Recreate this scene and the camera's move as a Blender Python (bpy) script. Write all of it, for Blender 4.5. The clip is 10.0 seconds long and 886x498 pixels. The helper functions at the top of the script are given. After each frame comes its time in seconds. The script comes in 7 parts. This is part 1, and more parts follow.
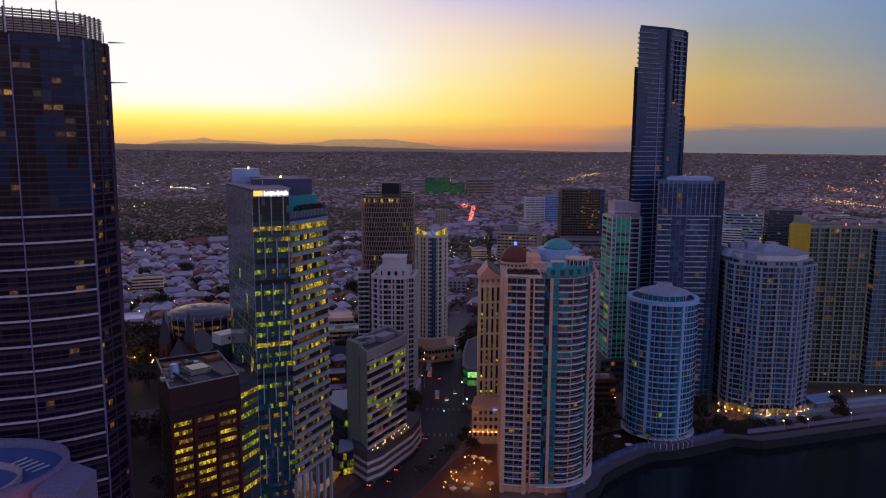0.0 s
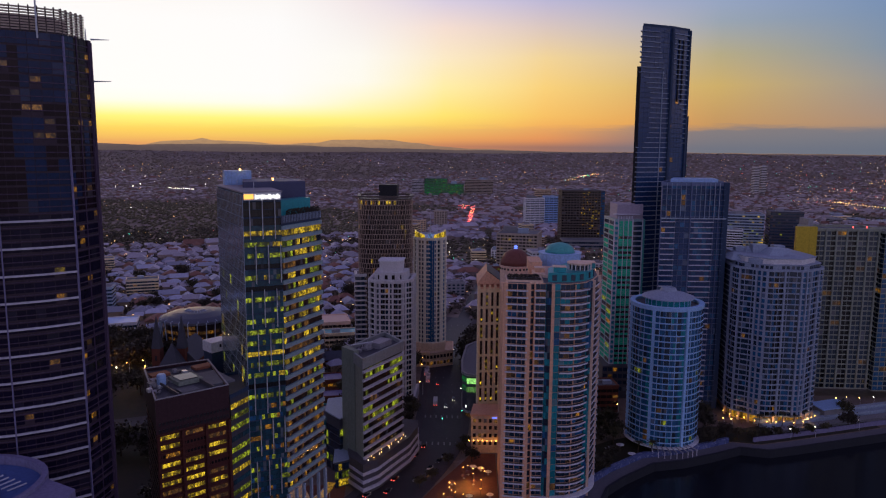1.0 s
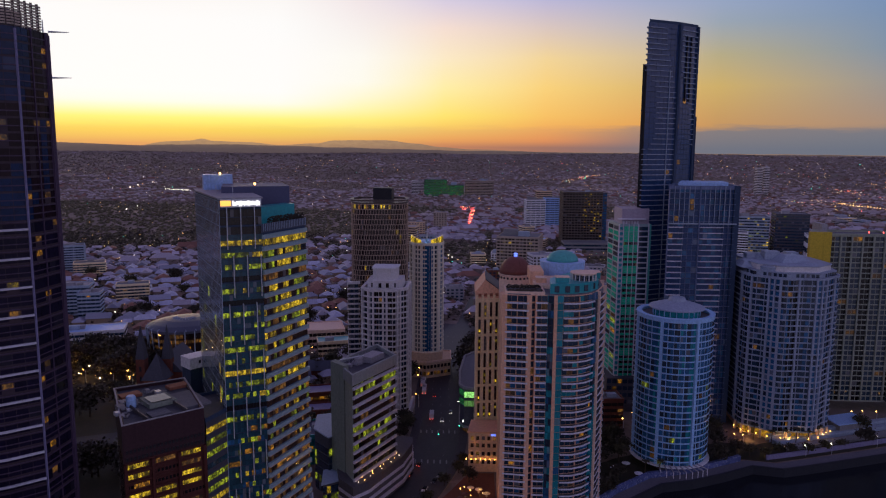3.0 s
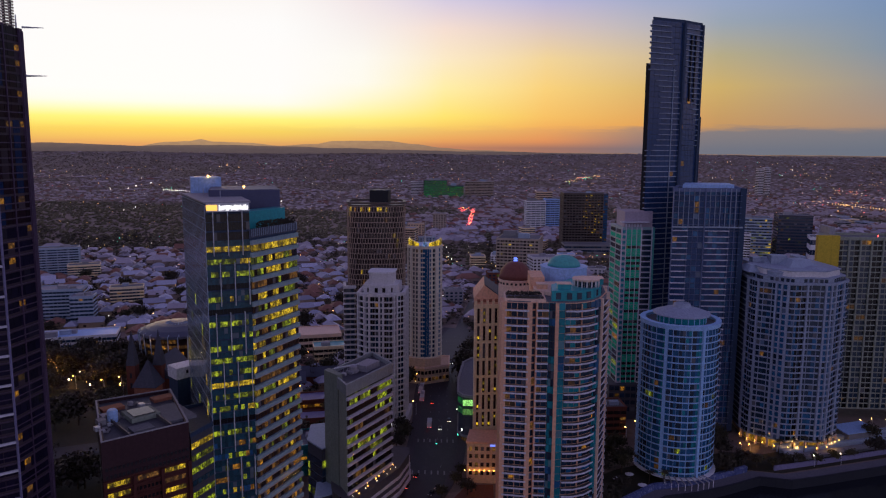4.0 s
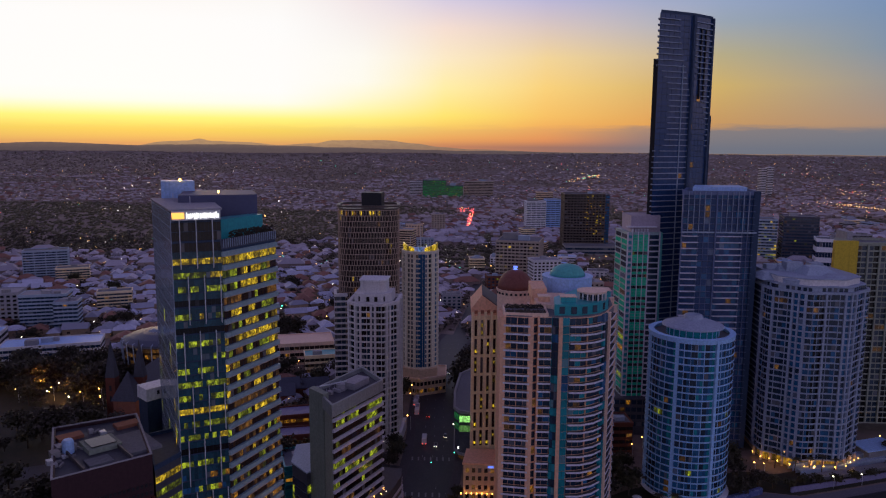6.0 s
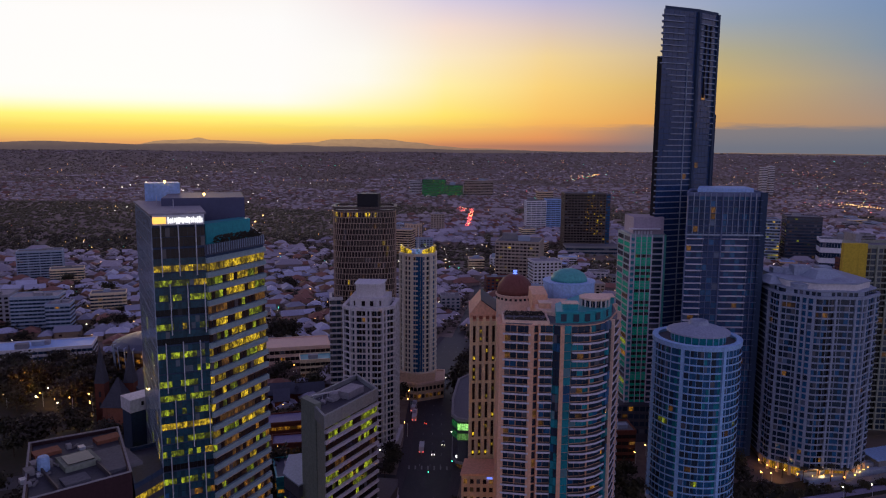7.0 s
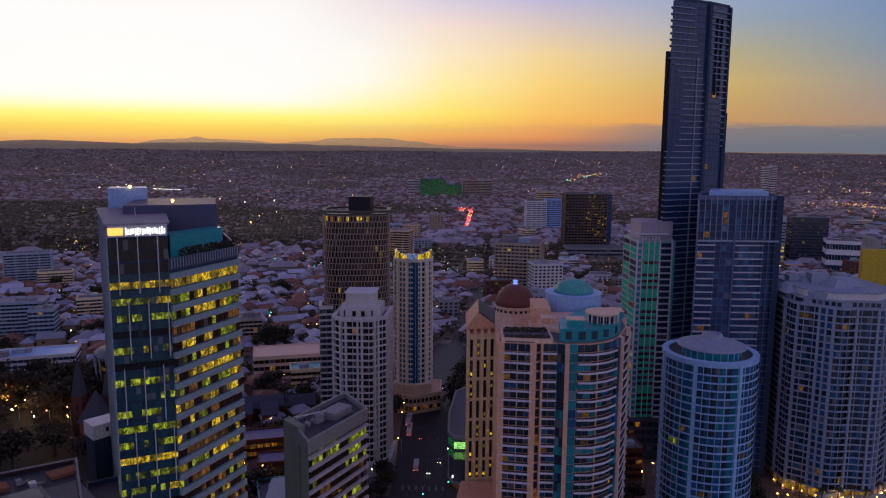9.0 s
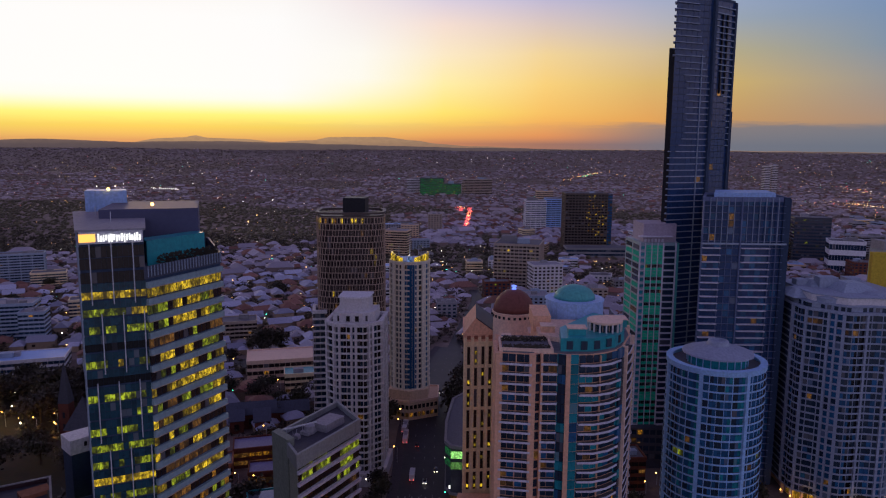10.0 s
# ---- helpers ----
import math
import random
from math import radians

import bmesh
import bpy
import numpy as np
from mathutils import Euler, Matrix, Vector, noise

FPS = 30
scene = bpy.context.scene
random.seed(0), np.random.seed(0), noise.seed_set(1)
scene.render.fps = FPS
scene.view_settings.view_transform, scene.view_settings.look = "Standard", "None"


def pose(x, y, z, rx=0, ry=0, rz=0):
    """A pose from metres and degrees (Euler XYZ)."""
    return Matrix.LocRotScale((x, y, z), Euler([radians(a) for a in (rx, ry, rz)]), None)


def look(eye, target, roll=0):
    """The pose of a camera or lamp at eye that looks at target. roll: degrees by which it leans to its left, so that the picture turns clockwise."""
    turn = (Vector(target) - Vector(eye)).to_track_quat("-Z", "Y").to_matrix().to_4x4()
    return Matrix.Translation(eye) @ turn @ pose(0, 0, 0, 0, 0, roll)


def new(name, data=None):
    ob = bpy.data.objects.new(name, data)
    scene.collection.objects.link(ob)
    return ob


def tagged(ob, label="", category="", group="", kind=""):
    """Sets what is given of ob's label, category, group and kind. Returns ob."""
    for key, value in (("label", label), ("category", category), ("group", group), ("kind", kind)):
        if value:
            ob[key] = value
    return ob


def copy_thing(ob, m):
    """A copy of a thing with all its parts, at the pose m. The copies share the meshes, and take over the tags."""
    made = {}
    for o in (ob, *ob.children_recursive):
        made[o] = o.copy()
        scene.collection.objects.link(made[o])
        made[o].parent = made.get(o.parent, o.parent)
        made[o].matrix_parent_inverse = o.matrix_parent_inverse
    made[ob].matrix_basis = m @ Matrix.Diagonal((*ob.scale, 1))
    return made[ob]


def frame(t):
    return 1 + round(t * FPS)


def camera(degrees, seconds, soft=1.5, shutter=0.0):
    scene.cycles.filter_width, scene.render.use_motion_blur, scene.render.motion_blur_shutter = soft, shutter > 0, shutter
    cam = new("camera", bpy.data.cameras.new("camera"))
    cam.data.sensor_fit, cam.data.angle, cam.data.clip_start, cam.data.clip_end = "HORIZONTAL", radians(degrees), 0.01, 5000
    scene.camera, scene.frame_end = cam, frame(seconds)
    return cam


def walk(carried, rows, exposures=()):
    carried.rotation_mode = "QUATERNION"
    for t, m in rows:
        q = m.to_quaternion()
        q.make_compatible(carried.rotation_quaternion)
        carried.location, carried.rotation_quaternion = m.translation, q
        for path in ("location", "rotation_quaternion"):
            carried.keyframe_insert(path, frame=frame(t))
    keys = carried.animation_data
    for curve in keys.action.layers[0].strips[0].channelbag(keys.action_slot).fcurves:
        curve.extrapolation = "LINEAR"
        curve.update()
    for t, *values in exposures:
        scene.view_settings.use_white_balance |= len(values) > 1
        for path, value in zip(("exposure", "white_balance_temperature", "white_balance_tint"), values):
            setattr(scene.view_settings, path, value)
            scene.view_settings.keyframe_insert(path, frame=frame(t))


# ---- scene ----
cam = camera(63.0, 10.0, 1.15)
PATH = [
    (0, (0.95, -11.842, 149.349), (0.867, -9.864, 149.067), 0.4),
    (0.5, (0.955, -6.981, 149.526), (0.874, -5.003, 149.245), 0.4),
    (1, (1.038, -2.218, 149.717), (0.957, -0.24, 149.436), 0.4),
    (1.5, (1.252, 2.539, 149.885), (1.171, 4.518, 149.606), 0.4),
    (2, (1.636, 7.296, 150.024), (1.553, 9.274, 149.745), 0.4),
    (2.5, (2.105, 12.194, 150.138), (2.022, 14.173, 149.858), 0.4),
    (4, (3.106, 27.688, 150.663), (3.023, 29.666, 150.385), 0.4),
    (4.5, (3.469, 33.161, 150.742), (3.385, 35.14, 150.464), 0.4),
    (5, (3.791, 38.646, 150.862), (3.708, 40.625, 150.585), 0.4),
    (5.5, (4.039, 44.124, 151.017), (3.956, 46.103, 150.739), 0.4),
    (7, (5.07, 59.585, 151.754), (4.987, 61.563, 151.471), 0.4),
    (7.5, (5.228, 64.778, 151.919), (5.145, 66.756, 151.636), 0.4),
    (8, (5.307, 69.838, 152.107), (5.226, 71.816, 151.823), 0.4),
    (8.5, (5.599, 75.024, 152.257), (5.517, 77.003, 151.973), 0.4),
    (9, (5.998, 80.235, 152.432), (5.916, 82.213, 152.146), 0.4),
    (9.5, (6.355, 85.408, 152.684), (6.275, 87.385, 152.397), 0.4),
    (10, (6.898, 90.534, 152.837), (6.817, 92.511, 152.548), 0.4),
]
walk(cam, [(t, look(eye, target, roll)) for t, eye, target, roll in PATH])
# ---- light ----
SUN_AZ = radians(-25)          # bearing of the set sun, from +y towards +x
sunx, suny = math.sin(SUN_AZ), math.cos(SUN_AZ)


def nd(tree, kind, **sets):
    n = tree.nodes.new(kind)
    for k, v in sets.items():
        if k in n.inputs:
            n.inputs[k].default_value = v
    return n


def ramp(tree, stops):
    r = tree.nodes.new("ShaderNodeValToRGB")
    e = r.color_ramp.elements
    e[0].position, e[0].color = stops[0][0], (*stops[0][1], 1)
    e[1].position, e[1].color = stops[-1][0], (*stops[-1][1], 1)
    for p, c in stops[1:-1]:
        n = e.new(p)
        n.color = (*c, 1)
    return r


def mathn(tree, op, a, b=None, clamp=False):
    m = tree.nodes.new("ShaderNodeMath")
    m.operation, m.use_clamp = op, clamp
    for i, v in enumerate((a, b)):
        if v is None:
            continue
        if isinstance(v, (int, float)):
            m.inputs[i].default_value = v
        else:
            tree.links.new(v, m.inputs[i])
    return m.outputs[0]


def mixc(tree, fac, a, b, mode="MIX"):
    m = tree.nodes.new("ShaderNodeMix")
    m.data_type, m.blend_type = "RGBA", mode
    for i, v in ((0, fac), (6, a), (7, b)):
        if isinstance(v, (int, float)):
            m.inputs[i].default_value = v
        elif isinstance(v, tuple):
            m.inputs[i].default_value = (*v, 1)
        else:
            tree.links.new(v, m.inputs[i])
    return m.outputs[2]


def remap(tree, v, a, b):
    m = tree.nodes.new("ShaderNodeMapRange")
    m.interpolation_type = "SMOOTHSTEP"
    tree.links.new(v, m.inputs[0])
    m.inputs[1].default_value, m.inputs[2].default_value = a, b
    return m.outputs[0]


world = bpy.data.worlds.new("dusk")
scene.world = world
world.use_nodes = True
wt = world.node_tree
wt.nodes.clear()
co = wt.nodes.new("ShaderNodeTexCoord")
sep = wt.nodes.new("ShaderNodeSeparateXYZ")
wt.links.new(co.outputs["Generated"], sep.inputs[0])
el = mathn(wt, "MAXIMUM", sep.outputs[2], 0.0)
hx = mathn(wt, "MULTIPLY", sep.outputs[0], sunx)
hy = mathn(wt, "MULTIPLY", sep.outputs[1], suny)
flat = mathn(wt, "SQRT", mathn(wt, "SUBTRACT", 1.0, mathn(wt, "MULTIPLY", sep.outputs[2], sep.outputs[2])))
ca = mathn(wt, "DIVIDE", mathn(wt, "ADD", hx, hy), mathn(wt, "MAXIMUM", flat, 0.01))
# colour of the dusk sky by the sine of the elevation, in columns from the glow round to the flank (display values)
def shade(rgb):
    return tuple((v / 255 / 12.92 if v < 10 else ((v / 255 + .055) / 1.055) ** 2.4) * .5 for v in rgb)


TOP = [(.5, (122, 114, 162)), (1, (92, 82, 124))]
COLUMNS = [
    (.588, [(0, (92, 98, 118)), (.0095, (118, 117, 125)), (.03, (168, 140, 121)), (.079, (150, 147, 146)), (.117, (126, 144, 166)), (.197, (110, 140, 186)), (.3, (98, 118, 170))]),
    (.731, [(0, (116, 106, 114)), (.0095, (152, 126, 110)), (.03, (196, 149, 98)), (.079, (204, 173, 106)), (.117, (180, 169, 134)), (.155, (152, 163, 177)), (.197, (146, 163, 204)), (.3, (115, 130, 182))]),
    (.786, [(0, (140, 108, 105)), (.0095, (188, 131, 97)), (.03, (226, 162, 90)), (.079, (217, 181, 113)), (.117, (209, 187, 151)), (.155, (183, 179, 187)), (.197, (152, 166, 206)), (.3, (125, 140, 192))]),
    (.862, [(0, (166, 116, 96)), (.0095, (235, 149, 85)), (.041, (246, 192, 101)), (.079, (248, 208, 123)), (.117, (241, 211, 152)), (.155, (217, 197, 190)), (.197, (178, 178, 220)), (.3, (140, 150, 202))]),
    (.923, [(0, (200, 130, 90)), (.0095, (243, 167, 88)), (.041, (252, 227, 111)), (.079, (253, 237, 167)), (.117, (250, 232, 198)), (.155, (244, 221, 209)), (.197, (206, 199, 228)), (.3, (160, 165, 207))]),
    (.960, [(0, (212, 146, 92)), (.0095, (242, 182, 92)), (.036, (252, 237, 128)), (.050, (251, 245, 178)), (.065, (250, 247, 212)), (.085, (250, 249, 238)), (.117, (250, 248, 241)), (.197, (238, 225, 229)), (.3, (190, 186, 216))]),
    (.985, [(0, (218, 156, 96)), (.0095, (240, 192, 94)), (.020, (248, 217, 92)), (.036, (251, 243, 132)), (.046, (251, 249, 196)), (.056, (250, 250, 240)), (.070, (250, 250, 250)), (.155, (250, 250, 250)), (.197, (249, 245, 243)), (.3, (216, 207, 226))]),
]
east = ramp(wt, [(0.0, (.210, .165, .205)), (.10, (.262, .225, .295)), (.30, (.200, .208, .345)), (.6, (.092, .082, .175)), (1, (.056, .046, .108))])
east.color_ramp.interpolation = "EASE"
wt.links.new(el, east.inputs[0])
dome, last = east.outputs[0], -.35
for edge_, stops_ in COLUMNS:
    r = ramp(wt, [(p_, shade(c_)) for p_, c_ in stops_ + TOP])
    wt.links.new(el, r.inputs[0])
    step_ = wt.nodes.new("ShaderNodeMapRange")
    wt.links.new(ca, step_.inputs[0])
    step_.inputs[1].default_value, step_.inputs[2].default_value = last, edge_
    dome, last = mixc(wt, step_.outputs[0], dome, r.outputs[0]), edge_
# low cloud bank and thin streaks above the skyline
mp = wt.nodes.new("ShaderNodeMapping")
mp.inputs["Scale"].default_value = (5, 5, 42)
wt.links.new(co.outputs["Generated"], mp.inputs[0])
cn = nd(wt, "ShaderNodeTexNoise", Scale=2.6, Detail=8.0, Roughness=.62)
wt.links.new(mp.outputs[0], cn.inputs["Vector"])
puff = mathn(wt, "ADD", el, mathn(wt, "MULTIPLY", mathn(wt, "SUBTRACT", cn.outputs[0], .5), -.022))
bank = mathn(wt, "MULTIPLY", remap(wt, puff, .031, .021), mathn(wt, "ADD", .12, mathn(wt, "MULTIPLY", remap(wt, ca, .87, .74), .66)))
cloudy = mixc(wt, bank, dome, (.078, .090, .115))
sky = wt.nodes.new("ShaderNodeTexSky")
sky.sky_type, sky.sun_disc = "NISHITA", False
sky.sun_elevation, sky.sun_rotation = radians(1.0), SUN_AZ
both = mixc(wt, 1.0, cloudy, mixc(wt, .003, (0, 0, 0), sky.outputs[0]), "ADD")
bg = wt.nodes.new("ShaderNodeBackground")
bg.inputs[1].default_value = 2.0
wt.links.new(both, bg.inputs[0])
wout = wt.nodes.new("ShaderNodeOutputWorld")
wt.links.new(bg.outputs[0], wout.inputs[0])

sun = new("sun", bpy.data.lights.new("sun", "SUN"))
sun.data.energy, sun.data.angle, sun.data.color = 0.25, radians(12), (1, .62, .32)
sun.matrix_basis = look((sunx * 500, suny * 500, 40), (0, 0, 0))

# lamps of the park, the plaza and the riverside garden
for x_, y_, z_, w_ in ((-238, 452, 8.2, 4500), (-262, 468, 8.2, 4000), (-214, 446, 8.2, 3500), (2, 300, 4.5, 2500), (146, 383, 3.4, 450), (166, 380, 3.4, 450), (186, 386, 3.4, 400)):
    glow = new("lamp_light", bpy.data.lights.new("lamp_light", "POINT"))
    glow.data.energy, glow.data.color, glow.data.shadow_soft_size = w_, (1, .5, .13), .35
    glow.location = (x_, y_, z_)

# ---- materials ----
def base_mat(name):
    m = bpy.data.materials.new(name)
    m.use_nodes = True
    t = m.node_tree
    t.nodes.clear()
    out = t.nodes.new("ShaderNodeOutputMaterial")
    p = t.nodes.new("ShaderNodeBsdfPrincipled")
    t.links.new(p.outputs[0], out.inputs[0])
    c = t.nodes.new("ShaderNodeTexCoord")
    g = t.nodes.new("ShaderNodeNewGeometry")
    return m, t, p, g.outputs["Position"], c


def noise_of(t, vec, scale, detail=4.0, rough=.55, stretch=None):
    if stretch:
        mp = t.nodes.new("ShaderNodeMapping")
        mp.inputs["Scale"].default_value = stretch
        t.links.new(vec, mp.inputs[0])
        vec = mp.outputs[0]
    n = nd(t, "ShaderNodeTexNoise", Scale=scale, Detail=detail, Roughness=rough)
    t.links.new(vec, n.inputs["Vector"])
    return n.outputs[0]


def bump(t, p, height, strength, dist=.05):
    b = nd(t, "ShaderNodeBump", Strength=strength, Distance=dist)
    t.links.new(height, b.inputs["Height"])
    t.links.new(b.outputs[0], p.inputs["Normal"])


def paint(name, col, rough=.65, vary=.15, metal=0.0, stain=.35, island=0.0, grain=1.2):
    """Painted or rendered masonry: grain, broad blotches and rain streaks."""
    m, t, p, pos, c = base_mat(name)
    a = noise_of(t, pos, grain, 5)
    b = noise_of(t, pos, .09, 3)
    s = noise_of(t, pos, .8, 4, .6, (1, 1, .06))
    dark = tuple(v * (1 - vary) for v in col)
    light = tuple(min(1, v * (1 + vary * .6)) for v in col)
    k = mixc(t, remap(t, a, .3, .7), dark, light)
    k = mixc(t, mathn(t, "MULTIPLY", remap(t, b, .45, .75), .3), k, dark)
    k = mixc(t, mathn(t, "MULTIPLY", remap(t, s, .52, .75), stain), k, tuple(v * .5 for v in col))
    if island:
        g = t.nodes.new("ShaderNodeNewGeometry")
        o = t.nodes.new("ShaderNodeObjectInfo")
        r = mathn(t, "FRACT", mathn(t, "ADD", g.outputs["Random Per Island"], o.outputs["Random"]))
        k = mixc(t, mathn(t, "MULTIPLY", r, island), k, tuple(v * .35 for v in col))
    t.links.new(k, p.inputs["Base Color"])
    p.inputs["Roughness"].default_value, p.inputs["Metallic"].default_value = rough, metal
    p.inputs["Specular IOR Level"].default_value = .5 if rough < .45 else .2
    bump(t, p, a, .08)
    return m


def glass(name, col, rough=.06, ior=1.7, vary=.6, metal=0.0, blinds=.35):
    """Dark coated window glass; each pane differs a little in tint, gloss and blinds."""
    m, t, p, pos, c = base_mat(name)
    g = t.nodes.new("ShaderNodeNewGeometry")
    o = t.nodes.new("ShaderNodeObjectInfo")
    r = mathn(t, "FRACT", mathn(t, "ADD", g.outputs["Random Per Island"], mathn(t, "MULTIPLY", o.outputs["Random"], 7.31)))
    inside = noise_of(t, pos, 1.3, 2, .5, (1, 1, .7))
    k = mixc(t, mathn(t, "MULTIPLY", r, vary), col, tuple(v * .25 for v in col))
    k = mixc(t, mathn(t, "MULTIPLY", remap(t, inside, .52, .68), .5), k, tuple(v * .3 for v in col))
    blind = remap(t, mathn(t, "FRACT", mathn(t, "MULTIPLY", r, 13.7)), .93, .95)
    k = mixc(t, mathn(t, "MULTIPLY", blind, blinds), k, (.32, .31, .34))
    t.links.new(k, p.inputs["Base Color"])
    p.inputs["IOR"].default_value = ior
    p.inputs["Metallic"].default_value = metal
    t.links.new(mathn(t, "ADD", rough, mathn(t, "MULTIPLY", r, .08)), p.inputs["Roughness"])
    bump(t, p, noise_of(t, pos, .35, 2), .08, .3)
    return m


def lit(name, col, power, low=.15):
    """A window with the lamps on behind it: ceiling bays, desks and dark furniture."""
    m, t, p, pos, c = base_mat(name)
    o = t.nodes.new("ShaderNodeObjectInfo")
    g = t.nodes.new("ShaderNodeNewGeometry")
    r = mathn(t, "FRACT", mathn(t, "ADD", g.outputs["Random Per Island"], mathn(t, "MULTIPLY", o.outputs["Random"], 5.77)))
    f = noise_of(t, pos, 1.0, 2, .6, (1, 1, .8))
    fine = remap(t, noise_of(t, pos, 3.4, 2, .55, (1, 1, .3)), .40, .56)
    v = mathn(t, "MULTIPLY", remap(t, f, .38, .64), mathn(t, "ADD", .22, mathn(t, "MULTIPLY", fine, .95)))
    k = mixc(t, mathn(t, "ADD", v, low, True), tuple(x * .07 for x in col), col)
    t.links.new(k, p.inputs["Emission Color"])
    t.links.new(mathn(t, "MULTIPLY", power, mathn(t, "ADD", .18, mathn(t, "MULTIPLY", mathn(t, "POWER", r, 1.4), 1.5))), p.inputs["Emission Strength"])
    p.inputs["Base Color"].default_value = (.03, .03, .03, 1)
    p.inputs["Roughness"].default_value = .15
    return m


def lamp_mat(name, col, power):
    m, t, p, pos, c = base_mat(name)
    p.inputs["Base Color"].default_value = (.5, .5, .5, 1)
    p.inputs["Emission Color"].default_value = (*col, 1)
    p.inputs["Emission Strength"].default_value = power
    return m


def leafy(name, a, b):
    m, t, p, pos, c = base_mat(name)
    g = t.nodes.new("ShaderNodeNewGeometry")
    o = t.nodes.new("ShaderNodeObjectInfo")
    r = mathn(t, "FRACT", mathn(t, "ADD", g.outputs["Random Per Island"], o.outputs["Random"]))
    k = mixc(t, r, a, b)
    k = mixc(t, remap(t, noise_of(t, pos, .15, 3), .4, .7), k, tuple(x * .6 for x in a))
    t.links.new(k, p.inputs["Base Color"])
    p.inputs["Roughness"].default_value = .7
    return m


def blotch(name, cols, scale, rough=.85, fine=1.5, rel=.3):
    """Ground: several colours in patches, with fine grain."""
    m, t, p, pos, c = base_mat(name)
    n = noise_of(t, pos, scale, 6, .62)
    q = noise_of(t, pos, scale * 4.3, 5, .6)
    f = noise_of(t, pos, fine, 4)
    k = mixc(t, remap(t, n, .42, .58), cols[0], cols[1])
    k = mixc(t, remap(t, q, .52, .64), k, cols[2])
    k = mixc(t, mathn(t, "MULTIPLY", f, .5), k, tuple(v * .5 for v in cols[0]))
    t.links.new(k, p.inputs["Base Color"])
    p.inputs["Roughness"].default_value = rough
    bump(t, p, f, rel, .08)
    return m


MAT = {}
for key, args in {
    "white": ((.80, .79, .82), .6), "offwhite": ((.68, .65, .66), .6), "cream": ((.90, .72, .46), .7),
    "pink": ((.80, .46, .30), .75), "palepink": ((.84, .60, .46), .75), "beige": ((.70, .50, .34), .75),
    "concrete": ((.26, .25, .26), .8), "darkstone": ((.10, .09, .10), .6), "brick": ((.16, .052, .034), .8),
    "greyblue": ((.34, .41, .52), .55), "silver": ((.55, .57, .62), .4), "brownmetal": ((.11, .085, .075), .45),
    "tan": ((.46, .37, .30), .6), "yellowwall": ((.62, .44, .05), .7), "teal": ((.02, .32, .36), .35),
    "green": ((.02, .50, .32), .35), "copper": ((.10, .40, .38), .5), "redbrown": ((.20, .075, .06), .55),
    "navy": ((.035, .060, .115), .6), "paleblue": ((.36, .54, .86), .5), "roofgrey": ((.17, .17, .19), .85),
    "rooflight": ((.34, .33, .36), .8), "stonegreen": ((.25, .28, .23), .8), "black": ((.025, .025, .03), .5),
    "terracotta": ((.34, .13, .08), .8), "paving": ((.085, .075, .082), .85), "redpave": ((.20, .08, .05), .85),
    "bark": ((.09, .065, .045), .9), "rubber": ((.02, .02, .02), .8),
}.items():
    MAT[key] = paint(key, *args)
MAT["slate"] = paint("slate", (.07, .07, .09), .6)
MAT["carwhite"] = paint("carwhite", (.7, .7, .7), .25, .05, 0, .05)
MAT["cardark"] = paint("cardark", (.04, .04, .05), .25, .1, 0, .05)
MAT["carred"] = paint("carred", (.3, .03, .02), .25, .1, 0, .05)
MAT["carsilver"] = paint("carsilver", (.4, .4, .42), .25, .1, .5, .05)
MAT["houseroof"] = paint("houseroof", (.52, .53, .68), .7, .2, 0, .3, .85)
MAT["housered"] = paint("housered", (.32, .16, .125), .8, .2, 0, .3, .6)
MAT["housewall"] = paint("housewall", (.50, .36, .25), .8, .2, 0, .3, .75)
MAT["glass"] = glass("glass", (.018, .044, .085))
MAT["glassblue"] = glass("glassblue", (.024, .14, .32), .08, 1.6)
MAT["glassdark"] = glass("glassdark", (.008, .008, .011), .08, 1.5)
MAT["glassteal"] = glass("glassteal", (.02, .30, .37), .12, 1.5)
MAT["glassgreen"] = glass("glassgreen", (.02, .62, .36), .15, 1.5, .25, 0, 0)
MAT["glasswest"] = glass("glasswest", (.26, .29, .26), .07, 1.5, .35, .7, 0)
MAT["glassnavy"] = glass("glassnavy", (.028, .066, .175), .1, 1.42, .25, 0, 0)
MAT["glassplum"] = glass("glassplum", (.026, .013, .020), .12, 1.26, .5, 0, .08)
MAT["glassnight"] = glass("glassnight", (.016, .012, .034), .12, 1.26, .5, 0, .05)
MAT["glassindigo"] = glass("glassindigo", (.012, .030, .095), .12, 1.30, .4, 0, .08)
MAT["mirror"] = glass("mirror", (.42, .43, .42), .05, 1.6, .25, .75, 0)
MAT["glassbrown"] = glass("glassbrown", (.03, .02, .02), .1, 1.5)
MAT["lityellow"] = lit("lityellow", (1.0, .66, .03), .72, .07)
MAT["litgreen"] = lit("litgreen", (.55, .66, .03), .50, .05)
MAT["litamber"] = lit("litamber", (1.0, .42, .03), .30, .06)
MAT["litdim"] = lit("litdim", (.95, .42, .08), .12)
MAT["litlobby"] = lit("litlobby", (1.0, .50, .03), .40, .2)
MAT["litblue"] = lit("litblue", (.25, .45, .95), .40)
MAT["litemerald"] = lit("litemerald", (.04, .62, .16), .32, .10)
MAT["litscreen"] = lit("litscreen", (.40, 1.0, .25), .75, .3)
MAT["lampwarm"] = lamp_mat("lampwarm", (1, .46, .09), 12)
MAT["lampwhite"] = lamp_mat("lampwhite", (1, .88, .66), 5)
MAT["lampred"] = lamp_mat("lampred", (1, .07, .05), 5)
MAT["lampgreen"] = lamp_mat("lampgreen", (.05, 1, .55), 4)
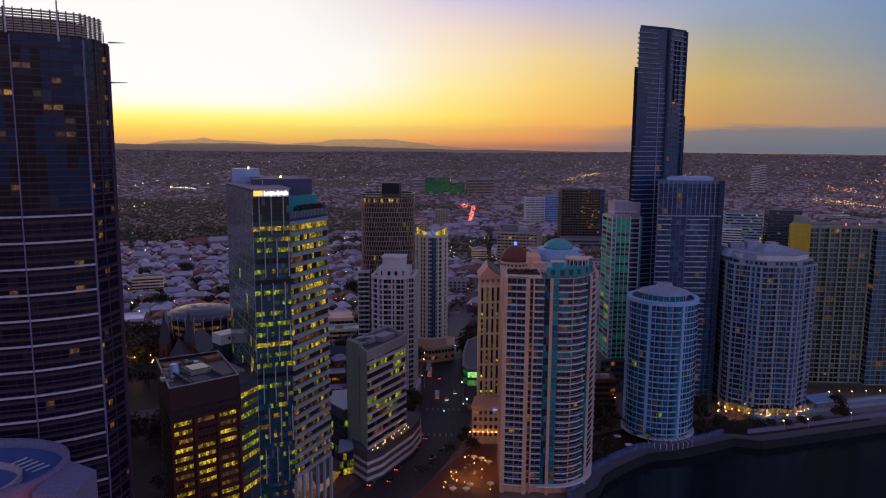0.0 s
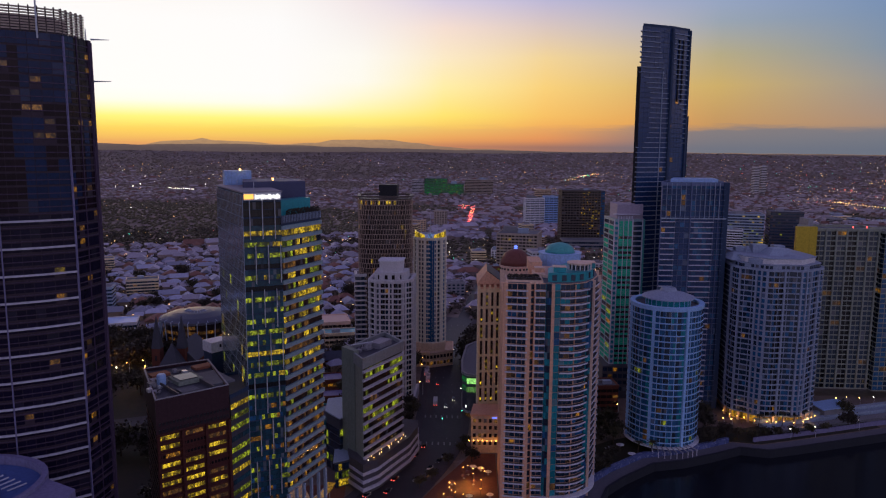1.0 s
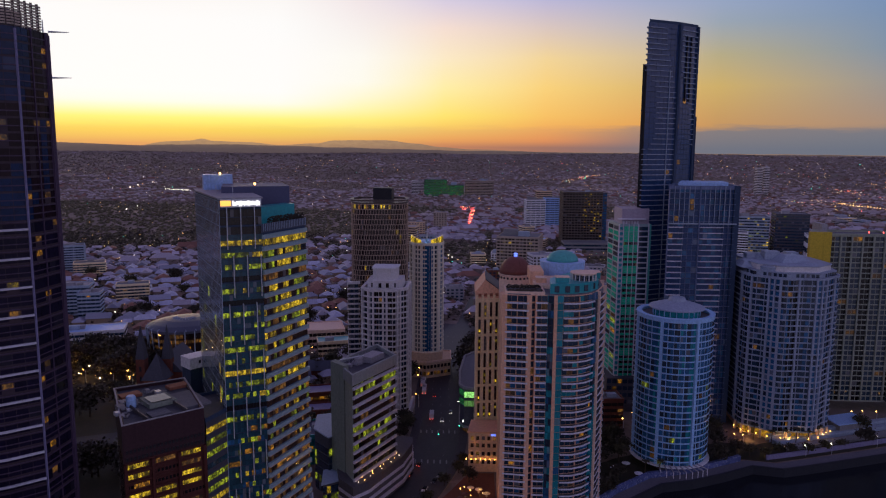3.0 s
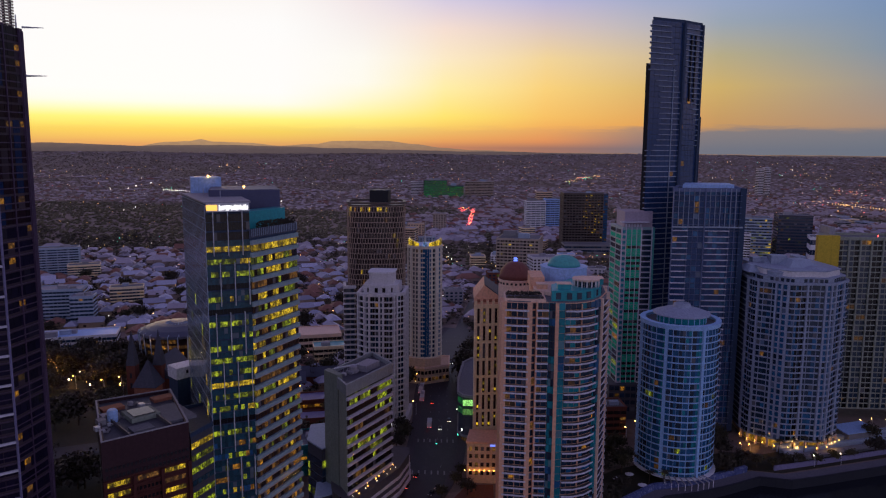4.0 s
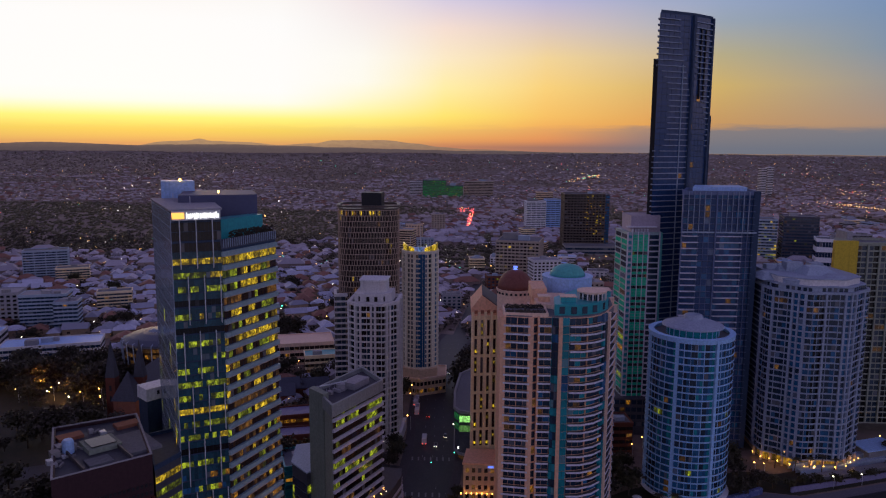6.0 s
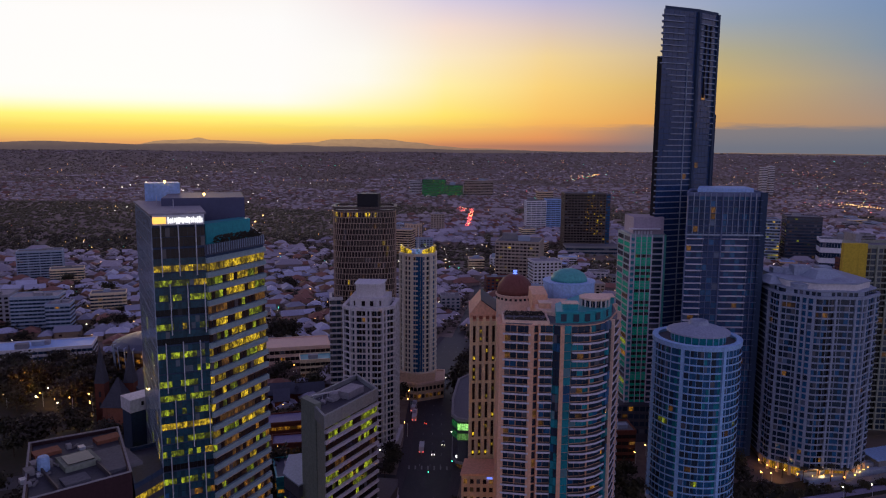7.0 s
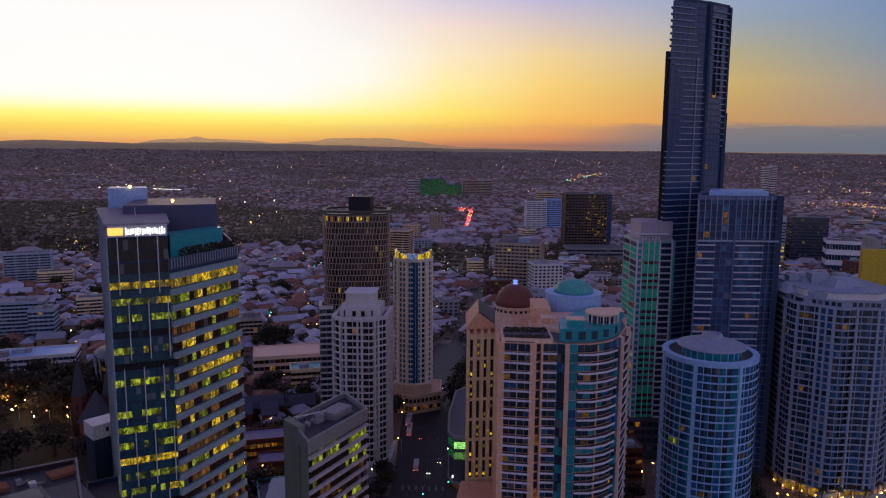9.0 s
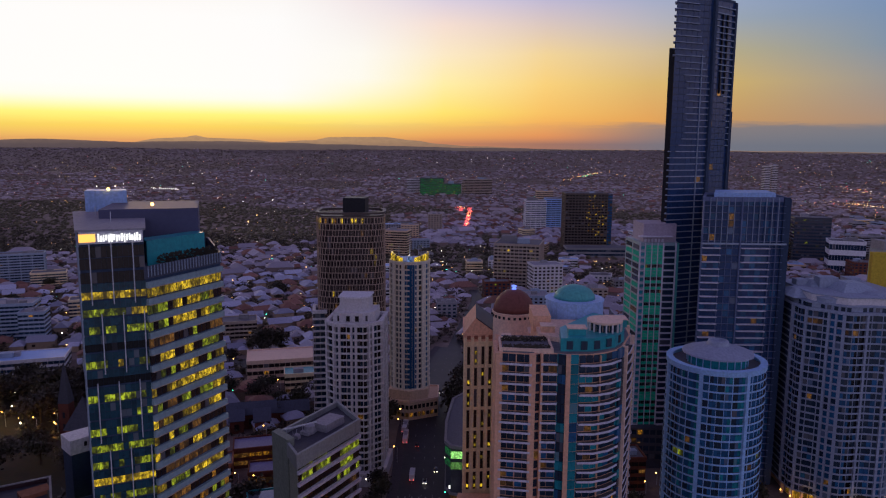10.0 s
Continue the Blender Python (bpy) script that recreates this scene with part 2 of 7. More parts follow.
MAT["lampblue"] = lamp_mat("lampblue", (.10, .20, 1), 1.5)
MAT["signwhite"] = lamp_mat("signwhite", (1, .98, .95), 1.7)
MAT["signorange"] = lamp_mat("signorange", (1, .45, .02), 1.6)
MAT["glowamber"] = lamp_mat("glowamber", (1, .36, .025), .8)
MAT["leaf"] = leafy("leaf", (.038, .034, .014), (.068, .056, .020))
# parkland leaves lightened too: some haze put into their colour
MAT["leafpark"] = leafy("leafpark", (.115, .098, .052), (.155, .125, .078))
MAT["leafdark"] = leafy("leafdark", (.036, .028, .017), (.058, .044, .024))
# far leaves paled well beyond foliage: distance haze put into the colour
MAT["leafhaze"] = leafy("leafhaze", (.245, .188, .152), (.310, .242, .200))
# far roofs and walls lightened: haze put into their base colours
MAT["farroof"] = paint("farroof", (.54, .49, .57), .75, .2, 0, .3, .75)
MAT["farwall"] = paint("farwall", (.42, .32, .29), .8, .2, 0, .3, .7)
for k_, c_ in (("white", (1, .88, .66)), ("warm", (1, .50, .12)), ("green", (.05, 1, .55)), ("red", (1, .07, .05))):
    MAT["far" + k_] = lamp_mat("far" + k_, c_, 6.5)
MAT["hallroof"] = paint("hallroof", (.085, .095, .135), .5)
MAT["lilacwhite"] = paint("lilacwhite", (.34, .57, .88), .5)
MAT["bowwhite"] = paint("bowwhite", (.32, .37, .48), .6)
MAT["spandrelblue"] = paint("spandrelblue", (.27, .38, .42), .4)
MAT["lattice"] = paint("lattice", (.50, .37, .29), .55)
MAT["slabgreen"] = paint("slabgreen", (.31, .33, .27), .7)
MAT["stripe"] = paint("stripe", (.30, .32, .32), .6)
MAT["slabwhite"] = paint("slabwhite", (.66, .64, .74), .6)
MAT["plumbrown"] = paint("plumbrown", (.050, .024, .030), .6)
MAT["duskscreen"] = paint("duskscreen", (.095, .10, .175), .6, .06, 0, .1)
MAT["plumdark"] = paint("plumdark", (.060, .040, .055), .5)
MAT["oxblood"] = paint("oxblood", (.085, .026, .022), .7)
MAT["lilacgrey"] = paint("lilacgrey", (.42, .36, .44), .7)
MAT["palecream"] = paint("palecream", (.84, .76, .62), .65)
MAT["quay"] = paint("quay", (.028, .030, .040), .6)
MAT["promenade"] = paint("promenade", (.14, .135, .16), .75)
MAT["mural"] = blotch("mural", ((.05, .075, .23), (.10, .13, .34), (.30, .33, .46)), .22, .6)
MAT["plum"] = paint("plum", (.085, .055, .10), .5)
# outermost roofs, paled and evened out as painted-in haze
MAT["farroofhaze"] = paint("farroofhaze", (.48, .41, .42), .8, .2, 0, .3, .4)
MAT["deck"] = paint("deck", (.10, .088, .09), .8)
MAT["lilac"] = paint("lilac", (.22, .20, .34), .6)
MAT["lamppark"] = lamp_mat("lamppark", (1, .44, .06), 9)
MAT["lampplaza"] = lamp_mat("lampplaza", (1, .42, .07), 11)
MAT["band"] = paint("band", (.60, .57, .66), .5)
MAT["glassoffice"] = glass("glassoffice", (.018, .085, .125), .07, 1.6)
MAT["frame"] = paint("frame", (.15, .19, .32), .5)
MAT["droof"] = paint("droof", (.085, .14, .36), .5)
# earth colours raised so the far land looks hazy: haze in the colour
MAT["ground"] = blotch("ground", ((.19, .138, .112), (.245, .182, .150), (.29, .22, .185)), .03)
MAT["asphalt"] = blotch("asphalt", ((.024, .022, .028), (.032, .029, .035), (.042, .037, .043)), .08, .6)
MAT["grass"] = blotch("grass", ((.024, .024, .010), (.038, .031, .013), (.044, .028, .016)), .08)
# hill-range materials: haze put into the emission, varying by height and bearing
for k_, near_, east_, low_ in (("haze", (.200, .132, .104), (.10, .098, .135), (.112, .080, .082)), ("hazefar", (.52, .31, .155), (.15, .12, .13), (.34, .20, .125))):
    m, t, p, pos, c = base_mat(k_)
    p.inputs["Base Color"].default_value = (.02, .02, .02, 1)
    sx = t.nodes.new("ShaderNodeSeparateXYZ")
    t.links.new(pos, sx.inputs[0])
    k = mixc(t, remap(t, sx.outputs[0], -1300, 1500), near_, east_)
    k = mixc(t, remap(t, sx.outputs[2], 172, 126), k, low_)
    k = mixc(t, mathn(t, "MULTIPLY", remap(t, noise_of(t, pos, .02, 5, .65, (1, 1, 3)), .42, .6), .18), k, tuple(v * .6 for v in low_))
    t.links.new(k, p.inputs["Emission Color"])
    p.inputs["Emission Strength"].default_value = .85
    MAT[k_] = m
m, t, p, pos, c = base_mat("water")
p.inputs["Base Color"].default_value = (.012, .014, .02, 1)
p.inputs["Roughness"].default_value, p.inputs["IOR"].default_value = .12, 1.33
bump(t, p, noise_of(t, pos, .35, 4, .6, (1, .6, 1)), .5, .25)
MAT["water"] = m


# ---- building kit ----
class Geo:
    """Collects vertices and faces of one mesh."""

    def __init__(self):
        self.v, self.f = [], []

    def add(self, verts, faces):
        k = len(self.v)
        self.v += verts
        self.f += [tuple(k + i for i in f) for f in faces]
        return self

    def box(self, x0, y0, z0, x1, y1, z1):
        return self.prism([(x0, y0), (x1, y0), (x1, y1), (x0, y1)], z0, z1)

    def prism(self, poly, z0, z1, top=None):
        n = len(poly)
        top = top or poly
        vs = [(x, y, z0) for x, y in poly] + [(x, y, z1) for x, y in top]
        fs = [(i, (i + 1) % n, n + (i + 1) % n, n + i) for i in range(n)]
        return self.add(vs, fs + [tuple(range(n - 1, -1, -1)), tuple(range(n, 2 * n))])

    def ring(self, outer, inner, z0, z1):
        n = len(outer)
        vs = [(x, y, z) for z in (z0, z1) for x, y in outer] + [(x, y, z) for z in (z0, z1) for x, y in inner]
        fs = []
        for i in range(n):
            j = (i + 1) % n
            fs += [(i, j, n + j, n + i), (2 * n + j, 2 * n + i, 3 * n + i, 3 * n + j),
                   (n + i, n + j, 3 * n + j, 3 * n + i), (j, i, 2 * n + i, 2 * n + j)]
        return self.add(vs, fs)

    def turned(self, cx, cy, profile, n=24):
        """A turned body from (radius, height) pairs."""
        vs = [(cx + r * math.cos(2 * math.pi * i / n), cy + r * math.sin(2 * math.pi * i / n), z) for r, z in profile for i in range(n)]
        fs = [(k * n + i, k * n + (i + 1) % n, (k + 1) * n + (i + 1) % n, (k + 1) * n + i) for k in range(len(profile) - 1) for i in range(n)]
        return self.add(vs, fs + [tuple(range(n - 1, -1, -1)), tuple(range((len(profile) - 1) * n, len(profile) * n))])

    def obox(self, c, size, rz=0.0):
        """A box about the centre c, turned by rz radians."""
        co, si = math.cos(rz), math.sin(rz)
        hx, hy, hz = (s / 2 for s in size)
        pl = [(c[0] + x * co - y * si, c[1] + x * si + y * co) for x, y in ((-hx, -hy), (hx, -hy), (hx, hy), (-hx, hy))]
        return self.prism(pl, c[2] - hz, c[2] + hz)

    def rod(self, a, b, r0, r1=None, n=6):
        a, b = Vector(a), Vector(b)
        r1 = r0 if r1 is None else r1
        q = (b - a).to_track_quat("Z", "Y")
        vs = [tuple(p + q @ Vector((r * math.cos(2 * math.pi * i / n), r * math.sin(2 * math.pi * i / n), 0))) for p, r in ((a, r0), (b, r1)) for i in range(n)]
        return self.add(vs, [(i, (i + 1) % n, n + (i + 1) % n, n + i) for i in range(n)] + [tuple(range(n - 1, -1, -1)), tuple(range(n, 2 * n))])

    def mesh(self, name, mat, smooth=False):
        me = bpy.data.meshes.new(name)
        me.from_pydata(self.v, [], self.f)
        me.materials.append(mat if not isinstance(mat, str) else MAT[mat])
        if smooth:
            me.shade_smooth()
        me.update()
        return me

    def slab_mesh(self, name, mat, top):
        """As mesh(), with a darker deck on the upward faces at the height top."""
        me = self.mesh(name, mat)
        me.materials.append(MAT["deck"])
        for f in me.polygons:
            if f.normal.z > .9 and abs(f.center.z - top) < .01:
                f.material_index = 1
        return me


def thing(name, x, y, z, label, category, group="", kind=""):
    ob = new(name)
    ob.location = (x, y, z)
    ob.empty_display_size = .5
    return tagged(ob, label, category, group, kind)


def part(name, geo, mat, parent, label="", kind="", smooth=False):
    ob = new(name, geo.mesh(name, mat, smooth))
    if parent is not None:
        ob.parent = parent
        ob.matrix_parent_inverse = Matrix.Translation(-parent.location)
    return tagged(ob, label, kind=kind)


UNIT = {}


def piece(name, mat, parent, c, size, rz=0.0, label=""):
    """A box-shaped piece that shares one mesh with its like."""
    key = (name, mat)
    if key not in UNIT:
        UNIT[key] = Geo().box(-.5, -.5, -.5, .5, .5, .5).mesh(name, mat)
    ob = new(name, UNIT[key])
    ob.parent = parent
    ob.matrix_parent_inverse = Matrix.Translation(-parent.location)
    ob.matrix_basis = Matrix.LocRotScale(c, Euler((0, 0, rz)), size)
    return tagged(ob, label)


def offset(poly, d):
    """The polygon (anticlockwise) pushed outwards by d, or by d[i] at each corner."""
    out, n = [], len(poly)
    for i in range(n):
        p, q, r = Vector(poly[i - 1]), Vector(poly[i]), Vector(poly[(i + 1) % n])
        a, b = (q - p).normalized(), (r - q).normalized()
        na, nb = Vector((a.y, -a.x)), Vector((b.y, -b.x))
        k = (na + nb) / max(.35, 1 + na.dot(nb))
        e = d[i] if isinstance(d, (list, tuple)) else d
        out.append(tuple(q + k * e))
    return out


def oval(cx, cy, a, b, n=36, power=2.0, rz=0.0):
    pts = []
    for i in range(n):
        t = 2 * math.pi * i / n
        x = a * math.copysign(abs(math.cos(t)) ** (2 / power), math.cos(t))
        y = b * math.copysign(abs(math.sin(t)) ** (2 / power), math.sin(t))
        pts.append((cx + x * math.cos(rz) - y * math.sin(rz), cy + x * math.sin(rz) + y * math.cos(rz)))
    return pts


def rect(cx, cy, w, d, rz=0.0):
    co, si = math.cos(rz), math.sin(rz)
    return [(cx + x * co - y * si, cy + x * si + y * co) for x, y in ((-w / 2, -d / 2), (w / 2, -d / 2), (w / 2, d / 2), (-w / 2, d / 2))]


def seen_edge(p, q):
    """Whether an outward face can be met from the south, where the walk lies."""
    nx, ny = q[1] - p[1], -(q[0] - p[0])
    mx, my = (p[0] + q[0]) / 2, (p[1] + q[1]) / 2
    return nx * (3 - mx) + ny * (40 - my) > 0


def bays(p, q, width):
    """Splits an edge into equal bays: their middles, length and bearing."""
    L = math.dist(p, q)
    n = max(1, round(L / width))
    a = math.atan2(q[1] - p[1], q[0] - p[0])
    return [((p[0] + (q[0] - p[0]) * (i + .5) / n, p[1] + (q[1] - p[1]) * (i + .5) / n), L / n, a) for i in range(n)]


def windows(root, panes, limit=260, name="window"):
    """panes: (x, y, z, width, height, bearing, material). Lit panes and the upper ones become parts, the rest one joined part for each glass."""
    lamp = [p for p in panes if p[6].startswith("lit")]
    plain = sorted((p for p in panes if not p[6].startswith("lit")), key=lambda p: -p[2])
    chosen = lamp[:limit]
    k = max(0, limit - len(chosen))
    for x, y, z, w, h, a, mat in chosen + plain[:k]:
        piece(name, mat, root, (x, y, z), (w, .16, h), a)
    rest = {}
    for x, y, z, w, h, a, mat in lamp[limit:] + plain[k:]:
        rest.setdefault(mat, Geo()).obox((x, y, z), (w, .16, h), a)
    for mat, g in rest.items():
        part("lower_glazing", g, mat, root, kind="stuff")


def floors_of(z0, z1, fh):
    n = max(1, round((z1 - z0) / fh))
    return [z0 + (z1 - z0) * i / n for i in range(n)], (z1 - z0) / n


# ---- ground, river, roads ----
QUAY = [(44, -700), (50, 260), (52, 285), (57.9, 291.5), (62.4, 302.7), (72.2, 313.7), (88.9, 328.5), (103.7, 332.6), (119.9, 340.3),
        (137.2, 349.8), (150.5, 347), (166.9, 352.3), (201.8, 364.8), (227, 374.1), (330, 410), (700, 540), (2600, 1150), (3400, 1400)]


def quay_y(x):
    if x <= QUAY[0][0]:
        return -700.0
    for (a, b), (c, d) in zip(QUAY, QUAY[1:]):
        if a <= x <= c:
            return b + (d - b) * (x - a) / (c - a)
    return QUAY[-1][1]


def rise(x, y):
    """The land: flat by the river, rolling inland, raised far off to fit the camera's horizon."""
    r = math.hypot(x, y)
    k = min(1, max(0, (r - 900) / 3700))
    roll = noise.noise((x / 900, y / 900, 1.3)) * 26 + noise.noise((x / 330, y / 330, 4.1)) * 9
    up = min(1, max(0, (r - 700) / 900))
    far = 112 * k ** 2.2
    return far + roll * up * (1 - .6 * k)


xs = sorted(set([44, 50, 52, 57.9, 62.4, 72.2, 88.9, 103.7, 119.9, 137.2, 150.5, 166.9, 201.8, 227, 330, 700]
                + [s * 20 * 1.062 ** i for s in (-1, 1) for i in range(0, 92)] + [0]))
xs = [x for x in xs if abs(x) < 4700]
rows = [0, .004, .02, .05] + [((i + 1) / 110) ** 1.7 for i in range(110)]
rows = sorted(set(r for r in rows if r <= 1))
g = Geo()
for x in xs:
    y0 = quay_y(x)
    y1 = math.sqrt(max(4750 ** 2 - x * x, 600 ** 2))
    for r in rows:
        y = y0 + (max(y1, y0 + 50) - y0) * r
        g.v.append((x, y, rise(x, y) if r > 0 else 0))
n = len(rows)
g.f = [(i * n + j, (i + 1) * n + j, (i + 1) * n + j + 1, i * n + j + 1) for i in range(len(xs) - 1) for j in range(n - 1)]
part("ground", g, "ground", None, "earth, scrub and streets reaching the horizon, colour paled as haze", "structure", True)

# far ranges, haze painted in as glow: crest heights by bearing, near range first
def crest_of(az, knots):
    for (a, u), (b, w) in zip(knots, knots[1:]):
        if a <= az <= b:
            f = (az - a) / (b - a)
            return u + (w - u) * f * f * (3 - 2 * f)
    return knots[-1][1]


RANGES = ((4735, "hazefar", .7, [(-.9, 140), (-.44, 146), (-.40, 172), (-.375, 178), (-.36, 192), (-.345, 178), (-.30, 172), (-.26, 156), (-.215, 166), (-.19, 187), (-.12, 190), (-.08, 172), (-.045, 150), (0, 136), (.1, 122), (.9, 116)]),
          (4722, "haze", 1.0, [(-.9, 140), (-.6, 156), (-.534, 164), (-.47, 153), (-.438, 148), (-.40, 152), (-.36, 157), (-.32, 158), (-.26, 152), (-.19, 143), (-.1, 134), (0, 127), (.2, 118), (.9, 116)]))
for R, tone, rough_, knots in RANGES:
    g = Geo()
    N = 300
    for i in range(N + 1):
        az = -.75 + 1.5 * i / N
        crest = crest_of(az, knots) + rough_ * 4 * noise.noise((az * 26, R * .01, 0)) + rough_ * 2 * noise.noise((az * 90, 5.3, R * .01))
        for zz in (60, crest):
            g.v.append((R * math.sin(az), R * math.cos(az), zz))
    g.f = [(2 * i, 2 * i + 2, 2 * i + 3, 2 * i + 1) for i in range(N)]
    part("backdrop", g, tone, None, "far hill ranges, purple-brown dusk haze painted in as glow", "structure")

g = Geo()
g.add([(40, -700, -3.2), (4700, -700, -3.2), (4700, 2100, -3.2), (700, 640, -3.2), (330, 480, -3.2), (40, 420, -3.2)], [(0, 1, 2, 3, 4, 5)])
part("water", g, "water", None, "near-black river water with faint ripples", "structure")


def ribbon(line, left, right, z0, z1):
    """A slab along a line, from left to right of it (metres, left positive)."""
    g, L, R = Geo(), [], []
    for i, p in enumerate(line):
        a, b = Vector(line[max(0, i - 1)]), Vector(line[min(len(line) - 1, i + 1)])
        d = (b - a).normalized()
        nrm = Vector((-d.y, d.x))
        L.append(Vector(p) + nrm * left)
        R.append(Vector(p) + nrm * right)
    m = len(line)
    g.v = [(*q, z) for z in (z0, z1) for s in (L, R) for q in s]
    for i in range(m - 1):
        a, b, c, d = i, i + 1, m + i, m + i + 1
        g.f += [(a + 2 * m, c + 2 * m, d + 2 * m, b + 2 * m), (a, b, b + 2 * m, a + 2 * m), (d, c, c + 2 * m, d + 2 * m)]
    return g


def smooth_line(pts, k=4):
    out = []
    for i in range(len(pts) - 1):
        p0, p1, p2, p3 = (Vector(pts[min(max(j, 0), len(pts) - 1)]) for j in (i - 1, i, i + 1, i + 2))
        for s in range(k):
            t = s / k
            out.append(tuple(.5 * (2 * p1 + (p2 - p0) * t + (2 * p0 - 5 * p1 + 4 * p2 - p3) * t * t + (3 * p1 - p0 - 3 * p2 + p3) * t ** 3)))
    return out + [tuple(pts[-1])]


MAIN = smooth_line([(-95, 170), (-60, 235), (-45, 268), (-33, 296), (-22, 328), (-15, 362), (-14.5, 410), (-17, 465), (-14, 530), (-11, 590), (-6, 620)])
MAIN_FAR = smooth_line([(-6, 620), (0, 680), (6, 740), (12, 800), (4, 880), (-10, 990), (-24, 1150), (-20, 1330), (-10, 1560)])
CROSS = smooth_line([(-14, 366), (-45, 372), (-90, 384), (-150, 380), (-260, 330)])
CROSS2 = smooth_line([(-220, 600), (-120, 560), (-60, 545), (-14, 538), (30, 552), (90, 575), (200, 600), (420, 690)])
QLINE = QUAY[1:15]
for nm, line, w in (("road_1", MAIN, 10.5), ("road_2", CROSS, 7), ("road_3", CROSS2, 8), ("road_4", [p for p in MAIN_FAR if p[1] < 870], 5)):
    zz = {"road_1": .12, "road_2": .10, "road_3": .08, "road_4": .06}[nm]
    part(nm, ribbon(line, w, -w, -.4, zz), "asphalt", None, "dark asphalt city street with faded lane marks", "structure")
for nm, line, w in (("pavement_1", MAIN[8:], 10.5),):
    part(nm, ribbon(line, w + 4.5, w + .02, -.4, .27), "paving", None, "grey concrete footpath with a raised kerb", "structure")
    part("pavement_2", ribbon(line, -w - .02, -w - 4.5, -.4, .27), "paving", None, "grey concrete footpath with a raised kerb", "structure")
dash = thing("lane_marking", -15, 362, 0, "worn white painted lane dashes on the asphalt", "road marking", kind="structure")
for i in range(8, len(MAIN) - 4):
    p, q = MAIN[i], MAIN[i + 1]
    a = math.atan2(q[1] - p[1], q[0] - p[0])
    L = math.dist(p, q)
    for lane in (-5, 0, 5):
        for s in range(int(L / 9)):
            f = (s + .3) * 9 / L
            x, y = p[0] + (q[0] - p[0]) * f - math.sin(a) * lane, p[1] + (q[1] - p[1]) * f + math.cos(a) * lane
            if abs(y - 366) < 11 or abs(y - 538) < 12:
                continue
            piece("dash", "concrete", dash, (x, y, .128), (2.6, .18, .012), a)
for k in range(7):
    piece("crossing_bar", "concrete", dash, (-24 + k * 3, 347.5, .128), (.7, 4, .012), .05)
    piece("crossing_bar", "concrete", dash, (-24 + k * 3, 384.5, .128), (.7, 4, .012), .05)
# river edge: wall, promenade and its parapet
part("quay_wall", ribbon(QLINE, .9, -.3, -4, .95), "quay", None, "weathered concrete river wall", "structure")
part("promenade", ribbon(QLINE, 7.5, .9, -.4, .35), "promenade", None, "pale riverside promenade paving", "structure")
part("garden_wall", ribbon(QLINE[:9], 9.2, 7.5, -.4, 3.0), "mural", None, "low retaining wall with a faded blue mural", "structure")


# ---- towers ----
def clad(root, poly, i0, i1, pattern, zs, h, z0, z1, out, seed, lit_p=.025, lits=("litamber", "litdim", "litdim"), limit=80, sill=.2, pier_mat="white"):
    """Hangs bays of glass and piers along the outline from corner i0 to i1; the pattern lists (width, glass choices or pier depth)."""
    rg = random.Random(seed)
    pts = [Vector(poly[i % len(poly)]) for i in range(i0, i1 + 1)]
    run = [0.0]
    for a, b in zip(pts, pts[1:]):
        run.append(run[-1] + (b - a).length)

    def at(s):
        for k in range(len(pts) - 1):
            if s <= run[k + 1] or k == len(pts) - 2:
                d = (pts[k + 1] - pts[k]).normalized()
                return pts[k] + d * (s - run[k]), math.atan2(d.y, d.x)
    total = sum(e[0] for e in pattern)
    reps = max(1, round(run[-1] / total))
    sc = run[-1] / (total * reps)
    s, panes = 0.0, []
    for r in range(reps):
        for w, what in pattern:
            w *= sc
            if isinstance(what, (int, float)):
                p, a = at(s + w / 2)
                piece("pier" if w > .5 else "mullion", pier_mat, root, (p.x + math.sin(a) * (out * .5 if w > .5 else .1), p.y - math.cos(a) * (out * .5 if w > .5 else .1), (z0 + z1) / 2), (w, out + 2 * what if w > .5 else .3, z1 - z0), a)
            else:
                n = max(1, math.ceil(w / 1.7 - .2))
                for k in range(n):
                    p, a = at(s + w * (k + .5) / n)
                    usual = rg.choice(what)
                    for fl_, z in enumerate(zs):
                        home = random.Random(int(s / 3) * 131 + fl_ * 7 + seed)
                        m = home.choice(lits) if home.random() < lit_p and rg.random() < .8 else (usual if rg.random() < .6 else rg.choice(what))
                        panes.append((p.x + math.sin(a) * .05, p.y - math.cos(a) * .05, z + sill + (h - sill - .3) / 2, w / n * .93, h - sill - .3, a, m))
            s += w
    windows(root, panes, limit)


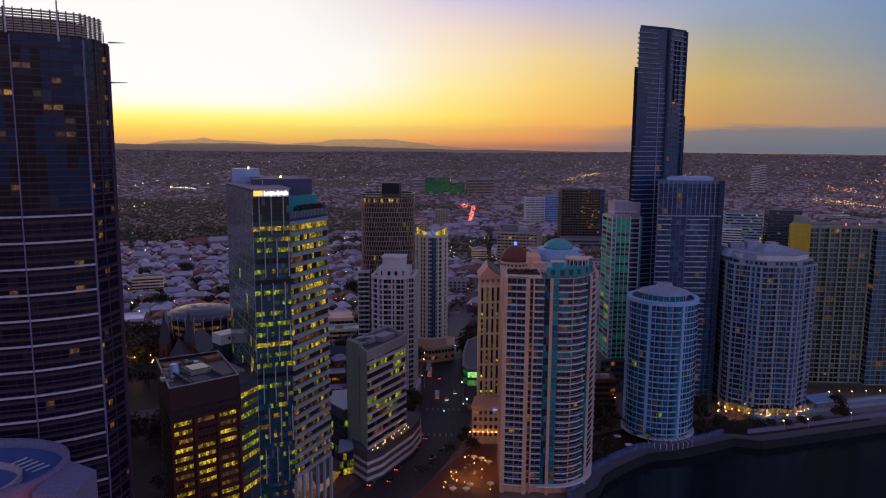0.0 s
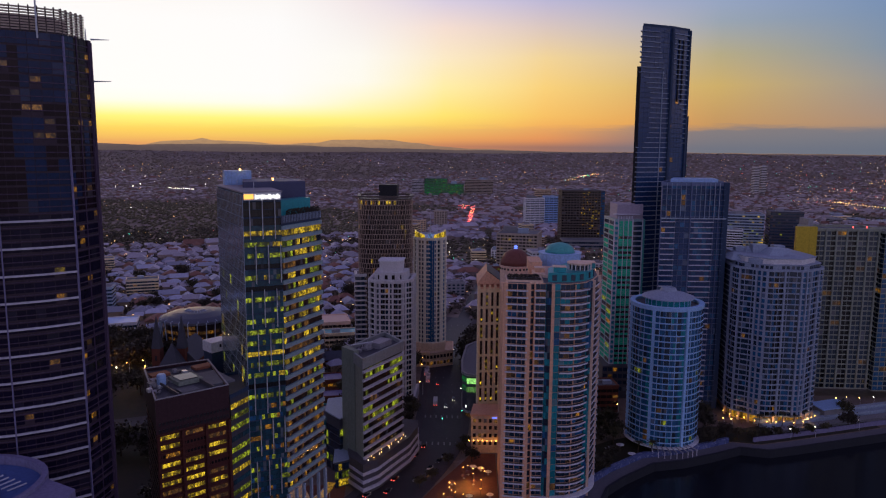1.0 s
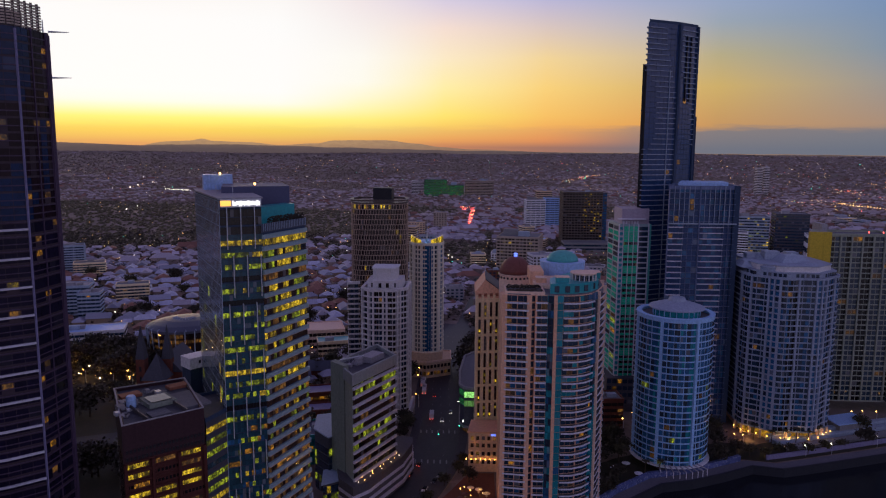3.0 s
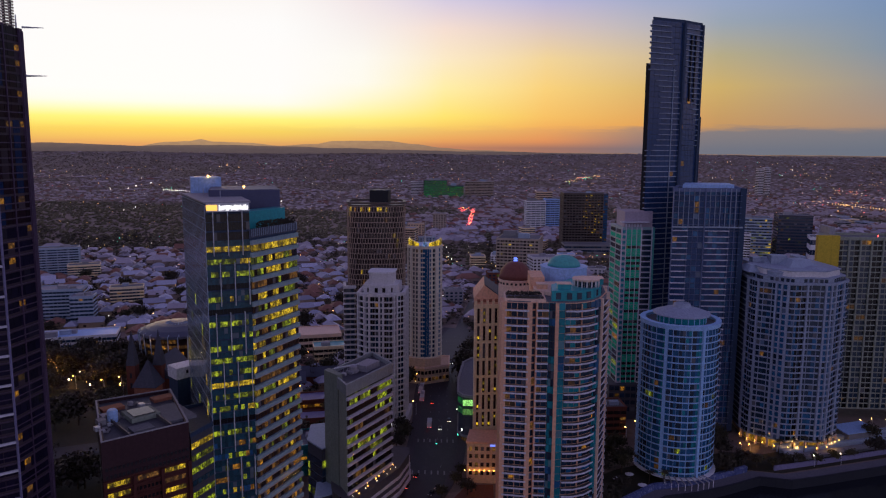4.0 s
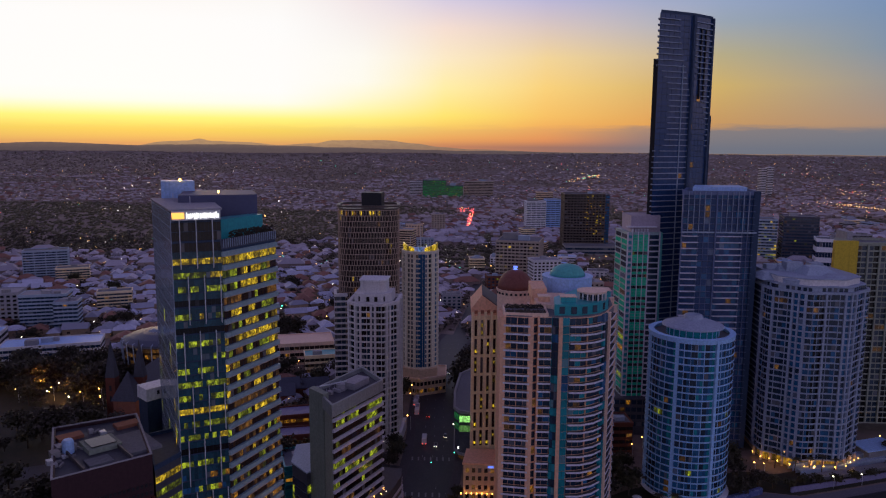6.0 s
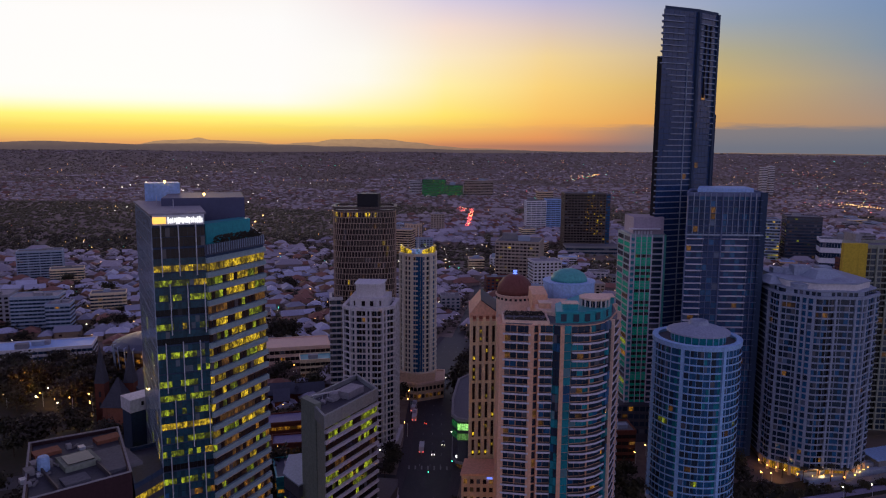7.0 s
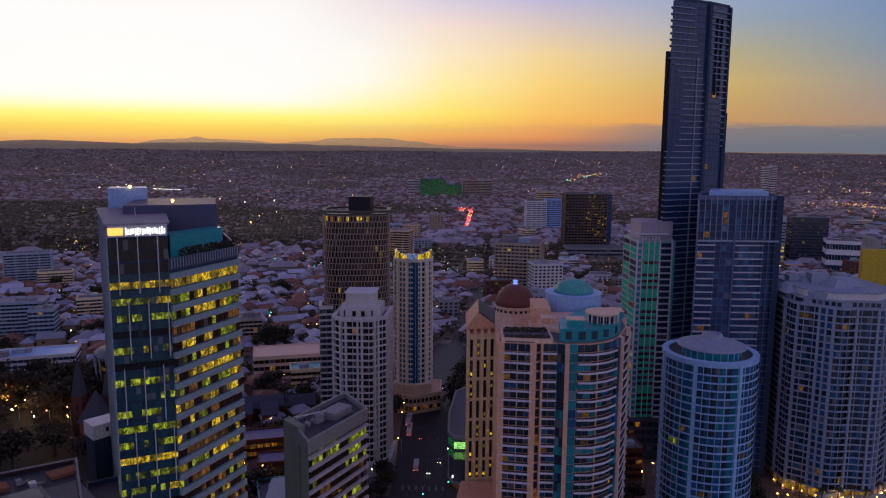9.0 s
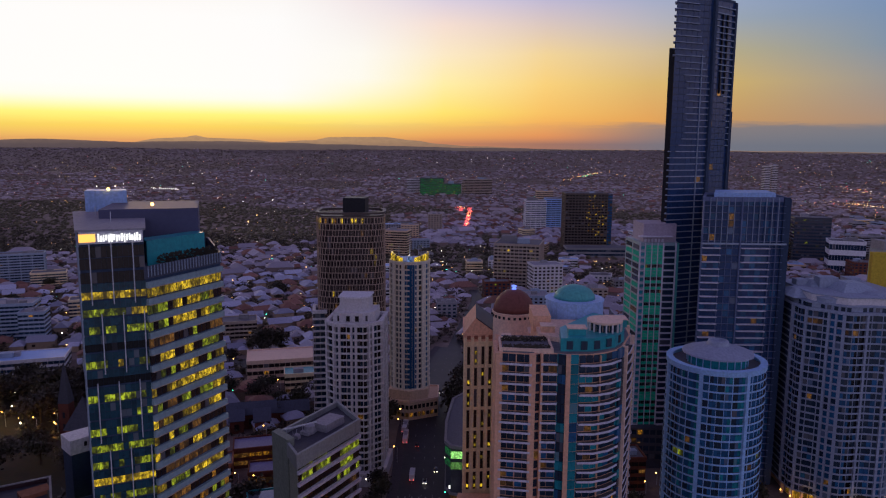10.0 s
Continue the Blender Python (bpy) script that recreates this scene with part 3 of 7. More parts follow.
def apartment_tower(name, label, poly, z0, z1, fh=3.1, slab=(1.1, .9), slab_mat="white", wall="offwhite", bay=3.4, glasses=("glass",),
                    lit_p=.03, lits=("litamber", "litdim", "litdim"), columns=(), col_mat=None, col_w=1.0, col_out=.5, group="", seed=1,
                    category="apartment tower", cap=1.6, pane_w=.86, pane_pat=(1,), slab_out=None, limit=80, pattern=None, span=None):
    """A tower with a core, a glazed storey between balcony slabs on each floor, and piers."""
    rg = random.Random(seed)
    cx, cy = sum(p[0] for p in poly) / len(poly), sum(p[1] for p in poly) / len(poly)
    root = thing(name, cx, cy, 0, label, category, group)
    part("core", Geo().prism(poly, z0, z1), wall, root)
    zs, h = floors_of(z0, z1, fh)
    edge = slab_out or slab[0]
    outer, inner = offset(poly, edge), offset(poly, -.3)
    plate = Geo().ring(outer, inner, -.16, .16)
    rail_out = offset(poly, [e - .02 for e in edge] if isinstance(edge, (list, tuple)) else edge - .02)
    rail_in = offset(poly, [max(.02, e - .14) for e in edge] if isinstance(edge, (list, tuple)) else edge - .14)
    plate.ring(rail_out, rail_in, .16, slab[1])
    me = plate.slab_mesh("balcony", slab_mat, .16)
    for z in zs:
        ob = new("balcony", me)
        ob.parent = root
        ob.matrix_parent_inverse = Matrix.Translation(-root.location)
        ob.location = (0, 0, z)
    part("parapet", Geo().ring(offset(poly, edge if not isinstance(edge, (list, tuple)) else list(edge)), offset(poly, -.4), z1, z1 + cap), slab_mat, root)
    part("roof", Geo().prism(offset(poly, -.45), z1 - .2, z1 + .25), "roofgrey", root)
    if pattern:
        clad(root, poly, span[0], span[1], pattern, zs, h, z0, z1 + cap * .9, slab[0], seed, lit_p, lits, limit, pier_mat=col_mat or slab_mat)
        return root
    panes = []
    for i, p in enumerate(poly):
        q = poly[(i + 1) % len(poly)]
        if not seen_edge(p, q):
            continue
        for kb, ((mx, my), w, a) in enumerate(bays(p, q, bay)):
            pw = pane_w * pane_pat[(kb + i) % len(pane_pat)]
            ox, oy = math.sin(a) * .03, -math.cos(a) * .03
            gl = rg.choice(glasses)
            for n, z in enumerate(zs):
                home = random.Random(int(mx / 6.5) * 131 + int(my / 6.5) * 17 + n * 7 + seed)
                mat = home.choice(lits) if home.random() < lit_p * 1.3 and rg.random() < .75 else gl
                panes.append((mx + ox, my + oy, z + .2 + (h - .55) / 2, w * pw, h - .6, a, mat))
    windows(root, panes, limit)
    for x, y, a in columns:
        piece("pier", col_mat or slab_mat, root, (x, y, (z0 + z1) / 2 + cap / 2), (col_w, col_out * 2, z1 - z0 + cap + .1), a)
    return root


def on_edges(poly, picks, out=.6):
    """Pier places at picked corners of an outline, with the bearing of the edge that follows."""
    res = []
    big = offset(poly, out)
    for i in picks:
        p, q = poly[i - 1], poly[(i + 1) % len(poly)]
        res.append((*big[i], math.atan2(q[1] - p[1], q[0] - p[0])))
    return res


# left office tower: bowed south-east front with white sunshade bands
LT = [(-113.0, 199.0), (-112.0, 211.2), (-136, 238), (-168, 240), (-184, 212), (-172, 189), (-158, 184), (-145, 182.8), (-136.5, 184.6), (-127.5, 188.2), (-119.5, 193.2)]
lt = thing("office_tower", -140, 205, 0, "tall dark glass office tower with white sunshade bands and roof masts", "skyscraper")
part("core", Geo().prism(LT, 0, 179.2), "plumdark", lt)
FRONT = LT[5:] + LT[:1]
me = ribbon(FRONT, .1, -.75, -.27, .27).mesh("sunshade_band", "band")
me2 = Geo().ring(offset(LT, .35), offset(LT, -.1), -.12, .12).mesh("sunshade_louvre", "plum")
k, z = 0, 14.9
while z < 131:
    ob = new("sunshade_band", me)
    ob.parent, ob.matrix_parent_inverse, ob.location = lt, Matrix.Translation(-lt.location), (0, 0, z)
    for j in range(1, 4):
        ob = new("sunshade_louvre", me2)
        ob.parent, ob.matrix_parent_inverse, ob.location = lt, Matrix.Translation(-lt.location), (0, 0, z + j * 1.9)
    z += 7.57
me3 = Geo().ring(offset(LT, .22), offset(LT, -.1), -.14, .14).mesh("transom", "plum")
for n in range(13):
    ob = new("transom", me3)
    ob.parent, ob.matrix_parent_inverse, ob.location = lt, Matrix.Translation(-lt.location), (0, 0, 132.2 + n * 3.785)
rg = random.Random(3)
panes = []
for i, p in enumerate(LT):
    q = LT[(i + 1) % len(LT)]
    if not seen_edge(p, q):
        continue
    for (mx, my), w, a in bays(p, q, 2.6):
        ox, oy = math.sin(a) * .03, -math.cos(a) * .03
        strip = "glassnight"
        for n in range(47):
            z = 2 + n * 3.785
            r = rg.random()
            upper = z > 128
            m = strip if not upper else ("glassplum" if noise.noise((mx * .13, my * .13, z * .05)) < (.08 if z < 165 else -.12) else "glassindigo")
            if i == 0 and r < .10:
                m = rg.choice(("litamber", "litamber", "litdim"))
            elif r < (.13 if upper else .025):
                m = rg.choice(("litamber", "litdim", "litdim", "lityellow") if z < 170 else ("litamber", "litgreen", "litblue", "litemerald", "litamber"))
            lit_ = m.startswith("lit")
            panes.append((mx + ox, my + oy, z + (1.75 if not lit_ else 2.3), w * (.95 if not lit_ else .85), 1.5 if lit_ else (2.6 if not upper else 3.2), a, m))
windows(lt, panes, 100)
for (x, y, a), mt in zip(on_edges(LT, (0, 1, 9, 7), .5), ("lilac", "plum", "lilac", "plum")):
    piece("mullion", mt, lt, (x, y, 89.5), (.34, .6, 179), a)
piece("mullion", "plum", lt, (-112.5, 205, 90), (.35, .6, 180), math.pi / 2)
piece("edge_fin", "plum", lt, (-112.0, 211.0, 89.8), (.9, 1.4, 179.6), .1)
# louvred crown
crown = offset(LT, -1.0)
part("crown_frame", Geo().ring(crown, offset(crown, -.5), 179.2, 180.0), "plumdark", lt)
part("plant_room", Geo().prism(offset(LT, -5), 179, 184.6), "plumdark", lt)
for i in (10, 9, 8, 7, 6, 0):
    p, q = crown[i], crown[(i + 1) % len(crown)]
    L, a = math.dist(p, q), math.atan2(q[1] - p[1], q[0] - p[0])
    for kk in range(9):
        piece("louvre", "tan", lt, ((p[0] + q[0]) / 2, (p[1] + q[1]) / 2, 180.3 + kk * .72), (L, .5, .42), a)
    for (mx, my), w, b in bays(p, q, 2.2):
        piece("louvre_post", "brownmetal", lt, (mx, my, 183.1), (.3, .6, 7.2), b)
for x, y, h in ((-117.5, 195, 203), (-128.5, 188.5, 201), (-112.6, 211, 183)):
    part("mast", Geo().rod((x, y, 178), (x, y, h), .28, .12, 8), "silver", lt)
for zz in (180, 168):
    part("outrigger", Geo().rod((-111.5, 211.5, zz), (-107.2, 214.0, zz + .2), .3, .08, 6), "silver", lt)

# brick office block with amber windows
BR = [(-97.8, 212.4), (-80.4, 228.2), (-97.5, 256), (-115.8, 243.6)]
br = thing("office_block", -98, 236, 0, "dark red-brown brick office block with rows of yellow-lit windows", "office building")
part("core", Geo().prism(BR, 0, 69), "oxblood", br)
part("parapet", Geo().ring(offset(BR, .35), offset(BR, -.5), 58.5, 70), "plumbrown", br, "dark top storeys with a pale coping")
part("coping", Geo().ring(offset(BR, .42), offset(BR, -.1), 70, 70.25), "rooflight", br)
part("roof", Geo().prism(offset(BR, -.6), 68.8, 69.15), "slate", br)
rg = random.Random(8)
panes = []
for i in (0, 3):
    p, q = BR[i], BR[(i + 1) % 4]
    for kk, ((mx, my), w, a) in enumerate(bays(p, q, math.dist(p, q) / 21)):
        bay, col = divmod(kk, 7)
        for n in range(18):
            strip = random.Random(bay * 57 + n * 13 + i * 400)
            state, cut_ = strip.random(), strip.choice((2, 3, 4))
            on = i == 0 and (state < .34 or (state < .50 and col < cut_) or (state < .66 and col >= cut_))
            m = ("lityellow" if state < .5 else "litamber") if on else ("litdim" if i == 0 and state > .84 else "glassdark")
            if col < 6 or m == "glassdark":
                panes.append((mx + math.sin(a) * .05, my - math.cos(a) * .05, 2 + n * 3.12 + 1.9, w * (.94 if m != "glassdark" else .6), 1.35 if m != "glassdark" else .9, a, m))
windows(br, panes, 170)
for i in (0,):
    p, q = BR[0], BR[1]
    for f in (0, .333, .666, 1):
        piece("pier", "oxblood", br, (p[0] + (q[0] - p[0]) * f + .25, p[1] + (q[1] - p[1]) * f - .25, 29), (.9, 1.0, 58.4), math.atan2(q[1] - p[1], q[0] - p[0]))
for n in range(19):
    piece("ledge", "oxblood", br, ((BR[0][0] + BR[1][0]) / 2 + .2, (BR[0][1] + BR[1][1]) / 2 - .2, 2.4 + n * 3.12), (24.2, .5, .4), math.atan2(17.4, 17.1))
aB = math.atan2(17.4, 17.1)
for n in range(2):
    for k2 in range(21):
        c = Vector(BR[0]).lerp(Vector(BR[1]), (k2 + .5) / 21)
        piece("attic_opening", "black", br, (c.x + .34, c.y - .3, 59.6 + n * 2.2), (.6, .3, .9), aB)
part("atrium_roof", Geo().obox((-97.0, 234, 69.9), (8.6, 8.6, 1.4), aB), "stonegreen", br, "dark green-grey atrium roof")
part("atrium_glass", Geo().obox((-97.0, 234, 70.7), (6.4, 6.4, .3), aB), "glassdark", br)
part("deck", Geo().obox((-88.5, 236.5, 69.5), (9, 15, .8), aB), "roofgrey", br)
part("front_deck", Geo().obox((-92.5, 224.5, 69.4), (6, 5, .6), aB), "roofgrey", br)
for x_, y_ in ((-99.6, 224.6), (-90.8, 232.4)):
    piece("roof_divider", "darkstone", br, (x_, y_, 69.7), (.4, 19, 1.4), aB)
part("deck", Geo().obox((-108.5, 239, 69.6), (6.5, 4, 1.0), aB), "terracotta", br)
part("deck", Geo().obox((-97, 249.0, 69.6), (6.5, 4, 1.0), aB), "terracotta", br)
for k2, (x_, y_, w_, h_) in enumerate(((-104.5, 222.4, 1.4, 1.2), (-102.2, 221, 1.2, 1.0), (-105.8, 227, 2.2, 1.6), (-102.8, 226.2, 1.0, .8), (-107, 232, 2.6, 1.1), (-103.2, 231.5, 1.3, 2.0), (-100.8, 242.5, 1.6, 1.0), (-104.6, 243, 1.2, 1.3))):
    piece("roof_unit", ("silver", "rooflight", "concrete")[k2 % 3], br, (x_, y_, 69.1 + h_ / 2), (w_, w_ * 1.3, h_), aB)
    piece("roof_duct", "concrete", br, (x_ + 1.4, y_ + .6, 69.5), (2.6, .5, .5), aB + k2)
part("water_tank", Geo().turned(-103.5, 229.5, [(1.5, 69), (1.5, 72.4), (1.2, 72.9)], 14), "paleblue", br)

# lit annex between the brick block and the glass tower
AN = [(-80.2, 229.8), (-77.0, 239.0), (-85.5, 256), (-92, 251)]
an = thing("office_annex", -84, 245, 0, "narrow glass annex with yellow-lit floors", "office building")
part("core", Geo().prism(AN, 0, 65), "slate", an)
part("parapet", Geo().ring(offset(AN, .2), offset(AN, -.3), 64.6, 66), "navy", an)
for n in range(16):
    for (mx, my), w, a in bays(AN[0], AN[1], 2.0):
        piece("window", ("lityellow", "litgreen", "litgreen")[n % 3] if n > 5 and n % 4 else ("litgreen" if n in (2, 4) else "glassoffice"), an, (mx + math.sin(a) * .05, my - math.cos(a) * .05, 3 + n * 3.9), (w * .92, .2, 1.7), a)

# slab behind it
sl = thing("service_tower", -100, 281, 0, "narrow dark service tower with a pale concrete head", "tower block")
SL = [(-103.0, 275.5), (-94.0, 287.5), (-98.5, 291.5), (-108, 280)]
part("core", Geo().prism(SL, 0, 66.8), "navy", sl)
part("head", Geo().prism(offset(SL, .3), 66.8, 71), "white", sl, "pale rendered lift head with small openings")
for f in (.25, .4, .7, .85):
    x, y = SL[0][0] + 9 * f, SL[0][1] + 12 * f
    piece("opening", "black", sl, (x + .3, y - .22, 69.2), (.7, .5, 1.2), math.atan2(12, 9))
piece("downpipe", "silver", sl, (-100.3, 276, 40), (.25, .25, 20), 0)

# glass office tower
gt = thing("glass_tower", -78, 265, 0, "glass office tower with green-yellow lit floors, white fins and grey spandrels", "office tower")
GT = [(-76.9, 239.4), (-65.4, 245.3), (-56.6, 268), (-70, 296), (-99.9, 279.6)]
part("core", Geo().prism(GT, 23, 123), "navy", gt)
part("base_core", Geo().prism([(-76.9, 239.4), (-66.2, 246), (-84, 288), (-99.9, 279.6)], 0, 23), "navy", gt)
part("lobby", Geo().prism([(-69, 256), (-62, 268), (-72, 288), (-83, 284)], 0, 9), "litdim", gt, "warmly lit glazed lobby")
BAY = [(-76.9, 239.4), (-65.4, 245.3), (-86, 290), (-99.9, 279.6)]
part("upper_core", Geo().prism(BAY, 123, 133.6), "navy", gt)
fl = [118.4 - 3.87 * n for n in range(27)]
rg = random.Random(12)
# west side: mirror glass in a fine grid
panes = []
p, q = GT[4], GT[0]
for (mx, my), w, a in bays(p, q, 2.3):
    ox, oy = math.sin(a) * .05, -math.cos(a) * .05
    for n in range(34):
        z = 133 - 3.87 * n - 1.93
        m = ("mirror" if n < 5 else "glasswest") if not (n > 7 and n % 3 and rg.random() < .12) else ("lityellow" if rg.random() < .25 else "litgreen")
        if n > 28 or z < 18:
            m = "glasswest"
        panes.append((mx + ox, my + oy, z, w * .95, 3.6, a, m))
windows(gt, panes, 80)
for kk in range(21):
    f = kk / 20
    piece("mullion", "greyblue", gt, (p[0] + (q[0] - p[0]) * f - .03, p[1] + (q[1] - p[1]) * f - .02, 75), (.16, .3, 116), math.atan2(q[1] - p[1], q[0] - p[0]))
for n in range(30):
    piece("transom", "greyblue", gt, ((p[0] + q[0]) / 2 - .03, (p[1] + q[1]) / 2 - .02, 133 - 3.87 * n), (math.dist(p, q) - .4, .3, .14), math.atan2(q[1] - p[1], q[0] - p[0]))
panes = []
p, q = GT[0], GT[1]
for kk, ((mx, my), w, a) in enumerate(bays(p, q, 1.1)):
    ox, oy = math.sin(a) * .05, -math.cos(a) * .05
    for n, z in enumerate(fl):
        v = noise.noise((kk * .2 + 3, n * 1.9, 1.5))
        if n in (0, 11):
            m = "lityellow"
        elif n in (3, 5, 14):
            m = "glassdark"
        else:
            m = "litgreen" if v > -.22 and rg.random() < .8 else ("lityellow" if v < -.45 else "glassoffice")
        panes.append((mx + ox, my + oy, z + 1.25, w * .96, 1.6, a, m if n < 16 or not m.startswith("lit") or rg.random() < .25 else rg.choice(("litamber", "glassoffice", "glassblue"))))
        panes.append((mx + ox, my + oy, z + 3.0, w * .96, 1.75, a, "glassoffice"))
    for z in (122.6, 125.6, 128.2):
        panes.append((mx + ox, my + oy, z + 1.0, w * .96, 2.4, a, "glassbrown"))
windows(gt, panes, 100)
aF = math.atan2(5.9, 11.5)
for n in range(7):
    for kk in range(3):
        f = (.16 + kk * .33 + (n % 2) * .13) % 1
        piece("fin", "silver", gt, (-76.9 + 11.5 * f + .35, 239.4 + 5.9 * f - .65, 124.5 - n * 15.6), (.22, .9, 13.5), aF)
p, q = GT[1], GT[2]
panes = []
aR = math.atan2(q[1] - p[1], q[0] - p[0])
for kk, ((mx, my), w, a) in enumerate(bays(p, q, 1.55)):
    ox, oy = math.sin(a) * .05, -math.cos(a) * .05
    for n, z in enumerate(fl[:25]):
        v = noise.noise((kk * .17 + 20, n * 2.7, 3.5))
        r = rg.random()
        m = "lityellow" if (n == 0 or (v > .14 and r < .75) or (n in (6, 8) and r < .75)) else ("litgreen" if v > -.10 and r < .55 else ("litdim" if v < -.25 or r < .35 else "glassbrown"))
        panes.append((mx + ox, my + oy, z + 1.12, w * .86, 2.4, a, m if n < 13 or not m.startswith("lit") or rg.random() < .3 else rg.choice(("litamber", "litdim", "glassbrown"))))
windows(gt, panes, 100)
me = Geo().obox((0, 0, 0), (24.6, 1.0, 1.3), aR).mesh("spandrel", "spandrelblue")
for n, z in enumerate(fl[:25] + [fl[0] + 3.87]):
    ob = new("spandrel", me)
    ob.parent, ob.matrix_parent_inverse = gt, Matrix.Translation(-gt.location)
    ob.location = ((p[0] + q[0]) / 2 + .2, (p[1] + q[1]) / 2 - .08, z - 1.0)
    piece("spandrel_soffit", "tan", gt, ((p[0] + q[0]) / 2 + .5, (p[1] + q[1]) / 2 - .2, z - 1.7), (24.4, .9, .12), aR)
for f in (0, .2, .4, .6, .8, 1):
    piece("column", "greyblue", gt, (p[0] + (q[0] - p[0]) * f + .3, p[1] + (q[1] - p[1]) * f - .1, 11.5), (1.0, 1.0, 23), aR)
# head of the bay: sign, roof deck, plant rooms
aL = math.atan2(GT[0][1] - GT[4][1], GT[0][0] - GT[4][0])
part("roof_deck", Geo().prism(offset(BAY, .5), 133.6, 134.1), "rooflight", gt)
sg = part("sign", Geo().obox((-71.1 + .45, 242.3 - .85, 132.4), (12.6, .5, 2.6), aF), "silver", gt, "glowing white rooftop sign board")
for kk in range(17):
    f = .30 + kk * .0395
    piece("sign_bar", "signwhite", sg, (-76.9 + 11.5 * f + .75, 239.4 + 5.9 * f - 1.15, 132.3 + (.12, -.1, 0)[kk % 3]), ((.24, .36, .2, .3)[kk % 4], .12, (1.7, 1.2, 1.4, 1.1, 1.6)[kk % 5]), aF, "glowing white sign bar")
piece("sign_mark", "signorange", sg, (-75.3 + .6, 240.2 - 1.15, 132.4), (3.2, .12, 1.7), aF, "glowing orange sign mark")
part("plant_room", Geo().prism([(-96.5, 279), (-87.2, 283.5), (-91, 291), (-100, 287)], 133, 139.6), "paleblue", gt)
part("plant_screen", Geo().prism([(-84, 262), (-62.5, 270), (-71, 293), (-92, 287)], 123, 136.3), "duskscreen", gt, "dark louvred plant screen")
part("terrace_screen", Geo().prism([(-67.2, 250.6), (-60.2, 267.5), (-63.5, 271), (-71, 255)], 123, 130.4), "teal", gt, "teal glass terrace screen")
part("terrace_parapet", Geo().ring(offset([GT[1], GT[2], (-70, 296), (-80, 280)], .3), offset([GT[1], GT[2], (-70, 296), (-80, 280)], -.2), 122.6, 125.4), "hallroof", gt)
for k in range(26):
    c = Vector(GT[1]).lerp(Vector(GT[2]), (k + .5) / 26)
    piece("baluster", "greyblue", gt, (c.x + .38, c.y - .14, 124.2), (.14, .2, 2.4), aR)
g = Geo()
rg = random.Random(5)
for kk in range(260):
    f = rg.random()
    x, y, z = -64.4 + 7 * f + rg.uniform(-.8, .5), 251 + 16.5 * f + rg.uniform(-.6, .6), 124.5 + rg.random() * 2.6
    s = rg.uniform(.3, .7)
    g.add([(x - s, y, z), (x + s, y - s * .4, z), (x, y + s * .3, z + s)], [(0, 1, 2)])
part("terrace_planting", g, "leafdark", gt, "dark terrace shrubs", "stuff")
for x, y in ((-88, 268), (-78, 256)):
    part("roof_rail", Geo().rod((x, y, 134), (x, y, 136.5), .1), "silver", gt)
part("roof_lamp", Geo().turned(-91, 281, [(.1, 139.6), (.4, 139.9), (.4, 140.3), (.1, 140.5)], 10), "farwarm", gt)
part("roof_lamp", Geo().turned(-76, 274, [(.1, 136.3), (.4, 136.6), (.4, 137.0), (.1, 137.2)], 10), "farwarm", gt)

# covered walkway over the forecourt
cw = thing("covered_walkway", -61, 278, 0, "golden-lit covered walkway curving over a forecourt", "walkway")
WALK = smooth_line([(-67, 258), (-64.5, 268), (-59.5, 282), (-58.5, 291)])
part("canopy", ribbon(WALK, 1.7, -1.7, 5.2, 5.5), "litlobby", cw, "amber-glowing canopy")
part("edge_beam", ribbon(WALK, 2.0, 1.7, 5.0, 5.7), "silver", cw)
for i in range(1, len(WALK), 3):
    part("post", Geo().rod((*WALK[i], 0), (*WALK[i], 5.2), .14), "silver", cw)
part("forecourt", Geo().prism([(-80, 240), (-60, 246), (-50, 268), (-54, 300), (-72, 298)], -.3, .2), "redpave", None, "dim paved forecourt under the tower", "structure")

# cylinder tower
RX, RY = 98.9, 357.4
cy = oval(RX, RY, 16.8, 16.8, 80)
root = apartment_tower("round_tower", "round pale-blue apartment tower with white balcony rings and a domed roof", cy, 3, 72, 3.0, (1.0, .46), "lilacwhite", "navy",
                       lit_p=.035, lits=("litamber", "litdim", "litgreen"), col_mat="lilacwhite", seed=21, span=(40, 76), cap=1.5,
                       pattern=((1.3, .2), (2.0, ("glassblue", "glassblue", "glass")), (.28, .06), (2.6, ("glassblue", "glass", "glassblue")), (.14, .02), (2.6, ("glassblue", "glass", "glassblue")), (.14, .02), (2.6, ("glassblue", "glassblue", "glassteal")),
                                (.28, .06), (2.0, ("glassblue", "glassblue", "glass")), (2.6, ("glassteal", "glassteal", "glassblue"))))
part("roof_dome", Geo().turned(RX + .6, RY + .4, [(12.8, 75.9), (12.6, 76.5), (8.4, 77.9), (5.2, 78.6), (4.2, 79.0), (3.6, 80.6), (3.0, 80.8), (2.7, 79.8)], 40), "bowwhite", root, "shallow pale metal roof cone with a ring vent")
gz = part("glazed_storey", Geo().turned(RX + .6, RY + .4, [(10.8, 71.5), (10.8, 76.0)], 40), "glassteal", root)
for k2 in range(24):
    t_ = 2 * math.pi * k2 / 24
    piece("mullion", "lilacwhite", gz, (RX + .6 + 10.85 * math.cos(t_), RY + .4 + 10.85 * math.sin(t_), 74.1), (.3, .3, 3.8), t_)
part("terrace_roof", Geo().ring(oval(RX, RY, 17.9, 17.9, 80), oval(RX, RY, 15.4, 15.4, 80), 73.5, 73.95), "lilacwhite", root, "white ring roof over the top terraces")
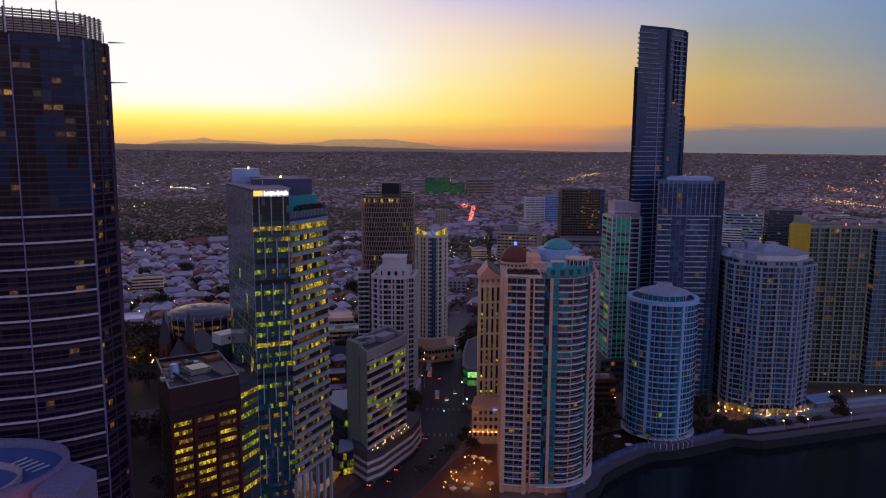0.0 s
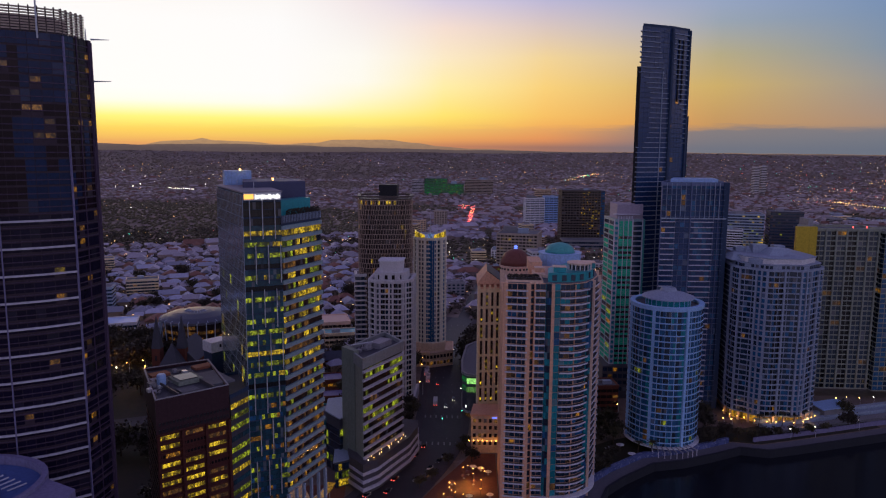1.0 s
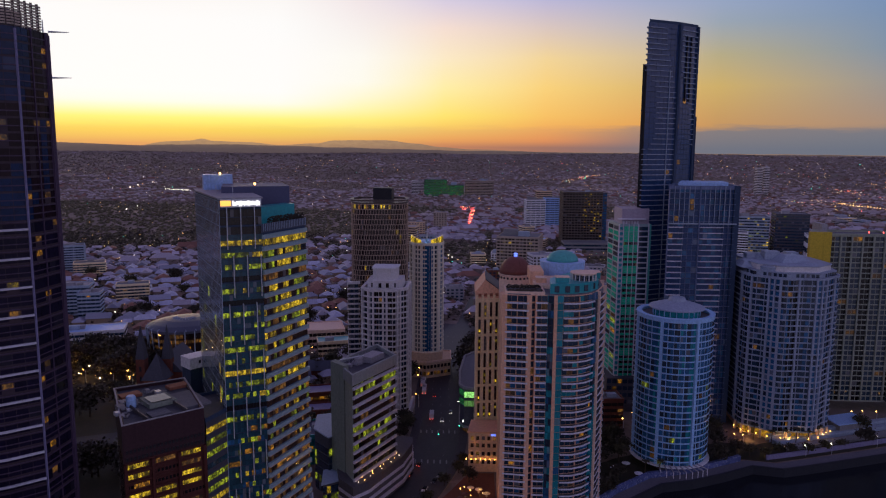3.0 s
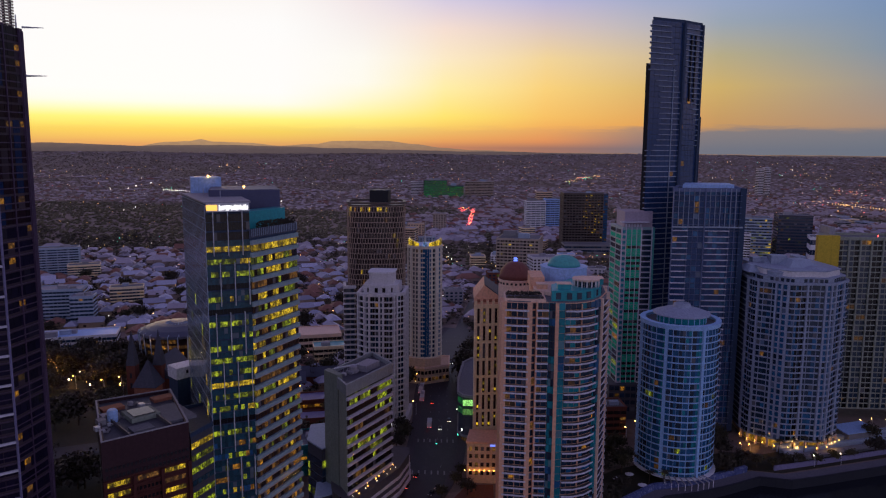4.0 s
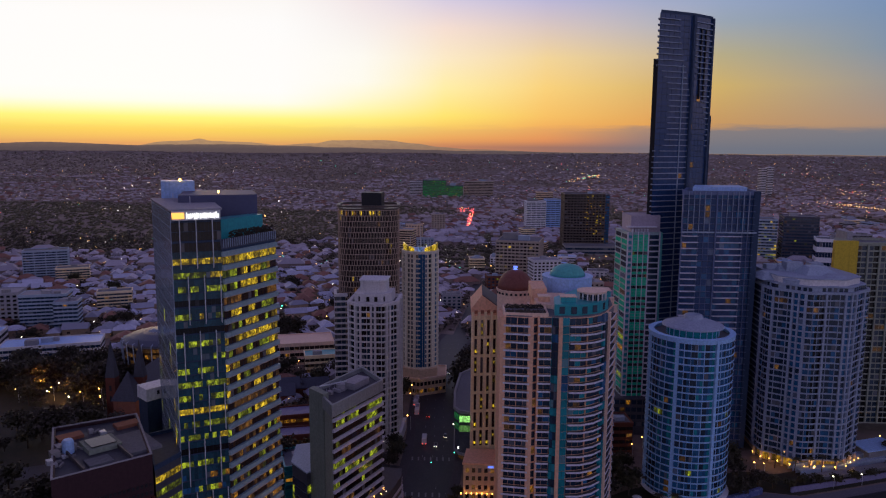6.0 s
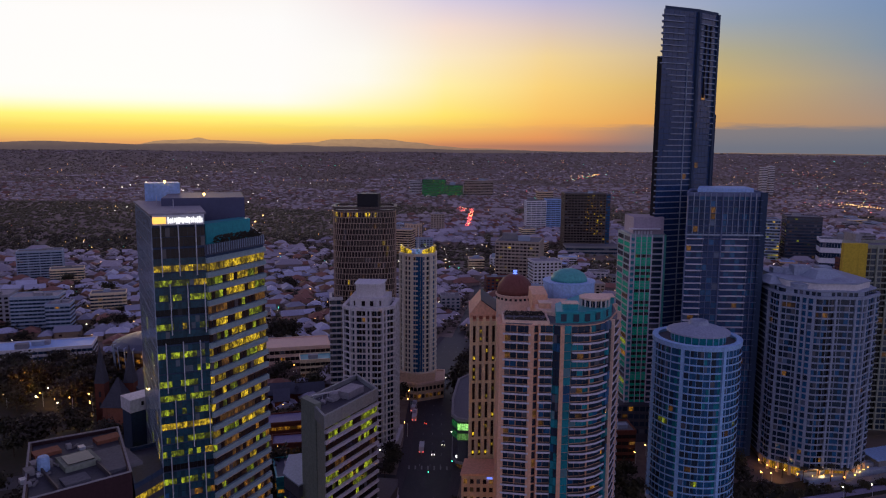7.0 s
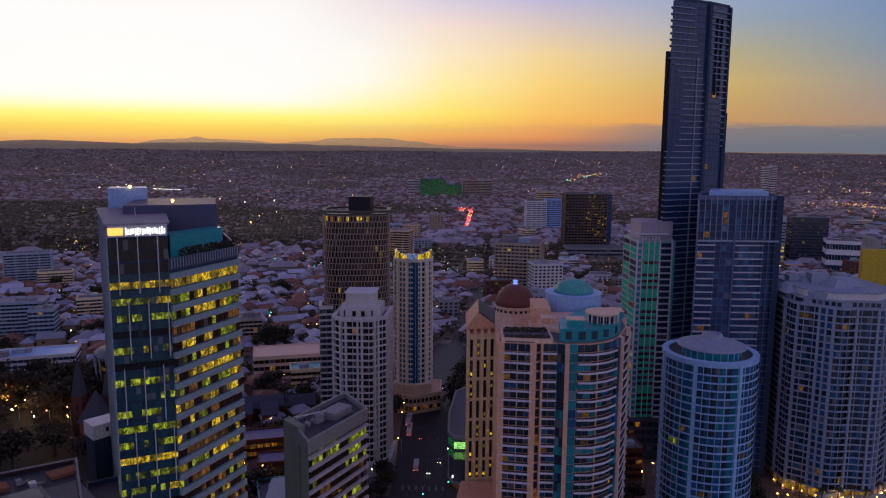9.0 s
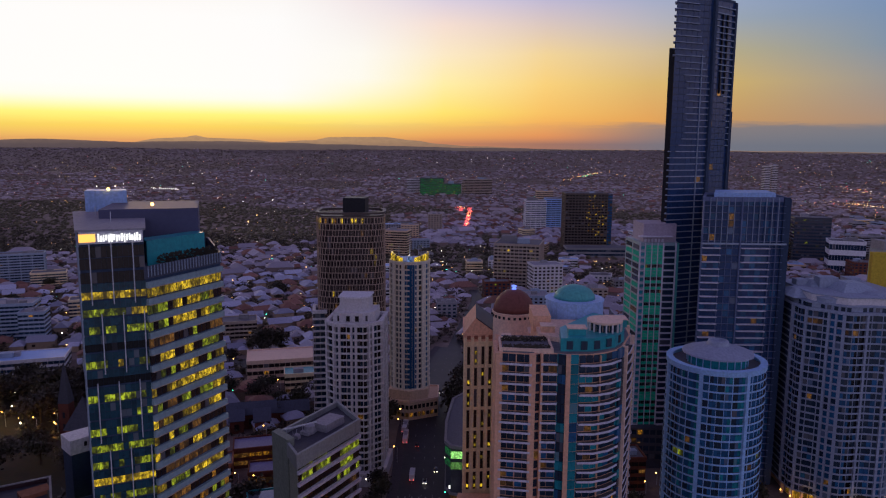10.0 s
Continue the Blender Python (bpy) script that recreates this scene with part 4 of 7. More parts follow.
for k2 in range(14):
    t_ = 2 * math.pi * (k2 + .3) / 14
    piece("roof_post", "lilacwhite", root, (RX + 17.1 * math.cos(t_), RY + 17.1 * math.sin(t_), 72.9), (.5, .5, 1.3), t_)
part("awning", Geo().ring(oval(RX, RY - .6, 18.8, 18.8, 40), oval(RX, RY - .6, 15.4, 15.4, 40), 3.6, 4.0), "white", root)

# big bow-fronted tower beyond the garden
bow = [(169.4 + 24.0 * math.sin(t) * (1 if abs(t) < 1.3 else .97), 403 - 20 * math.cos(t) + 1.0 * math.cos(8 * t)) for t in [-1.5 + 3.0 * i / 60 for i in range(61)]] + [(190, 432), (147, 432)]
root = apartment_tower("bow_fronted_tower", "broad bow-fronted grey apartment tower with wavy pale balconies and amber podium", bow, 5, 85, 2.95, (1.0, .6), "bowwhite", "navy",
                       lit_p=.03, lits=("litdim", "litdim", "litamber"), col_mat="bowwhite", seed=22, span=(0, 60), cap=1.2,
                       pattern=((1.1, .1), (2.2, ("glass", "glassblue")), (.22, .02), (2.2, ("glass", "glassblue", "glassdark")), (.22, .02), (2.2, ("glass", "glassblue", "glassdark")), (.9, .1), (1.5, ("glass",)), (.3, .04), (3.4, ("glassblue", "glass", "glass")), (.3, .04), (1.5, ("glass",)),
                                (.9, .1), (1.7, ("glass", "glassblue")), (.7, .1), (1.7, ("glass", "glassblue"))))
for f, zz, mt_ in ((-1.2, 85, "bowwhite"), (-3.6, 88.2, "offwhite")):
    part("roof_storey", Geo().prism(offset(bow, f), zz, zz + 3), mt_, root)
    part("roof_cap", Geo().prism(offset(bow, f + .5), zz + 3, zz + 3.35), "bowwhite", root)
up = offset(bow, -1.1)
for i in range(2, 58, 2):
    if i % 14 < 9:
        a_ = math.atan2(up[i + 1][1] - up[i - 1][1], up[i + 1][0] - up[i - 1][0])
        piece("attic_window", "glass", root, (up[i][0], up[i][1], 86.9), (1.5, .3, 1.7), a_)
for x, y, w_, d_, z_, hip in ((150, 407, 13, 15, 88.6, 3), (171, 405, 17, 17, 91.6, 3.2), (184, 410, 9, 15, 88.6, 2.6), (160, 415, 10, 12, 91.6, 2.4)):
    part("hip_roof", Geo().prism(rect(x, y, w_, d_, .1), z_, z_ + hip, rect(x, y + 1, w_ * .45, d_ * .4, .1)), "greyblue", root, "low grey-blue hipped roof")
for x, y, w_, d_, z_ in ((163, 411, 8, 6, 5), (176, 416, 6, 6, 4), (154, 416, 5, 5, 3)):
    part("plant_room", Geo().box(x - w_ / 2, y - d_ / 2, 91, x + w_ / 2, y + d_ / 2, 91 + z_), "bowwhite", root)
part("roof_turret", Geo().turned(157, 395, [(5.2, 85), (5.2, 89.8), (5.5, 89.9), (5.5, 90.3), (2.5, 91.4)], 20), "bowwhite", root)
part("roof_turret", Geo().turned(176, 395, [(5, 88), (5, 91.6), (3, 92.6)], 16), "bowwhite", root)
part("podium", Geo().prism(offset(bow, -1.5), 0, 5), "beige", root, "amber-lit ground storey")
for i in range(4, 58, 4):
    x, y = offset(bow, 2.6)[i]
    part("podium_lamp", Geo().turned(x, y, [(.05, 2.2), (.22, 2.5), (.22, 2.8), (.05, 3.0)], 8), "lamppark", root)
lobby_ = offset(bow, -1.35)
for i in range(3, 58, 2):
    a_ = math.atan2(lobby_[i + 1][1] - lobby_[i - 1][1], lobby_[i + 1][0] - lobby_[i - 1][0])
    piece("lobby_window", "litlobby", root, (lobby_[i][0], lobby_[i][1], 2.3), (2.1, .3, 3.4), a_)
for i in range(2, 60, 5):
    x, y = offset(bow, .6)[i]
    piece("podium_column", "beige", root, (x, y, 2.5), (1.1, 1.1, 5), 0)

# slab towers at the bend with the yellow end wall
ys = thing("slab_tower", 222, 440, 0, "long apartment slab with a bright yellow end wall", "apartment tower")
apt = rect(222, 441, 37, 20)
root = apartment_tower("slab_tower", "tall beige apartment slab beside a bright yellow end wall", apt, 6, 102, 3.0, (.9, .55), "slabgreen", "slabgreen", 3.1,
                       ("glass", "glassdark", "glass"), .03, columns=[(203.5 + 6.1 * i, 430.6, 0) for i in range(7)], col_mat="slabgreen", col_w=.9, col_out=.7, seed=23)
bpy.data.objects.remove(ys)
part("end_wall", Geo().box(191.6, 428, 84, 203.3, 430.8, 104.5), "yellowwall", root, "bright yellow rendered end wall")
part("end_core", Geo().prism([(192.2, 430.9), (203.2, 430.9), (203.2, 447), (200, 447)], 0, 104), "slabgreen", root)
part("lift_head", Geo().box(203, 440, 102, 206, 452, 108), "rooflight", root)
for x in (226, 234):
    part("roof_lamp", Geo().turned(x, 433, [(.1, 103.5), (.28, 104.0), (.28, 104.4), (.1, 104.6)], 8), "lampred", root)
apt = rect(266, 440, 48, 22, .05)
root = apartment_tower("slab_tower", "tall olive-grey apartment slab with pale balcony fronts", apt, 6, 101, 3.0, (1.1, .4), "slabgreen", "slabgreen", 3.2,
                       ("glass", "glassdark", "glassblue"), .03, columns=[(245 + 8 * i, 429.2 + .4 * i, .05) for i in range(7)], col_mat="slabgreen", col_w=1.2, col_out=.7, seed=24)

# green-glass tower: emerald panel bays, white balconies, teal return
gp = [(84.6, 425.5), (102.4, 427), (104, 447), (82.4, 447)]
root = thing("green_tower", 93, 436, 0, "slim apartment tower with emerald green glass panels and white balconies", "apartment tower")
part("core", Geo().prism(gp, 20, 108), "spandrelblue", root)
gzs, gh = floors_of(20, 107, 3.0)
gp0, gp1 = Vector(gp[0]), Vector(gp[1])
aG = math.atan2(gp1.y - gp0.y, gp1.x - gp0.x)
rg = random.Random(25)
panes = []
for n, z in enumerate(gzs):
    blank = n > len(gzs) - 4 or rg.random() < .16
    for f, w in ((.065, 2.0), (.225, 2.5), (.385, 2.5), (.53, 2.3)):
        c = gp0.lerp(gp1, f)
        if f > .1:
            panes.append((c.x + .02, c.y - .1, z + .62, w, 1.25, aG, "glassgreen"))
            for k in (-1, 0, 1):
                panes.append((c.x + k * .8, c.y - .1 + k * .07, z + 2.1, .7, 1.45, aG, "glassgreen" if blank else (rg.choice(("litgreen", "litdim")) if rg.random() < .025 else "glassdark")))
        else:
            panes.append((c.x, c.y - .1, z + 1.7, w, 1.5, aG, "glassteal"))
    c = gp0.lerp(gp1, .77)
    panes.append((c.x, c.y - .1, z + 1.5, 5.2, 2.1, aG, rg.choice(("litdim", "litamber")) if rg.random() < .04 else "glass"))
    piece("balcony", "slabwhite", root, (c.x + .1, c.y - .9, z + .25), (5.4, 1.9, .30), aG)
    piece("slab_edge", "slabwhite", root, (gp0.x + 1.2, gp0.y - .2, z + .1), (2.0, .5, .22), aG)
    side = Vector(gp[3]).lerp(gp0, .5)
    aW = math.atan2(gp0.y - gp[3][1], gp0.x - gp[3][0])
    piece("side_balcony", "spandrelblue", root, (side.x - .2, side.y, z + .2), (19, .7, .22), aW)
    for k in (-1, 1):
        c2 = Vector(gp[3]).lerp(gp0, .5 + .24 * k)
        panes.append((c2.x - .05, c2.y, z + 1.6, 8.5, 2.1, aW, rg.choice(("litgreen", "litamber")) if rg.random() < .09 else ("glassgreen" if rg.random() < .6 else "glass")))
windows(root, panes, 90)
for f, w, mt_ in ((.0, .5, "slabwhite"), (.13, .35, "slabwhite"), (.305, .3, "slabwhite"), (.46, .3, "slabwhite"), (.61, .6, "slabwhite"), (.935, .5, "slabwhite"), (.985, 1.0, "copper")):
    c = gp0.lerp(gp1, f)
    piece("pier", mt_, root, (c.x, c.y - .25, 64), (w, .7, 88), aG)
part("crown", Geo().prism([(86.2, 427.4), (101.6, 428.6), (102.6, 446), (85.4, 446)], 108, 116.6), "lilacgrey", root, "pale lilac plant crown")
part("crown_lip", Geo().prism([(84.0, 424.6), (99.5, 425.8), (99.5, 428.8), (84.0, 428)], 110.6, 111.1), "slabwhite", root, "thin white roof lip")
for k in range(6):
    c = gp0.lerp(gp1, .14 + k * .09)
    piece("roof_unit", "slabwhite", root, (c.x, c.y + 1.0, 108.9), (.8, .8, 1.6), aG)
gpod = part("podium", Geo().box(80, 421, 0, 106, 450, 20), "slate", root)
for zz in (6, 10, 14, 18):
    for x in range(81, 105, 3):
        piece("podium_window", "glass" if (x + zz) % 7 else "litamber", gpod, (x + .5, 420.95, zz), (2.4, .2, 2.2), 0)

# the tallest tower
TP = [(97, 430), (116.7, 440), (130.2, 451), (134, 476), (112, 476)]
tt = thing("skyscraper", 112, 455, 0, "very tall slender dark glass skyscraper with white slab edges", "skyscraper")
part("core", Geo().prism(TP, 0, 218.6), "navy", tt)
part("crown", Geo().prism(offset(TP, -.3), 218.6, 220.4), "navy", tt)
rg = random.Random(31)
panes = []
for i in (0, 1, 4):
    p, q = TP[i], TP[(i + 1) % 5]
    for (mx, my), w, a in bays(p, q, 3.0):
        ox, oy = math.sin(a) * .05, -math.cos(a) * .05
        for n in range(75):
            z = 3 + n * 2.88
            m = rg.choice(("litdim", "litamber")) if rg.random() < .012 else ("glassdark" if i == 4 else "glassnavy")
            panes.append((mx + ox, my + oy, z + 1.4, w * .97, 2.55, a, m))
windows(tt, panes, 85)


def ease(v, a, b):
    return min(1, max(0, (v - a) / (b - a)))


for n in range(75):                                       # slab edges, cut back by slanting blank glass
    z = 3 + n * 2.88
    left = .02 + .32 * ease(z, 193, 181) * ease(z, 145, 158)
    right = .58 + .37 * ease(z, 208, 180)
    for i, f0, f1, mt_ in ((0, left, right, "bowwhite"), (1, .05 + .75 * ease(z, 200, 163), .95, "greyblue")):
        if f1 - f0 < .12 or (i == 1 and z < 152):
            continue
        p, q = Vector(TP[i]), Vector(TP[i + 1])
        a = math.atan2(q.y - p.y, q.x - p.x)
        c = p.lerp(q, (f0 + f1) / 2)
        piece("slab_edge", mt_, tt, (c.x + math.sin(a) * .4, c.y - math.cos(a) * .4, z), ((q - p).length * (f1 - f0), 1.1, .42), a)
    if z > 192 or z < 150:
        piece("slab_tick", "bowwhite", tt, (97.6, 432.6, z), (1.6, 5.5, .42), -.3)
for f_, z1_ in ((.72, 194), (.40, 0)):
    if z1_:
        c = Vector(TP[0]).lerp(Vector(TP[1]), f_)
        piece("mullion", "greyblue", tt, (c.x + .25, c.y - .45, z1_ / 2), (.3, .6, z1_), math.atan2(10, 19.7))
for f_ in (.38, .6):
    c = Vector(TP[1]).lerp(Vector(TP[2]), f_)
    piece("mullion", "black", tt, (c.x + .3, c.y - .4, 195), (.7, .9, 36), math.atan2(11, 13.5))
piece("edge_fin", "black", tt, (98.3, 439, 98), (2.6, 5, 198), -.3)
piece("edge_fin", "navy", tt, (116.9, 439.4, 109.5), (1.6, 1.6, 219), .6)
piece("edge_fin", "navy", tt, (129.8, 450.2, 109.6), (1.4, 1.4, 219.2), .7)
piece("edge_fin", "navy", tt, (132.2, 458, 84), (2, 6, 170), -.1)

# mid-height dark tower in front of it
mt = thing("apartment_tower", 124, 420, 0, "dark blue apartment tower with white balcony slabs", "apartment tower")
MT = [(106.2, 406), (122, 404.5), (141.5, 406), (146, 434), (116, 434)]
part("core", Geo().prism(MT, 0, 130), "navy", mt)
part("roof_storey", Geo().prism(offset(MT, -4), 130, 132.6), "paleblue", mt)
part("parapet", Geo().ring(offset(MT, .5), offset(MT, -.4), 129, 131), "frame", mt)
rg = random.Random(32)
panes = []
for i in (0, 1, 4):
    p, q = MT[i], MT[(i + 1) % 5]
    for (mx, my), w, a in bays(p, q, 2.6):
        ox, oy = math.sin(a) * .05, -math.cos(a) * .05
        for n in range(41):
            z = 5 + n * 3.05
            m = rg.choice(("litamber", "litdim", "litdim")) if rg.random() < .016 else rg.choice(("glassnavy", "glassnavy", "glassnavy", "glassblue"))
            panes.append((mx + ox, my + oy, z + 1.6, w * .97, 2.6, a, m))
windows(mt, panes, 85)
for n in range(41):
    z = 5 + n * 3.05
    top = n > 34
    for x0, x1 in ((106.2, 113.8), (114.2, 121.4), (122.6, 134.8), (135.2, 140.6)):
        deep = x0 in (106.2, 122.6) and not top
        piece("balcony" if deep else "slab_edge", "slabwhite" if deep else "frame", mt, ((x0 + x1) / 2, 405.0 - (1.0 if deep else .35), z + .3), (x1 - x0, 2.0 if deep else .7, .36 if deep else .2), 0)
for x, y in ((106.2, 405.4), (122, 403.9), (141.4, 405.3)):
    piece("pier", "frame" if x < 140 else "navy", mt, (x, y, 66), (.5 if x < 140 else 3, 1.2, 130), 0)
for x in (108.7, 111.3, 113.9, 116.5, 119.1, 124.6, 127.2, 129.8, 132.4, 135, 137.6):
    piece("upper_mullion", "greyblue", mt, (x, 404.5, 120.6), (.22, .8, 20), 0)
    if 113 < x < 120 or x > 134:
        piece("mullion", "frame", mt, (x, 404.8, 58), (.18, .6, 105), 0)
piece("upper_frame", "greyblue", mt, (123.8, 404.3, 110.9), (35.6, 1.2, .7), 0)

# hatched brown oval tower
bp = oval(-53.8, 449, 16.6, 13.5, 40, 4.0, .12)
root = thing("oval_tower", -52.5, 449, 0, "oval dark brown apartment tower wrapped in a fine pale lattice", "apartment tower")
part("core", Geo().prism(bp, 0, 118), "brownmetal", root)
rg = random.Random(33)
panes = []
for i, p in enumerate(bp):
    q = bp[(i + 1) % len(bp)]
    if not seen_edge(p, q):
        continue
    for (mx, my), w, a in bays(p, q, 1.5):
        ox, oy = math.sin(a) * .05, -math.cos(a) * .05
        for n in range(37):
            z = 6 + n * 3.0
            m = rg.choice(("litamber", "lityellow")) if rg.random() < (.02 if n < 36 else .5) else "glassbrown"
            panes.append((mx + ox, my + oy, z + 1.5, w * .7, 2.3, a, m))
windows(root, panes, 80)
me = Geo().ring(offset(bp, .40), offset(bp, -.1), -.11, .11).mesh("lattice_band", "lattice")
for n in range(38):
    ob = new("lattice_band", me)
    ob.parent, ob.matrix_parent_inverse, ob.location = root, Matrix.Translation(-root.location), (0, 0, 6 + n * 3.0)
g = Geo()
for i, p in enumerate(bp):
    q = bp[(i + 1) % len(bp)]
    if not seen_edge(p, q):
        continue
    for n in range(37):
        for (mx, my), w, a in bays(p, q, 1.5):
            s = (n % 3 - 1) * .35
            g.obox((mx + math.cos(a) * s + math.sin(a) * .3, my + math.sin(a) * s - math.cos(a) * .3, 7.5 + n * 3), (.22, .42, 2.9), a)
part("lattice_fin", g, "lattice", root, "staggered tan lattice fins", "stuff")
part("crown_ring", Geo().ring(offset(bp, .8), offset(bp, -1), 118.6, 119.6), "brownmetal", root)
part("plant_room", Geo().box(-57, 443, 117, -46, 455, 126), "black", root)

# white stepped tower
wp = [(-57, 402), (-52, 397.5), (-40, 397.5), (-34, 403), (-33.5, 420), (-56.5, 420)]
root = apartment_tower("white_tower", "white apartment tower with stepped top and curved balconies", wp, 6, 73, 3.0, (1.3, .75), "offwhite", "tan", 3.2,
                       lit_p=.02, seed=26, span=(0, 4), col_mat="offwhite", pattern=((.9, .2), (2.2, ("glass", "glassbrown")), (.25, .05), (1.6, ("glassbrown", "glass")), (.8, .3), (1.0, ("glass",))))
part("upper_storey", Geo().prism(offset(wp, -2.2), 73, 78.5), "offwhite", root)
part("crown", Geo().prism(offset(wp, -5.0), 78.5, 84.5), "offwhite", root)
for k2, (x_, y_) in enumerate(((-51.5, 400.5), (-47.5, 400.2), (-43.5, 400.2), (-39.8, 401))):
    piece("crown_window", "glassbrown", root, (x_, y_ - .55 + (0 if k2 in (1, 2) else .4), 76), (1.6, .5, 2.4), (.0, 0, 0, .1)[k2])
part("crown_cap", Geo().prism(offset(wp, -4.4), 84.5, 85.2), "white", root)
part("podium", Geo().prism(offset(wp, 3), 0, 6), "offwhite", root)

# side wing with white balconies behind the white tower
wing = rect(-68.6, 440, 5, 12, .2)
apartment_tower("apartment_block", "grey apartment wing with white balconies beside the oval tower", wing, 0, 70, 3.0, (1.1, .9), "offwhite", "concrete", 3, ("glass",), .02, seed=27)

# beige round tower with lit crown
kp = oval(-28, 490, 10.6, 10.6, 24)
root = apartment_tower("crowned_tower", "round beige apartment tower with a blue and yellow lit crown", kp, 16, 87, 3.0, (.9, .7), "palecream", "palecream", 2.6,
                       ("glassblue", "glass", "glass"), .022, columns=on_edges(kp, (13, 15, 17, 19, 21, 23), .5), col_mat="palecream", col_w=1.7, pane_w=.8, pane_pat=(.8, .45), seed=28)
for sgn in (-1, 1):
    wing_ = oval(-28 + sgn * .3, 490, 10.4, 10.4, 40)
    arc_ = [p_ for k2, p_ in enumerate(wing_) if (p_[0] + 28) * sgn > 2.6 and p_[1] < 494]
    gw = Geo()
    for (ax, ay), (bx_, by_) in zip(arc_, arc_[1:]):
        if math.dist((ax, ay), (bx_, by_)) > 3:
            continue
        h0, h1 = (90.4 + .28 * max(0, abs(v + 28) - 2.6) for v in (ax, bx_))
        ix0, iy0, ix1, iy1 = -28 + (ax + 28) * .9, 490 + (ay - 490) * .9, -28 + (bx_ + 28) * .9, 490 + (by_ - 490) * .9
        gw.add([(ax, ay, 88.4), (bx_, by_, 88.4), (bx_, by_, h1), (ax, ay, h0), (ix0, iy0, 88.4), (ix1, iy1, 88.4), (ix1, iy1, h1), (ix0, iy0, h0)], [(0, 1, 2, 3), (5, 4, 7, 6), (3, 2, 6, 7)])
    part("lit_crown", gw, "lityellow", root, "yellow floodlit upturned crown wing")
piece("crown_light", "litblue", root, (-27.4, 479.6, 88.6), (2.4, 1.0, 5.6), 0, "blue lit crown panel")
part("spire", Geo().rod((-27.4, 484, 88), (-27.4, 484, 104), .3, .08), "silver", root)
part("crown_deck", Geo().prism(oval(-28, 490, 9.2, 9.2, 24), 88.2, 88.8), "paleblue", root)
for dx in (-6, 0, 5):
    part("mast", Geo().rod((-28 + dx, 488, 91), (-28 + dx, 488, 97), .2, .08), "silver", root)
piece("blue_strip", "glassblue", root, (-26.5, 479.2, 52), (4.2, 1.2, 70), 0, "blue glass strip")
kpod = part("podium", Geo().prism([(-41, 478), (-27, 473.5), (-11.5, 482), (-12, 502), (-40, 502)], 0, 10.5), "beige", root)
part("podium_tier", Geo().prism([(-39, 480), (-27, 476), (-17, 481), (-17, 500), (-39, 500)], 10.5, 16), "beige", root)
part("podium_coping", Geo().ring(offset([(-41, 478), (-27, 473.5), (-11.5, 482), (-12, 502), (-40, 502)], .3), offset([(-41, 478), (-27, 473.5), (-11.5, 482), (-12, 502), (-40, 502)], -.4), 10.3, 11.4), "palepink", root)
for p_, q_ in (((-41, 478), (-27, 473.5)), ((-27, 473.5), (-11.5, 482))):
    for (mx, my), w, a in bays(p_, q_, 2.6):
        for zz in (3.2, 7.6):
            piece("podium_window", "litamber" if zz < 4 and rg.random() < .5 else "glassbrown", kpod, (mx + math.sin(a) * .05, my - math.cos(a) * .05, zz), (w * .7, .3, 2.2), a)

# striped low-rise
sp = [(-45.2, 296), (-31.2, 325), (-41.5, 341), (-55, 313)]
root = thing("striped_block", -43, 318, 0, "pale office block striped with dark ribbon windows", "office building")
part("core", Geo().prism(sp, 0, 57.5), "slabgreen", root)
aS = math.atan2(29, 14)
L = math.dist(sp[0], sp[1])
rg = random.Random(34)
panes = []
for kk, ((mx, my), w, a) in enumerate(bays(sp[0], sp[1], 1.8)):
    for n in range(11):
        z = 15.5 + n * 3.9
        v = noise.noise((kk * .13, n * .9, 7.7))
        m = "litgreen" if v > .0 and n > 1 and rg.random() < .7 else ("litdim" if v < -.5 else "glassdark")
        panes.append((mx + math.sin(a) * .05, my - math.cos(a) * .05, z + 1.1, w * .93, 2.6, a, m))
windows(root, panes, 80)
for n in range(12):
    z = 14.5 + n * 3.9
    for s in ((0, 1),):
        p, q = sp[s[0]], sp[s[1]]
        a = math.atan2(q[1] - p[1], q[0] - p[0])
        if n < 11:
            piece("spandrel", "band", root, ((p[0] + q[0]) / 2 + math.sin(a) * .35, (p[1] + q[1]) / 2 - math.cos(a) * .35, z), (math.dist(p, q) + .7, .9, 1.05), a)
part("top_band", Geo().ring(offset(sp, .6), offset(sp, -.3), 55.0, 59.6), "stripe", root)
part("roof", Geo().prism(offset(sp, -.4), 57.4, 57.9), "slate", root)
part("stair_tower", Geo().prism([(-57, 310.5), (-50.2, 303.8), (-48.6, 306), (-55.6, 313.5)], 0, 60.5), "stonegreen", root, "blank green-grey concrete stair tower")
part("plant_room", Geo().obox((-41, 322, 59), (6, 10, 3), aS - math.pi / 2), "rooflight", root)
part("roof_tank", Geo().turned(-46, 316, [(1.8, 57.8), (1.8, 60.6), (1.2, 61)], 14), "rooflight", root)
part("roof_beam", Geo().rod((-53, 311, 61), (-44, 318, 61), .3), "silver", root)
for k2 in range(9):
    x_, y_ = -52.5 + .9 * k2 + .5 * math.sin(k2 * 5), 310 + 1.3 * k2 + 1.2 * math.cos(k2 * 3)
    part("roof_mast", Geo().rod((x_, y_, 57.8), (x_, y_, 60.5 + 1.2 * math.sin(k2 * 2.1)), .09, .05), "silver", root)
    piece("roof_unit", "rooflight", root, (x_ + 3.2, y_ + 1, 58.5), (1.3, 1.7, 1.1), aS)
pod = [(-44.6, 290.5), (-39, 297), (-34.5, 307), (-27.5, 322), (-24.5, 336), (-25, 343.5), (-40, 345), (-56, 314), (-52, 299)]
